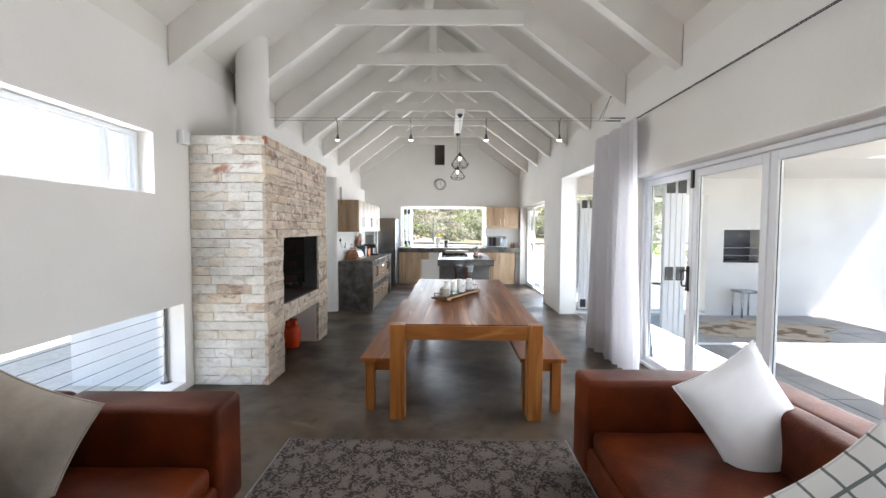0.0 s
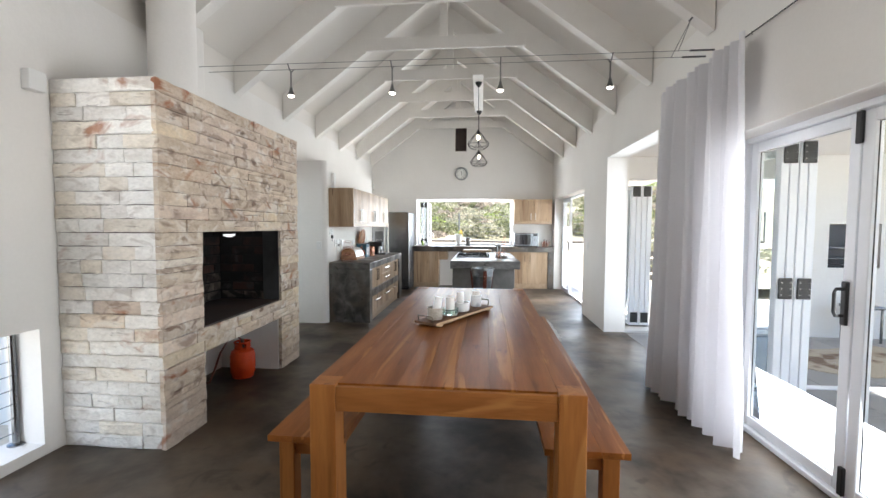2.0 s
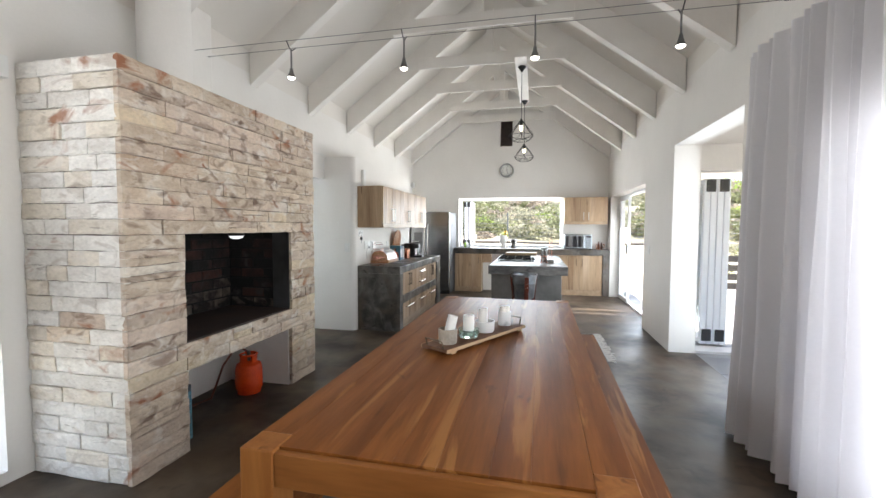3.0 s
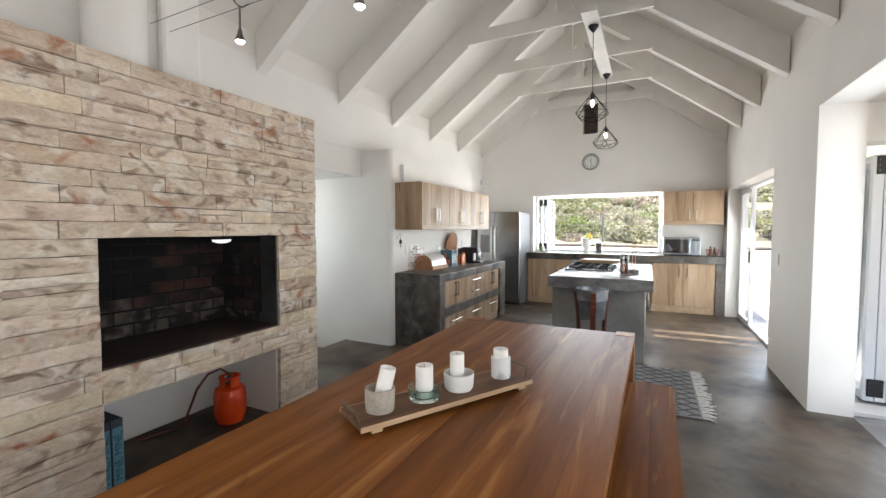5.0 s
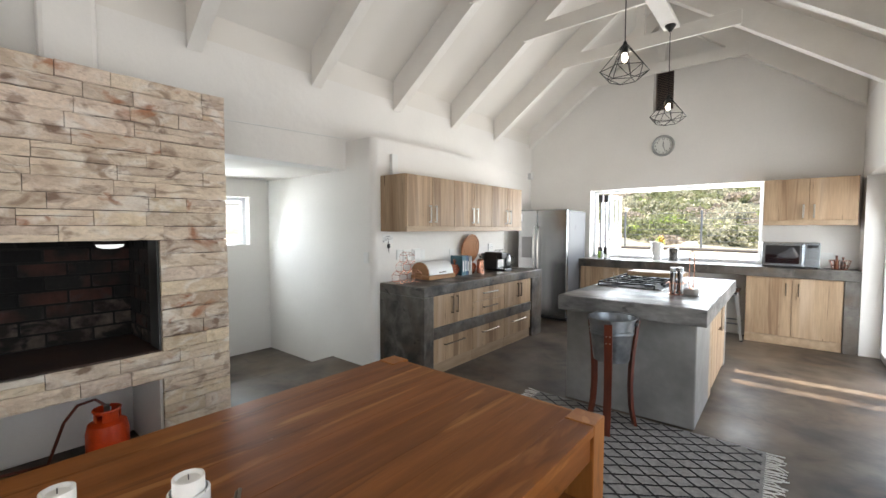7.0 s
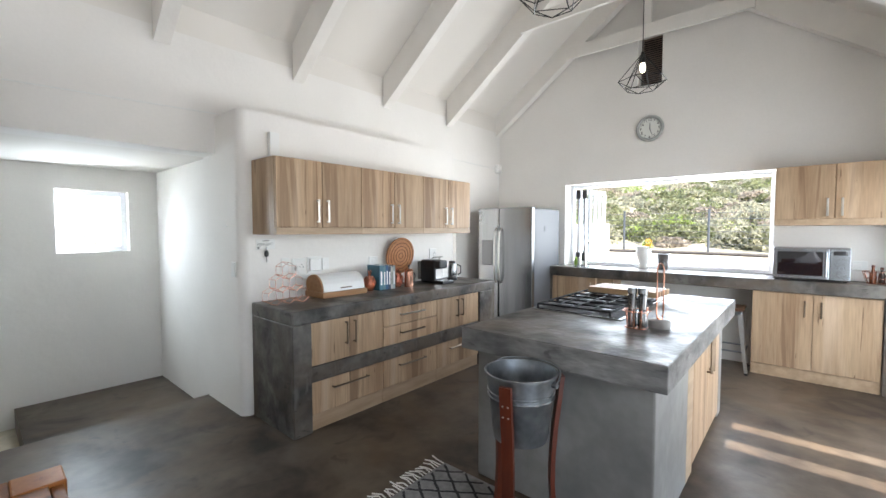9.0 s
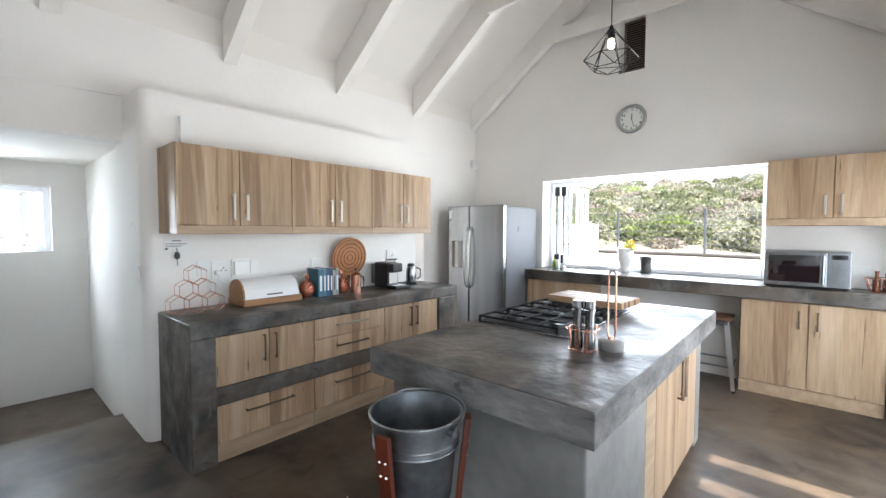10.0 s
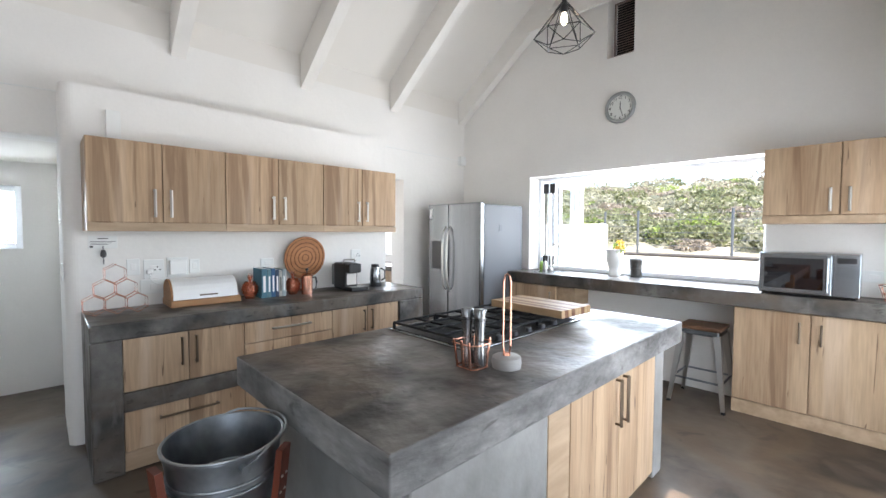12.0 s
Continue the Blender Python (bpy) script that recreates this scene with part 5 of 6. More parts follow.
part("heading_bar", box(-1.757, -1.7565, 7.672, 7.728, 1.380, 1.386), M_GREYDARK, sg)
for k in range(3):
    part("text_bar", box(-1.757, -1.7565, 7.632, 7.768 - 0.02 * k, 1.3625 - 0.010 * k, 1.3655 - 0.010 * k), M_GREYDARK, sg)
part("printed_mark", box(-1.757, -1.7565, 7.630, 7.648, 1.322, 1.334), M_BLACK, sg)
part("key_fob", lathe((-1.745, 7.70, 1.25), [(0, 0), (0.016, 0.012), (0.018, 0.03), (0.012, 0.055), (0, 0.06)], 14), M_BLACK, kh, smooth=True)
part("key_ring", rod((-1.75, 7.70, 1.31), (-1.75, 7.70, 1.335), 0.004, 6), M_STEEL, kh)
part("key_blade", rod((-1.745, 7.70, 1.21), (-1.745, 7.70, 1.25), 0.004, 6), M_STEEL, kh)
tr = thing("cable_trunking", (-1.74, 7.77, 2.012), "short white cable trunking above the wall cabinet", "trunking")
part("duct", box(-1.76, -1.715, 7.73, 7.81, 2.012, 2.25, 0.004), M_MATTWHITE, tr)

# on the side counter
hx = thing("hexagon_wire_rack", (-1.52, 7.75, 0.902), "copper wire rack of stacked hexagons", "wine rack")
for dx in (0.0, 0.10):
    for row, cols_ in ((0, 3), (1, 2.5), (2, 1.5)):
        for k in range(int(cols_ + 0.5) - (1 if row else 0) + (1 if row == 1 else 1 if row == 2 else 0) - (1 if row == 1 else 1 if row == 2 else 0)):
            cy, cz = 7.625 + 0.110 * k + 0.055 * row, 0.902 + 0.066 + 0.096 * row
            part("hexagon", tube([(-1.56 + dx, cy + 0.0625 * math.sin(a), cz + 0.0625 * math.cos(a)) for a in np.linspace(0, math.tau, 7)[:-1]], 0.0022, 6, closed=True), M_COPPER, hx)
            if dx:
                for a in np.linspace(0, math.tau, 7)[:-1]:
                    part("spacer", rod((-1.56, cy + 0.0625 * math.sin(a), cz + 0.0625 * math.cos(a)), (-1.46, cy + 0.0625 * math.sin(a), cz + 0.0625 * math.cos(a)), 0.0022, 5), M_COPPER, hx)
bb = thing("bread_bin", (-1.53, 8.26, 0.902), "white metal bread bin with a rounded lid on a wooden base", "bread bin")
part("wooden_base", box(-1.68, -1.40, 8.03, 8.49, 0.903, 0.95, 0.006), M_BINWOOD, bb)
prof = [(-1.66, 0.952)] + [(-1.55 + 0.13 * math.cos(a), 0.965 + 0.130 * math.sin(a)) for a in np.linspace(math.pi * 0.85, 0.12, 10)] + [(-1.415, 0.952)]
part("lid", prism([(x, z) for x, z in prof], "y", 8.05, 8.47), M_WHITE, bb)
part("side", prism([(x, z) for x, z in prof[:-1]] + [(-1.43, 0.952)], "y", 8.034, 8.049), M_BINWOOD, bb)
part("lid_handle", box(-1.419, -1.408, 8.21, 8.33, 0.972, 0.982, 0.003), M_BRONZE, bb)
bb.location.x -= 0.06


def pineapple(y):
    p = thing("copper_pineapple", (-1.55, y, 0.902), "polished copper-coloured ornamental pineapple on the counter", "ornament", "copper pineapples")
    bm = bmesh.new()
    for r in range(8):
        z = 0.012 + r * 0.0165
        rad = 0.046 * math.sin(math.pi * (r + 1.3) / 10.2) + 0.010
        for k in range(10):
            a = (k + 0.5 * (r % 2)) * math.tau / 10
            lathe((-1.55 + rad * math.cos(a), y + rad * math.sin(a), 0.902 + z), [(0, -0.010), (0.0145, 0), (0, 0.011)], 5, bm)
    lathe((-1.55, y, 0.902), [(0, 0), (0.034, 0.0), (0.046, 0.06), (0.030, 0.13), (0, 0.135)], 14, bm)
    part("fruit", bm, M_COPPER, p)
    lv = bmesh.new()
    for k in range(14):
        a, t = k * 2.4, 0.02 + 0.002 * k
        rod((-1.55, y, 1.03), (-1.55 + (0.035 - t * 0.5) * math.cos(a), y + (0.035 - t * 0.5) * math.sin(a), 1.06 + t), 0.007, 4, 0.001, lv)
    part("leaf_tuft", lv, M_COPPER, p)


pineapple(8.585)
pineapple(8.935)
y = 8.648
for k, (w, h, c) in enumerate(((0.048, 0.235, (0.05, 0.16, 0.22)), (0.03, 0.23, (0.10, 0.22, 0.26)), (0.034, 0.235, (0.02, 0.10, 0.22)), (0.03, 0.225, (0.03, 0.05, 0.10)), (0.026, 0.215, (0.45, 0.43, 0.38)), (0.032, 0.225, (0.30, 0.34, 0.34)))):
    b = thing("book", (-1.55, y, 0.902), ("teal blue cookbook", "slate blue cookbook", "dark blue cookbook", "navy cookbook", "cream cookbook", "pale grey cookbook")[k] + " standing upright on the counter", "book", "cookbooks")
    mc = mat("book_cover", c, 0.5, colour2=tuple(v * 0.7 for v in c), scale=12, fine=0.05)
    part("cover", box(-1.66, -1.48, y + 0.0005, y + w - 0.0005, 0.903, 0.903 + h, 0.002, 1), mc, b)
    part("pages", box(-1.655, -1.485, y + 0.004, y + w - 0.004, 0.903 + h - 0.004, 0.903 + h + 0.001), M_MATTWHITE, b)
    part("spine_bar", box(-1.48, -1.4792, y + w * 0.3, y + w * 0.7, 0.95, 0.903 + h * 0.75), M_MATTWHITE if k != 4 else M_GREYDARK, b)
    y += w
ds = thing("round_trivet", (-1.72, 9.12, 0.902), "round wooden disc carved with rings on a small stand", "trivet")
M_TRIV = mat("carved_brown_wood", (0.44, 0.19, 0.07), 0.5, colour2=(0.36, 0.145, 0.05), scale=5, stretch=(1, 1, 4))
M_GROOVE = mat("dark_carved_groove", (0.14, 0.05, 0.02), 0.7)
tl = Matrix.Translation((-1.70, 9.12, 1.200)) @ Matrix.Rotation(radians(8), 4, "Y")
bm = rod((-0.008, 0, 0), (0.008, 0, 0), 0.192, 44)
bm.transform(tl)
dk = part("disc", bm, M_TRIV, ds)
for r in (0.03, 0.066, 0.102, 0.138, 0.174):
    bm = tube([(0.008, r * math.cos(a), r * math.sin(a)) for a in np.linspace(0, math.tau, 33)[:-1]], 0.004, 6, closed=True)
    bm.transform(tl)
    part("carved_ring", bm, M_GROOVE, dk)
part("stand_base", box(-1.745, -1.66, 9.06, 9.18, 0.903, 0.915, 0.003), M_GROOVE, ds)
part("stand_post", box(-1.735, -1.715, 9.10, 9.14, 0.914, 1.06, 0.003), M_GROOVE, ds)
fr_ = thing("coffee_plunger", (-1.48, 9.03, 0.902), "copper coffee plunger with a black handle", "coffee plunger")
part("pot", lathe((-1.48, 9.03, 0.902), [(0, 0.001), (0.046, 0.001), (0.046, 0.155), (0.05, 0.16), (0.046, 0.165), (0.03, 0.178), (0, 0.18)], 24), M_COPPER, fr_, smooth=True)
part("handle", tube([(-1.48, 9.075, 1.04), (-1.48, 9.11, 1.04), (-1.48, 9.118, 1.0), (-1.48, 9.11, 0.94), (-1.48, 9.076, 0.93)], 0.008, 8), M_BLACK, fr_)
part("plunger_knob", lathe((-1.48, 9.03, 1.08), [(0.004, 0), (0.004, 0.02), (0.014, 0.026), (0.012, 0.042), (0, 0.045)], 12), M_BLACK, fr_)
cm = thing("coffee_machine", (-1.52, 9.44, 0.902), "black capsule coffee machine", "coffee machine")
part("machine_body", box(-1.66, -1.45, 9.33, 9.47, 0.903, 1.15, 0.02, 3), M_BLACK, cm)
part("head", box(-1.47, -1.38, 9.335, 9.465, 1.06, 1.145, 0.015, 3), M_BLACK, cm)
part("water_tank", box(-1.72, -1.662, 9.345, 9.455, 0.93, 1.13, 0.008), M_DGLASS, cm)
part("drip_tray", box(-1.47, -1.32, 9.32, 9.50, 0.903, 0.935, 0.006), M_BLACK, cm)
part("tray_grid", box(-1.45, -1.33, 9.335, 9.485, 0.935, 0.938), M_STEEL, cm)
part("chrome_strip", box(-1.449, -1.447, 9.35, 9.45, 0.95, 1.05), M_HANDLE, cm)
part("lever", tube([(-1.50, 9.34, 1.15), (-1.48, 9.34, 1.18), (-1.40, 9.40, 1.185), (-1.48, 9.46, 1.18), (-1.50, 9.46, 1.15)], 0.007, 8), M_HANDLE, cm)
cm.location.y += 0.05
kt = thing("glass_kettle", (-1.52, 9.76, 0.902), "glass and steel milk frother jug on the counter", "kettle")
part("base", lathe((-1.52, 9.76, 0.902), [(0, 0.001), (0.058, 0.001), (0.06, 0.02), (0.052, 0.03), (0, 0.03)], 24), M_BLACK, kt)
part("jug", lathe((-1.52, 9.76, 0.932), [(0, 0), (0.05, 0), (0.054, 0.05), (0.05, 0.12), (0.04, 0.16), (0, 0.161)], 24), M_STEEL, kt, smooth=True)
part("lid", lathe((-1.52, 9.76, 1.093), [(0, 0), (0.041, 0.0), (0.035, 0.025), (0, 0.03)], 20), M_BLACK, kt)
part("handle", tube([(-1.48, 9.795, 1.08), (-1.45, 9.825, 1.06), (-1.45, 9.825, 0.98), (-1.475, 9.80, 0.96)], 0.008, 8), M_BLACK, kt)

# scullery seen through the narrow doorway
structure("scullery_floor", box(-4.4, -2.45, 8.0, 11.6, -0.25, -0.002), M_FLOOR, "concrete scullery floor", "floor")
structure("scullery_wall", pierced("x", -4.6, -4.4, 7.79, 11.8, -0.3, 2.4, [(8.6, 11.2, 1.1, 2.0)]), M_PLASTER, "white scullery wall with a window", "wall")
structure("scullery_wall_end", pierced("y", 11.6, 11.8, -4.4, -2.45, -0.3, 2.4, [(-4.2, -2.6, 1.05, 2.0)]), M_PLASTER, "white scullery end wall", "wall")
structure("scullery_ceiling", box(-4.4, -2.45, 7.79, 11.6, 2.3, 2.4), M_CEIL, "white scullery ceiling", "ceiling")
sc = thing("scullery_counter", (-3.6, 11.0, 0), "grey concrete scullery counter with oak fronts", "counter")
part("worktop", box(-4.38, -2.47, 11.05, 11.59, 0.86, 0.93, 0.006), M_CONC, sc)
part("front", box(-4.38, -2.47, 11.09, 11.11, 0.1, 0.858, 0.002), M_OAK, sc)
part("plinth", box(-4.38, -2.47, 11.13, 11.15, 0.0, 0.1), M_GREYDARK, sc)

# pendant lamps over the island
pl = thing("lamp_plank", (0.44, 8.95, 3.70), "white-painted plank carrying the pendant lamps under the collar ties", "plank")
part("board", box(0.36, 0.52, 7.90, 9.98, 3.70, 3.743, 0.003), M_BEAM, pl)


def pendant(y, ztop):
    x = 0.45
    p = thing("pendant_lamp", (x, y, 3.699), "black geometric wire pendant lamp with a lit bulb", "pendant lamp", "pendant lamps")
    part("ceiling_cup", lathe((x, y, 3.699), [(0, 0), (0.055, 0.0), (0.055, -0.012), (0.012, -0.07), (0, -0.07)], 20), M_BLACK, p)
    part("cord", rod((x, y, 3.64), (x, y, ztop), 0.004, 8), M_BLACK, p)
    part("socket", lathe((x, y, ztop), [(0, 0.02), (0.012, 0.02), (0.024, -0.03), (0.024, -0.075), (0, -0.075)], 14), M_BLACK, p)
    part("bulb", lathe((x, y, ztop - 0.075), [(0, 0.0), (0.014, 0), (0.022, -0.03), (0.018, -0.06), (0, -0.075)], 14), M_BULB, p, "glowing warm bulb", True)
    bm = bmesh.new()
    n = 6
    top = [(x + 0.022 * math.cos(k * math.tau / n), y + 0.022 * math.sin(k * math.tau / n), ztop - 0.01) for k in range(n)]
    mid = [(x + 0.19 * math.cos((k + 0.5) * math.tau / n), y + 0.19 * math.sin((k + 0.5) * math.tau / n), ztop - 0.215) for k in range(n)]
    low = [(x + 0.115 * math.cos(k * math.tau / n), y + 0.115 * math.sin(k * math.tau / n), ztop - 0.285) for k in range(n)]
    for k in range(n):
        for a, b in ((top[k], mid[k]), (top[k], mid[k - 1]), (mid[k], mid[k - 1]), (mid[k], low[k]), (mid[k - 1], low[k]), (low[k], low[k - 1])):
            rod(a, b, 0.0032, 6, bm=bm)
    part("wire_cage", bm, M_BLACK, p)


pendant(8.24, 2.955)
pendant(9.86, 2.925)

# ---- dining ----
M_TABLE = mat("oiled_red_brown_hardwood", (0.240, 0.083, 0.0190), 0.36, colour2=(0.145, 0.044, 0.0100), scale=1.6, detail=9, stretch=(7, 0.55, 7), spread=(0.34, 0.68), rough2=0.42, fine=0.12, fine_scale=14, bump=0.05,
              bump_scale=40, random_value=0.11)
M_TABLE_L = mat("oiled_honey_hardwood", (0.33, 0.130, 0.036), 0.36, colour2=(0.235, 0.083, 0.021), scale=2, detail=8, stretch=(5, 5, 0.6), fine=0.1, fine_scale=14, random_value=0.08)
M_TABLE_X = mat("oiled_hardwood_rail", (0.31, 0.120, 0.034), 0.36, colour2=(0.215, 0.075, 0.020), scale=2, detail=8, stretch=(0.6, 5, 5), fine=0.1, fine_scale=14)
for m in (M_TABLE, M_TABLE_L, M_TABLE_X):
    m.node_tree.nodes["Principled BSDF"].inputs["Specular IOR Level"].default_value = 0.13
for m, st, sh in ((M_TABLE, (5.5, 0.45, 5.5), 1.0), (M_TABLE_L, (5, 5, 0.6), 2.0), (M_TABLE_X, (0.6, 5, 5), 3.0)):
    overlay(m, (0.43, 0.19, 0.058), 1.5, st, (0.58, 0.66), 0.6, 1.4, sh, 4.0)
    overlay(m, (0.075, 0.022, 0.006), 3.1, st, (0.62, 0.72), 0.6, 0.8, sh + 6.0, 5.0)
    overlay(m, (0.05, 0.016, 0.005), 5.5, (1, 0.7, 1), (0.70, 0.75), 0.7, 0.6, sh + 11.0, 3.0)
TX0, TX1, TY0, TY1, TZ = -0.220, 0.962, 3.275, 6.28, 0.745
tb = thing("dining_table", (0.39, 4.75, 0), "long oiled hardwood dining table with square corner legs", "dining table")
lw = 0.115
for x in (TX0, TX1 - lw):
    for y in (TY0, TY1 - lw):
        part("leg", box(x, x + lw, y, y + lw, 0, TZ + 0.003, 0.005), M_TABLE_L, tb)
inner0, inner1 = TX0 + lw, TX1 - lw
ws = [0.118, 0.142, 0.106, 0.128, 0.150, 0.112, 0.164]
tot = sum(ws)
x = inner0
for w in ws:
    w *= (inner1 - inner0) / tot
    part("plank", box(x + 0.0002, x + w - 0.0002, TY0 + 0.040, TY1 - 0.040, TZ - 0.034, TZ + rs.uniform(-0.0003, 0.0003), 0.0006, 1), M_TABLE, tb)
    x += w
for a, b in ((TX0, inner0), (inner1, TX1)):
    part("plank", box(a + 0.0003, b - 0.0003, TY0 + lw + 0.001, TY1 - lw - 0.001, TZ - 0.036, TZ, 0.001, 1), M_TABLE, tb)
for y in (TY0 + 0.008, TY1 - 0.036):
    part("apron", box(inner0, inner1, y, y + 0.028, TZ - 0.115, TZ - 0.007, 0.003), M_TABLE_X, tb)
for x in (TX0 + 0.012, TX1 - 0.04):
    part("apron", box(x, x + 0.028, TY0 + lw, TY1 - lw, TZ - 0.135, TZ - 0.037, 0.003), M_TABLE, tb)


tb.rotation_euler = (0, 0, radians(-0.7))


def bench(x0, x1):
    b = thing("bench", ((x0 + x1) / 2, 4.8, 0), "oiled hardwood bench pushed under the dining table", "bench", "dining benches")
    n = 3
    for k in range(n):
        w = (x1 - x0) / n
        part("seat_plank", box(x0 + k * w + 0.0002, x0 + (k + 1) * w - 0.0002, 3.39, 6.19, 0.422, 0.452, 0.0008, 1), M_TABLE, b)
    for x in (x0 + 0.03, x1 - 0.03 - 0.075):
        for y in (3.44, 6.06):
            part("leg", box(x, x + 0.075, y, y + 0.075, 0, 0.422, 0.004), M_TABLE_L, b)
    for y in (3.46, 6.08):
        part("rail", box(x0 + 0.105, x1 - 0.105, y, y + 0.03, 0.33, 0.421, 0.003), M_TABLE_X, b)
    for x in (x0 + 0.05, x1 - 0.08):
        part("rail", box(x, x + 0.03, 3.515, 6.06, 0.34, 0.421, 0.003), M_TABLE, b)
    b.rotation_euler = (0, 0, radians(-0.9))


bench(-0.47, -0.10)
bench(0.815, 1.185)

M_TRAY = mat("rough_tray_wood", (0.19, 0.092, 0.045), 0.7, colour2=(0.10, 0.045, 0.022), scale=4, stretch=(1, 6, 6), fine=0.15, bump=0.3)
M_TRAYEDGE = mat("raw_tray_edge", (0.50, 0.34, 0.20), 0.7, colour2=(0.40, 0.26, 0.15), scale=6, stretch=(1, 6, 6))
M_WAX = mat("white_wax", (0.82, 0.80, 0.76), 0.55, bump=0.05, bump_scale=8)
M_MARBLE = mat("white_marble", (0.76, 0.76, 0.76), 0.25, colour2=(0.42, 0.43, 0.45), scale=9, detail=10, spread=(0.56, 0.66))
overlay(M_MARBLE, (0.22, 0.23, 0.25), 26, (1, 1, 0.6), (0.60, 0.66), 0.8, 2.0, 1.0)
M_POT = mat("beige_concrete", (0.42, 0.37, 0.31), 0.8, colour2=(0.33, 0.29, 0.24), scale=30, fine=0.12, bump=0.3)
t0 = thing("wooden_tray", (0, 0, 0), "rough wooden serving tray with thin wire handles on the table", "tray")
part("board", box(-0.40, 0.40, -0.095, 0.095, 0.014, 0.032, 0.003), M_TRAY, t0)
part("edge", box(-0.402, 0.402, -0.098, -0.0955, 0.013, 0.0325, 0.001, 1), M_TRAYEDGE, t0)
part("edge", box(-0.402, 0.402, 0.0955, 0.098, 0.013, 0.0325, 0.001, 1), M_TRAYEDGE, t0)
for x in (-0.34, 0.34):
    part("foot", box(x - 0.02, x + 0.02, -0.095, 0.095, 0.0, 0.0138, 0.002), M_TRAYEDGE, t0)
for s in (-1, 1):
    part("wire_handle", tube([(s * 0.392, -0.06, 0.030), (s * 0.402, -0.06, 0.068), (s * 0.41, -0.056, 0.076), (s * 0.41, 0.056, 0.076), (s * 0.402, 0.06, 0.068), (s * 0.392, 0.06, 0.030)], 0.004, 6), M_BRONZE, t0)
TRAY = pose(0.322, 4.728, TZ + 0.0035, 0, 0, 60.5)
t0.matrix_basis = TRAY
TR = TZ + 0.036


def on_tray(u, v=0.0):
    p = TRAY @ Vector((u, v, 0))
    return p.x, p.y


def candle(x, y, z, r, h, tilt=0.0):
    c = thing("pillar_candle", (x, y, z), "white unlit pillar candle", "candle", "candles")
    bm = lathe((x, y, z), [(0, 0), (r, 0), (r, h), (r - 0.005, h + 0.001), (r - 0.009, h - 0.007), (0, h - 0.008)], 26)
    bm.transform(Matrix.Translation((x, y, z)) @ Matrix.Rotation(radians(tilt), 4, (-0.5, 0.87, 0)) @ Matrix.Translation((-x, -y, -z)))
    part("wax", bm, M_WAX, c, smooth=True)
    part("wick", rod((x, y, z + h * 0.9), (x, y, z + h + 0.004), 0.0012, 5), M_BLACK, c)


cx, cy = on_tray(-0.285)
pot = thing("concrete_candle_pot", (cx, cy, TR), "beige concrete candle pot", "candle holder")
part("cup", lathe((cx, cy, TR), [(0, 0), (0.050, 0), (0.053, 0.01), (0.055, 0.082), (0.049, 0.084), (0.045, 0.02), (0, 0.018)], 28), M_POT, pot, smooth=True)
candle(cx, cy, TR + 0.02, 0.029, 0.138, 13)
cx, cy = on_tray(-0.098, -0.005)
gd = thing("glass_candle_dish", (cx, cy, TR), "low green-tinted glass candle dish", "candle holder")
gm = bpy.data.materials.new("green_tinted_glass")
gm.use_nodes = True
g_ = gm.node_tree.nodes["Principled BSDF"]
g_.inputs["Transmission Weight"].default_value, g_.inputs["Roughness"].default_value, g_.inputs["Base Color"].default_value = 1.0, 0.03, rgb(0.72, 0.88, 0.84)
part("dish", lathe((cx, cy, TR), [(0, 0), (0.056, 0), (0.062, 0.012), (0.064, 0.048), (0.060, 0.048), (0.057, 0.016), (0, 0.01)], 30), gm, gd, smooth=True)
candle(cx, cy, TR + 0.011, 0.034, 0.120)
part("band", tube([(cx + 0.0352 * math.cos(a), cy + 0.0352 * math.sin(a), TR + 0.036) for a in np.linspace(0, math.tau, 25)[:-1]], 0.0016, 5, closed=True), M_BLACK, gd)
cx, cy = on_tray(0.072)
wp = thing("white_candle_bowl", (cx, cy, TR), "white ceramic candle bowl", "candle holder")
part("bowl", lathe((cx, cy, TR), [(0, 0), (0.052, 0), (0.060, 0.012), (0.063, 0.068), (0.058, 0.069), (0.054, 0.018), (0, 0.014)], 30), M_WHITE, wp, smooth=True)
candle(cx - 0.012, cy + 0.008, TR + 0.016, 0.030, 0.128)
cx, cy = on_tray(0.310, 0.008)
mh = thing("marble_candle_holder", (cx, cy, TR), "grey-veined white marble candle holder", "candle holder")
part("cylinder", lathe((cx, cy, TR), [(0, 0), (0.041, 0), (0.0435, 0.008), (0.0435, 0.092), (0.039, 0.095), (0.036, 0.05), (0, 0.048)], 28), M_MARBLE, mh, smooth=True)
candle(cx, cy, TR + 0.05, 0.033, 0.075)

# under the fireplace
M_GAS = mat("orange_red_enamel", (0.78, 0.078, 0.012), 0.25, colour2=(0.62, 0.05, 0.009), scale=6, fine=0.08)
GX, GY = -1.76, 5.30
gas = thing("gas_bottle", (GX, GY, 0), "orange-red gas bottle in the niche", "gas bottle")
part("cylinder", lathe((GX, GY, 0.0), [(0, 0.012), (0.08, 0.012), (0.088, 0.0), (0.093, 0.0), (0.098, 0.03), (0.108, 0.05), (0.111, 0.10), (0.111, 0.20), (0.10, 0.25), (0.06, 0.275), (0, 0.28)], 30), M_GAS, gas, smooth=True)
for a0, a1 in ((-0.55, 0.75), (1.25, 2.6), (3.1, 5.2)):
    ar = np.linspace(a0, a1, 10)
    part("collar", prism([(GX + 0.070 * math.cos(a), GY + 0.070 * math.sin(a)) for a in ar] + [(GX + 0.064 * math.cos(a), GY + 0.064 * math.sin(a)) for a in ar[::-1]], "z", 0.255, 0.325), M_GAS, gas)
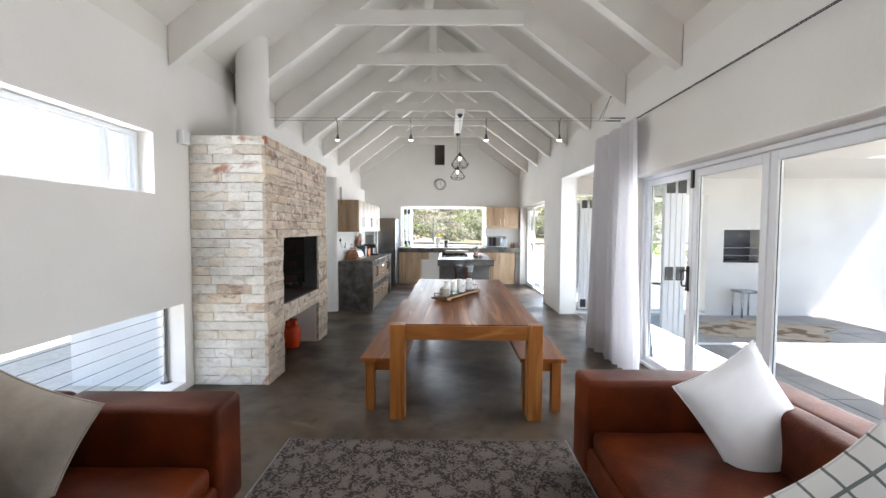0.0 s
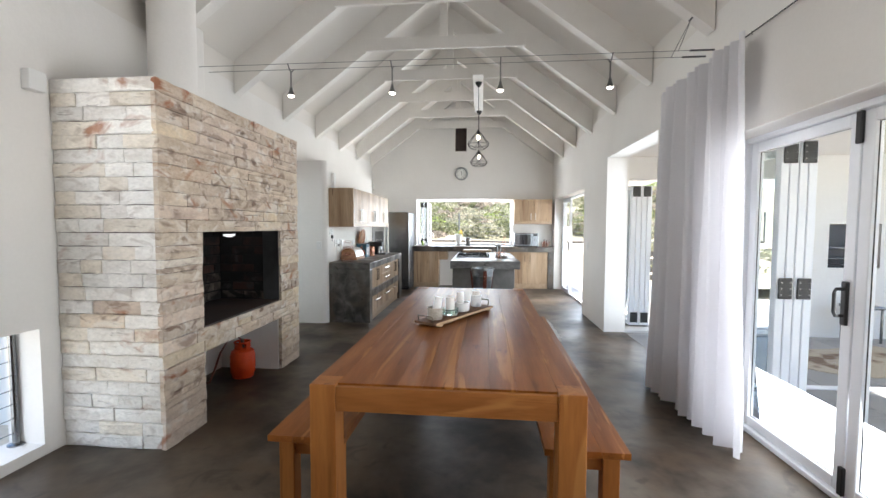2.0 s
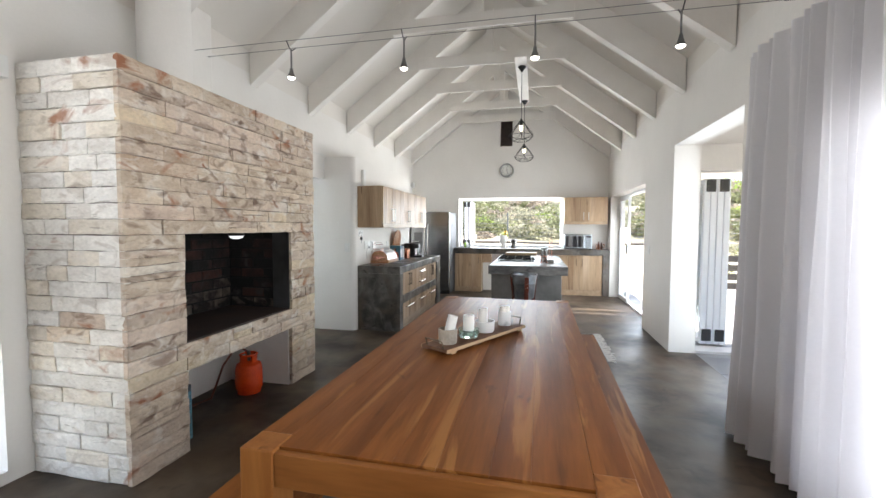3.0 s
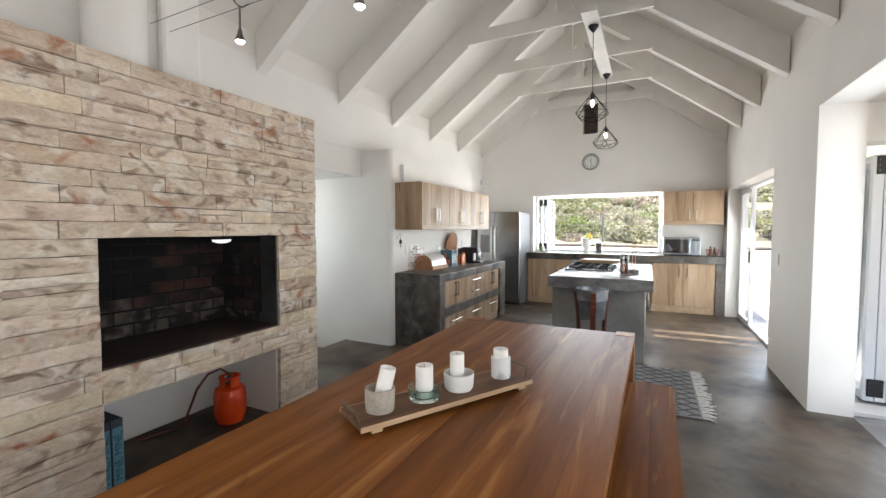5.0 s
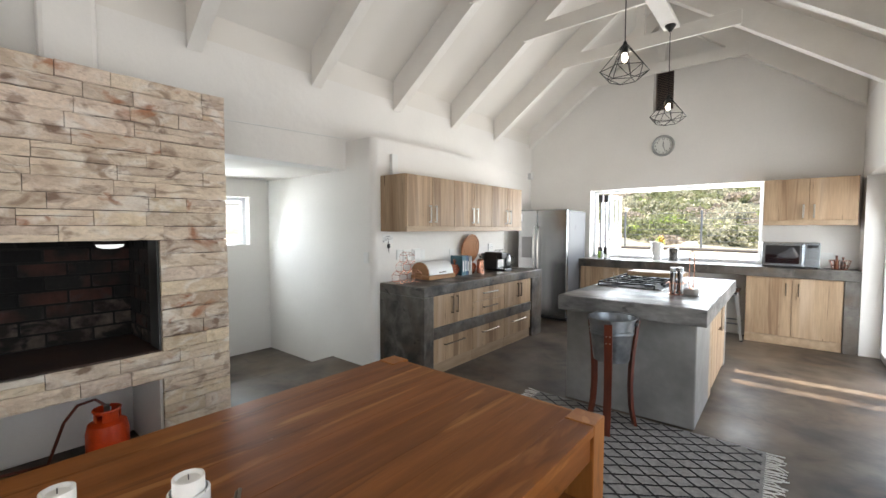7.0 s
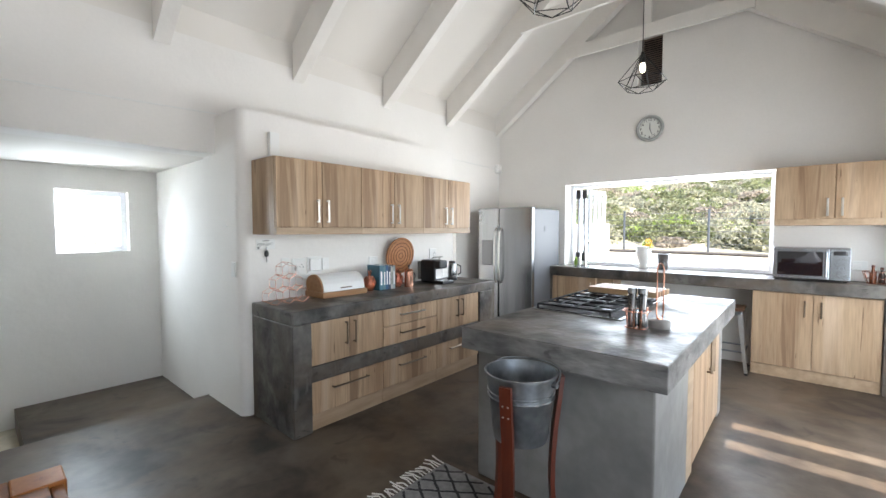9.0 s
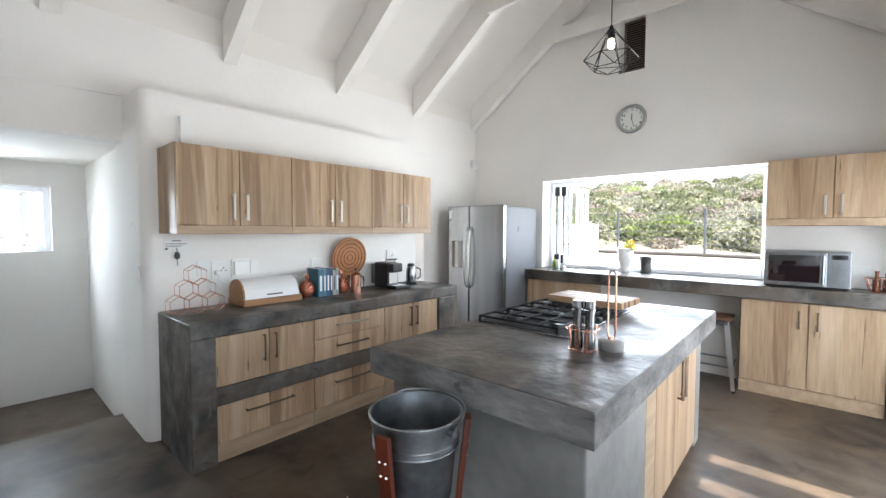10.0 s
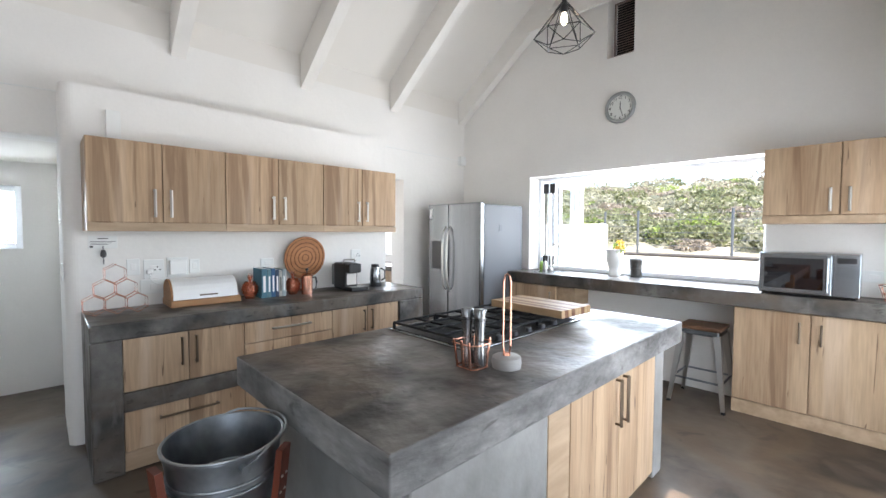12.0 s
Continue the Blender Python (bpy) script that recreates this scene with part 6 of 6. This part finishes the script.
part("collar_rim", tube([(GX + 0.068 * math.cos(a), GY + 0.068 * math.sin(a), 0.332) for a in np.linspace(0, math.tau, 25)[:-1]], 0.009, 8, closed=True), M_GAS, gas, smooth=True)
part("valve", rod((GX, GY, 0.27), (GX, GY, 0.36), 0.016, 12), M_BRONZE, gas)
part("hose", tube([(GX, GY, 0.35), (GX - 0.03, GY - 0.05, 0.40), (GX - 0.06, GY - 0.13, 0.38), (GX - 0.10, GY - 0.19, 0.28), (GX - 0.13, GY - 0.23, 0.14), (GX - 0.16, GY - 0.26, 0.03), (GX - 0.22, GY - 0.34, 0.012), (GX - 0.26, GY - 0.5, 0.012)], 0.009, 8), M_REDWOOD, gas, smooth=True)
M_BOX = [mat("blue_printed_card", (0.10, 0.27, 0.36), 0.6, colour2=(0.08, 0.22, 0.30), scale=8), mat("dark_card", (0.035, 0.05, 0.06), 0.6)]
M_INK = mat("dark_teal_ink", (0.015, 0.05, 0.08), 0.6)
for k, (y0, y1) in enumerate(((4.392, 4.447), (4.452, 4.512))):
    bx = thing("charcoal_bag", (-1.7, (y0 + y1) / 2, 0), "upright blue printed firelighter box in the niche", "box", "printed boxes")
    part("box_body", box(-1.90, -1.60, y0, y1, 0.0, 0.375, 0.003), M_BOX[1], bx)
    fr0 = part("printed_front", box(-1.60, -1.5985, y0 + 0.006, y1 - 0.001, 0.004, 0.33), M_BOX[0], bx)
    o = writing("MINE, MINE,", 0.052, M_INK, fr0, (-1.598, (y0 + y1) / 2 + 0.004, 0.165), 90, 90, "lettering", 0.0006)
    o.matrix_basis = Matrix.Translation(-BASE[fr0.name]) @ pose(-1.598, (y0 + y1) / 2 + 0.004, 0.165, 90, 0, 90) @ pose(0, 0, 0, 0, 0, 90)

# ---- kitchen rug ----
M_RUGW = mat("grey_white_cotton", (0.26, 0.25, 0.245), 0.95, colour2=(0.195, 0.19, 0.185), scale=30, bump=0.6, bump_scale=200, fine=0.1)
M_RUGB = mat("black_wool", (0.030, 0.028, 0.030), 0.95, bump=0.6, bump_scale=200, fine=0.2)
M_FRINGE = mat("white_cotton_fringe", (0.70, 0.68, 0.64), 0.95, fine=0.05)
RX0, RX1, RY0, RY1 = -0.16, 1.45, 6.86, 8.05
rug = thing("woven_rug", (0.65, 7.45, 0), "pale woven rug with a black diamond lattice and white fringe", "rug")
part("weave", box(RX0, RX1, RY0, RY1, 0.001, 0.010, 0.003, 1), M_RUGW, rug)
lat = bmesh.new()
px_, py_ = 0.165, 0.118
for s in (-1, 1):
    for k in range(-14, 28):
        # a line y - RY0 = s * (py/px) * (x - RX0) + k * 2 * py / 2
        c0 = k * py_ if s > 0 else k * py_
        pts = []
        for i in range(80):
            xa, xb = RX0 + 0.02 + (RX1 - RX0 - 0.04) * i / 80, RX0 + 0.02 + (RX1 - RX0 - 0.04) * (i + 1) / 80
            ya, yb = RY0 + c0 * 1.0 + s * (py_ / px_) * (xa - RX0), RY0 + c0 + s * (py_ / px_) * (xb - RX0)
            if min(ya, yb) < RY0 + 0.015 or max(ya, yb) > RY1 - 0.015:
                continue
            w = 0.0095
            jit = 0.003 * math.sin(i * 5.1 + k)
            q = [lat.verts.new((xx, yy + d + jit, 0.0125)) for xx, yy, d in ((xa, ya, -w), (xb, yb, -w), (xb, yb, w), (xa, ya, w))]
            lat.faces.new(q)
part("diamond_pattern", lat, M_RUGB, rug)
for xe, s in ((RX0, -1), (RX1, 1)):
    n = 46
    fr = bmesh.new()
    for k in range(n):
        y = RY0 + 0.01 + (RY1 - RY0 - 0.02) * k / (n - 1)
        l = rs.uniform(0.07, 0.12)
        tube([(xe - s * 0.005, y, 0.006), (xe + s * l * 0.5, y + rs.uniform(-0.012, 0.012), 0.010), (xe + s * l, y + rs.uniform(-0.03, 0.03), 0.005)], 0.0042, 5, fr)
    part("fringe", fr, M_FRINGE, rug)

# ---- living corner ----
M_RUG2 = bpy.data.materials.new("faded_ornate_rug")
M_RUG2.use_nodes = True
nt = M_RUG2.node_tree
b_ = nt.nodes["Principled BSDF"]
b_.inputs["Roughness"].default_value = 0.95
tc = nt.nodes.new("ShaderNodeTexCoord")
mpn = nt.nodes.new("ShaderNodeMapping")
ns = nt.nodes.new("ShaderNodeTexNoise")
ns.inputs["Scale"].default_value, ns.inputs["Detail"].default_value, ns.inputs["Distortion"].default_value = 21.0, 4.0, 3.0
nt.links.new(tc.outputs["Object"], ns.inputs["Vector"])
vr = nt.nodes.new("ShaderNodeTexVoronoi")
vr.feature = "DISTANCE_TO_EDGE"
vr.inputs["Scale"].default_value = 8.0
mxv = nt.nodes.new("ShaderNodeMixRGB")
mxv.inputs[0].default_value = 0.12
nt.links.new(tc.outputs["Object"], mxv.inputs[1])
nt.links.new(ns.outputs["Color"], mxv.inputs[2])
nt.links.new(mxv.outputs[0], vr.inputs["Vector"])
sm = nt.nodes.new("ShaderNodeMath")
sm.operation = "ADD"
mu = nt.nodes.new("ShaderNodeMath")
mu.operation = "MULTIPLY"
mu.inputs[1].default_value = 0.7
nt.links.new(vr.outputs["Distance"], mu.inputs[0])
nt.links.new(ns.outputs["Fac"], sm.inputs[0])
nt.links.new(mu.outputs[0], sm.inputs[1])
rp = nt.nodes.new("ShaderNodeValToRGB")
rp.color_ramp.elements[0].position, rp.color_ramp.elements[0].color = 0.535, rgb(0.018, 0.011, 0.0095)
rp.color_ramp.elements[1].position, rp.color_ramp.elements[1].color = 0.60, rgb(0.125, 0.098, 0.082)
nt.links.new(sm.outputs[0], rp.inputs[0])
nt.links.new(rp.outputs[0], b_.inputs["Base Color"])
lr = thing("area_rug", (0.07, 1.5, 0), "faded dark brown ornate area rug with a cream edge", "rug")
part("rug_field", box(-0.90, 1.035, -0.2, 2.955, 0.001, 0.012, 0.004, 1), M_RUG2, lr)
for x in (-0.902, 1.037):
    part("binding", tube([(x, -0.2, 0.008), (x, 1.4, 0.008), (x, 2.96, 0.008)], 0.0065, 6), M_RUGW, lr)

M_LEATHER = mat("cognac_leather", (0.115, 0.021, 0.0040), 0.40, colour2=(0.045, 0.0080, 0.0020), scale=3, detail=7, rough2=0.52, fine=0.08, fine_scale=40, bump=0.25, bump_scale=90)


M_LEATHER.node_tree.nodes["Principled BSDF"].inputs["Specular IOR Level"].default_value = 0.16


def soft_box(x0, x1, y0, y1, z0, z1, bevel, puff=0.0):
    bm = box(x0, x1, y0, y1, z0, z1, bevel, 4)
    bmesh.ops.subdivide_edges(bm, edges=[e for e in bm.edges if e.calc_length() > 0.3], cuts=7, use_grid_fill=True)
    cx, cy = (x0 + x1) / 2, (y0 + y1) / 2
    for v in bm.verts:
        n = noise.noise((v.co.x * 4, v.co.y * 4, v.co.z * 4))
        v.co.z += 0.006 * n + (puff * max(0, 1 - ((v.co.x - cx) / (x1 - x0) * 2) ** 2) * max(0, 1 - ((v.co.y - cy) / (y1 - y0) * 2) ** 2) if v.co.z > (z0 + z1) / 2 else 0)
        v.co.x += 0.004 * noise.noise((v.co.y * 5, v.co.z * 5, 2))
        v.co.y += 0.004 * noise.noise((v.co.x * 5, v.co.z * 5, 9))
    return bm


def sofa(s, front, back, y0, y1, arm):
    """A sofa along a side wall: s is the side (-1 or 1), front and back its distance from the room's middle line."""
    t = thing("leather_sofa", (s * (front + back) / 2, (y0 + y1) / 2, 0), "cognac brown leather sofa with broad square arms", "sofa", "leather sofas")
    def b(u0, u1, *rest):
        return (min(s * u0, s * u1), max(s * u0, s * u1), *rest)
    part("base", soft_box(*b(front + 0.015, back - 0.02, y0 + 0.01, y1 - 0.01, 0.06, 0.24), 0.03), M_LEATHER, t, smooth=True)
    part("arm", soft_box(*b(front, back - 0.24, y1 - arm, y1, 0.07, 0.625), 0.035), M_LEATHER, t, smooth=True)
    part("arm", soft_box(*b(front, back - 0.24, y0, y0 + arm, 0.07, 0.625), 0.035), M_LEATHER, t, smooth=True)
    part("backrest", soft_box(*b(back - 0.235, back, y0, y1, 0.07, 0.63), 0.05), M_LEATHER, t, smooth=True)
    ym = (y0 + y1) / 2
    for a, c in ((y0 + arm + 0.004, ym - 0.003), (ym + 0.003, y1 - arm - 0.004)):
        part("seat_cushion", soft_box(*b(front + 0.03, back - 0.24, a, c, 0.23, 0.35), 0.04, 0.02), M_LEATHER, t, smooth=True)
        part("back_cushion", soft_box(*b(back - 0.38, back - 0.225, a + 0.01, c - 0.01, 0.34, 0.645), 0.05), M_LEATHER, t, smooth=True)
    for u in (front + 0.1, back - 0.1):
        for y in (y0 + 0.1, y1 - 0.1):
            part("foot", rod((s * u, y, 0.0), (s * u, y, 0.08), 0.025, 10), M_BLACK, t)


sofa(-1, 0.895, 1.99, 0.05, 2.29, 0.24)
sofa(1, 0.995, 2.14, 0.35, 2.67, 0.24)


def cushion(name, label, m, matrix, w, h, thick=0.16):
    """A pillow: full in the middle, drawn out at its four corners."""
    c = thing(name, (0, 0, 0), label, "cushion", "scatter cushions")
    bm = bmesh.new()
    n = 18
    def vert(i, j, s):
        u, v = -1 + 2 * i / n, -1 + 2 * j / n
        pin = 1 - 0.09 * (1 - v * v) * abs(u) ** 3
        pin2 = 1 - 0.09 * (1 - u * u) * abs(v) ** 3
        f = max(0, (1 - u ** 4) * (1 - v ** 4)) ** 0.55
        f *= 1 + 0.06 * noise.noise((u * 2, v * 2, s))
        return bm.verts.new((u * w / 2 * pin, v * h / 2 * pin2, s * f * thick / 2))
    for s in (-1, 1):
        g = [[vert(i, j, s) for j in range(n + 1)] for i in range(n + 1)]
        for i in range(n):
            for j in range(n):
                bm.faces.new((g[i][j], g[i + 1][j], g[i + 1][j + 1], g[i][j + 1]))
    bmesh.ops.remove_doubles(bm, verts=bm.verts, dist=0.0006)
    part("cover", bm, m, c, smooth=True)
    edge = [(-1, -1), (1, -1), (1, 1), (-1, 1)]
    pts = []
    for (a, b), (d, e) in zip(edge, edge[1:] + edge[:1]):
        for k in range(10):
            u, v = a + (d - a) * k / 10, b + (e - b) * k / 10
            pts.append((u * w / 2 * (1 - 0.09 * (1 - v * v) * abs(u) ** 3), v * h / 2 * (1 - 0.09 * (1 - u * u) * abs(v) ** 3), 0))
    part("piping", tube(pts, 0.005, 6, closed=True), m, c, smooth=True)
    c.matrix_basis = matrix
    return c


M_LINEN = mat("beige_linen", (0.36, 0.31, 0.26), 0.95, colour2=(0.31, 0.265, 0.22), scale=14, bump=0.4, bump_scale=250, fine=0.05, fine_scale=120, sheen=0.2)
M_WCOT = mat("white_cotton", (0.72, 0.71, 0.72), 0.95, colour2=(0.66, 0.65, 0.67), scale=8, bump=0.3, bump_scale=220, sheen=0.2)
M_CHECK = bpy.data.materials.new("white_cotton_grey_check")
M_CHECK.use_nodes = True
nt = M_CHECK.node_tree
b_ = nt.nodes["Principled BSDF"]
b_.inputs["Roughness"].default_value = 0.95
tc = nt.nodes.new("ShaderNodeTexCoord")
sx = nt.nodes.new("ShaderNodeSeparateXYZ")
nt.links.new(tc.outputs["Object"], sx.inputs[0])
lines = []
for ax in ("X", "Y"):
    a = nt.nodes.new("ShaderNodeMath")
    a.operation = "PINGPONG"
    a.inputs[1].default_value = 0.045
    nt.links.new(sx.outputs[ax], a.inputs[0])
    l = nt.nodes.new("ShaderNodeMath")
    l.operation = "LESS_THAN"
    l.inputs[1].default_value = 0.0048
    nt.links.new(a.outputs[0], l.inputs[0])
    lines.append(l)
mxl = nt.nodes.new("ShaderNodeMath")
mxl.operation = "MAXIMUM"
nt.links.new(lines[0].outputs[0], mxl.inputs[0])
nt.links.new(lines[1].outputs[0], mxl.inputs[1])
mm = nt.nodes.new("ShaderNodeMix")
mm.data_type = "RGBA"
mm.inputs["A"].default_value, mm.inputs["B"].default_value = rgb(0.70, 0.69, 0.67), rgb(0.16, 0.18, 0.18)
nt.links.new(mxl.outputs[0], mm.inputs["Factor"])
nt.links.new(mm.outputs["Result"], b_.inputs["Base Color"])


def stand(centre, right, up):
    """The pose of a cushion from its centre, the way of its width and the way of its height."""
    r = Vector(right).normalized()
    n = r.cross(Vector(up)).normalized()
    u = n.cross(r)
    m = Matrix((r, u, n)).transposed().to_4x4()
    return Matrix.Translation(centre) @ m


cushion("cushion", "plain white cotton cushion propped on the leather sofa", M_WCOT, stand((1.67, 2.10, 0.575), (0.853, 0.0, 0.52), (-0.40, 0.14, 0.90)), 0.45, 0.60)
cushion("cushion", "beige linen cushion leaning on the leather sofa", M_LINEN, stand((-1.63, 1.80, 0.585), (0.93, 0.05, -0.37), (0.36, 0.2, 0.9)), 0.54, 0.52)
M_BLUEGREY = mat("blue_grey_linen", (0.105, 0.115, 0.135), 0.95, colour2=(0.085, 0.095, 0.11), scale=14, bump=0.4, bump_scale=250, fine=0.05)
cushion("cushion", "blue-grey linen cushion lying on the sofa seat", M_BLUEGREY, stand((-1.40, 1.36, 0.455), (0.97, -0.05, -0.16), (0.10, 0.95, 0.17)), 0.42, 0.42)
cushion("cushion", "white cushion with a grey window-pane check on the sofa", M_CHECK, stand((1.58, 1.38, 0.53), (0.76, -0.1, 0.65), (-0.62, 0.35, 0.70)), 0.50, 0.50)

# curtain and its wire rail
M_CURT = mat("white_sheer_curtain", (0.78, 0.77, 0.79), 0.9, fine=0.02, fine_scale=60, sheen=0.2)
ct = M_CURT.node_tree
ct.nodes["Principled BSDF"].inputs["Transmission Weight"].default_value = 0.0
tl_ = ct.nodes.new("ShaderNodeBsdfTranslucent")
tl_.inputs[0].default_value = rgb(0.80, 0.79, 0.82)
mxs = ct.nodes.new("ShaderNodeMixShader")
mxs.inputs[0].default_value = 0.38
ct.links.new(ct.nodes["Principled BSDF"].outputs[0], mxs.inputs[1])
ct.links.new(tl_.outputs[0], mxs.inputs[2])
ct.links.new(mxs.outputs[0], ct.nodes["Material Output"].inputs[0])
cur = thing("curtain", (2.05, 4.8, 0), "floor-length white curtain drawn aside in soft folds", "curtain")
bm = bmesh.new()
nu, nz = 200, 26
grid = []
for j in range(nz + 1):
    z = 0.015 + (2.60 - 0.015) * j / nz
    drop = 1 - z / 2.6
    row = []
    for i in range(nu + 1):
        u = i / nu
        y = 5.42 - (1.18 + 0.03 * drop * u) * u + 0.03 * math.sin(u * 21 + 1.3)
        amp = 0.035 + 0.030 * drop
        x = 2.075 + amp * math.sin(u * 74 + 1.6 * math.sin(u * 9)) + 0.018 * math.sin(u * 31 + drop * 2.0) + 0.02 * noise.noise((u * 9, drop * 2.2, 1)) - 0.03 * drop * (1 - u) + 0.05 * drop * u
        row.append(bm.verts.new((min(x, 2.17), y, z)))
    grid.append(row)
for j in range(nz):
    for i in range(nu):
        bm.faces.new((grid[j][i], grid[j][i + 1], grid[j + 1][i + 1], grid[j + 1][i]))
part("cloth", bm, M_CURT, cur, smooth=True)
for k in range(14):
    y = 5.40 - 1.14 * k / 13
    part("ring_hook", rod((2.10, y, 2.585), (2.10, y, 2.606), 0.003, 6), M_STEEL, cur)
cr = thing("curtain_wire", (2.05, 2.3, 2.6), "twin steel curtain wires along the wall", "curtain rail")
for dx, z in ((0.0, 2.605), (0.07, 2.655)):
    part("wire", rod((2.11 + dx, -1.0, z), (2.11 + dx, 5.46, z), 0.004, 6), M_FSIDE, cr)
for y in (5.48, 3.3, 1.2, -0.9):
    part("bracket", rod((2.2, y, 2.66), (2.10, y, 2.60), 0.006, 8), M_STEEL, cr)

# low-voltage spotlights on wires
sw_ = thing("spotlight_wires", (0, 4.9, 2.72), "pair of thin steel wires across the room for spotlights", "lighting wire")
for y in (4.84, 4.96):
    part("wire", rod((-1.80, y, 2.735), (2.19, y, 2.735), 0.0018, 6), M_FSIDE, sw_)
for y in (4.84, 4.96):
    part("turnbuckle", rod((2.02, y, 2.735), (2.19, y, 2.735), 0.007, 8), M_GREYDARK, sw_)
part("spreader", rod((2.05, 4.90, 2.99), (1.94, 4.84, 2.737), 0.003, 6), M_STEEL, sw_)
part("spreader", rod((2.05, 4.90, 2.99), (1.94, 4.96, 2.737), 0.003, 6), M_STEEL, sw_)
part("hook", rod((2.05, 4.87, 2.99), (2.05, 4.93, 2.99), 0.008, 8), M_GREYDARK, sw_)
M_SPOT = bpy.data.materials.new("frosted_lit_spot")
M_SPOT.use_nodes = True
M_SPOT.node_tree.nodes["Principled BSDF"].inputs["Emission Color"].default_value = rgb(1.0, 0.92, 0.80)
M_SPOT.node_tree.nodes["Principled BSDF"].inputs["Emission Strength"].default_value = 2.5
for x in (-1.052, -0.213, 0.644, 1.474):
    sp = thing("spotlight", (x, 4.9, 2.735), "small lit spotlight hanging from the wires", "spotlight", "wire spotlights")
    part("yoke", tube([(x, 4.84, 2.738), (x, 4.88, 2.70), (x, 4.92, 2.70), (x, 4.96, 2.738)], 0.004, 6), M_GREYDARK, sp)
    part("stem", rod((x, 4.90, 2.70), (x, 4.90, 2.565), 0.006, 8), M_STEEL, sp)
    part("body", lathe((x, 4.90, 2.515), [(0, 0.055), (0.010, 0.055), (0.014, 0.03), (0.030, -0.012), (0.027, -0.012), (0.012, 0.026), (0, 0.026)], 16), M_STEEL, sp)
    part("lamp_glass", lathe((x, 4.90, 2.514), [(0, 0.022), (0.010, 0.022), (0.024, 0.002), (0.026, -0.012), (0.016, -0.022), (0, -0.025)], 14), M_SPOT, sp, "glowing frosted lamp")

# cable along the wall
cb_ = thing("wall_cable", (-2.19, 6.7, 2.41), "thin white cable clipped along the wall", "cable")
part("lead", tube([(-2.194, 5.9, 2.37), (-2.194, 6.7, 2.40), (-2.194, 7.53, 2.43)], 0.005, 6), M_MATTWHITE, cb_)
part("lead", tube([(-2.194, 10.07, 2.46), (-2.194, 10.9, 2.445), (-2.194, 11.64, 2.435)], 0.004, 6), M_MATTWHITE, cb_)
for y0, z in ((3.87, 2.30), (11.68, 2.43)):
    jb = thing("junction_box", (-2.18, y0, z), "small white junction box on the wall", "junction box")
    part("box_cover", box(-2.2, -2.14, y0 - 0.05, y0 + 0.05, z - 0.06, z + 0.06, 0.006), M_MATTWHITE, jb)

# seen in the courtyard
M_HIDE = mat("cow_hide", (0.42, 0.36, 0.27), 0.9, colour2=(0.16, 0.10, 0.06), scale=3, spread=(0.5, 0.58))
hd = thing("cowhide_rug", (5.0, 6.4, -0.03), "brown and cream cowhide rug on the courtyard tiles", "rug")
bm = bmesh.new()
vs = [bm.verts.new((5.0 + (1.05 + 0.22 * math.sin(a * 4 + 0.6) + 0.08 * math.sin(a * 7)) * math.cos(a), 6.45 + (0.62 + 0.14 * math.cos(a * 5)) * math.sin(a), -0.022)) for a in np.linspace(0, math.tau, 61)[:-1]]
f = bm.faces.new(vs)
r_ = bmesh.ops.extrude_face_region(bm, geom=[f])
for g in r_["geom"]:
    if isinstance(g, bmesh.types.BMVert):
        g.co.z -= 0.0065
part("hide", bm, M_HIDE, hd)
gr = thing("built_in_grill", (5.5, 7.78, 0.9), "steel built-in grill in the courtyard wall", "grill")
part("back", box(5.21, 5.84, 7.88, 7.898, 0.905, 1.495), M_FSIDE, gr)
part("shelf", box(5.22, 5.83, 7.67, 7.87, 1.16, 1.18, 0.003), M_STEEL, gr)
part("grid", box(5.22, 5.83, 7.67, 7.87, 1.02, 1.035, 0.003), M_STEEL, gr)
part("base", box(5.21, 5.84, 7.66, 7.88, 0.902, 0.93, 0.003), M_BLACK, gr)
cd = thing("courtyard_stool", (5.45, 7.3, -0.03), "grey side stool against the courtyard wall", "stool")
part("seat", box(5.28, 5.62, 7.25, 7.55, 0.40, 0.44, 0.01), M_STEEL, cd)
for x in (5.31, 5.59):
    for y in (7.28, 7.52):
        part("leg", rod((x, y, -0.03), (x, y, 0.41), 0.014, 8), M_STEEL, cd)
pb = thing("picnic_bench", (4.2, 10.9, -0.03), "dark weathered slatted bench outside", "bench")
for k in range(4):
    part("slat", box(3.4, 5.0, 10.9 + 0.0 * k, 10.93, 0.30 + 0.17 * k, 0.42 + 0.17 * k, 0.004), M_DARKWOOD, pb)
for x in (3.45, 4.9):
    part("leg", box(x, x + 0.07, 10.93, 11.0, -0.03, 0.95, 0.004), M_DARKWOOD, pb)
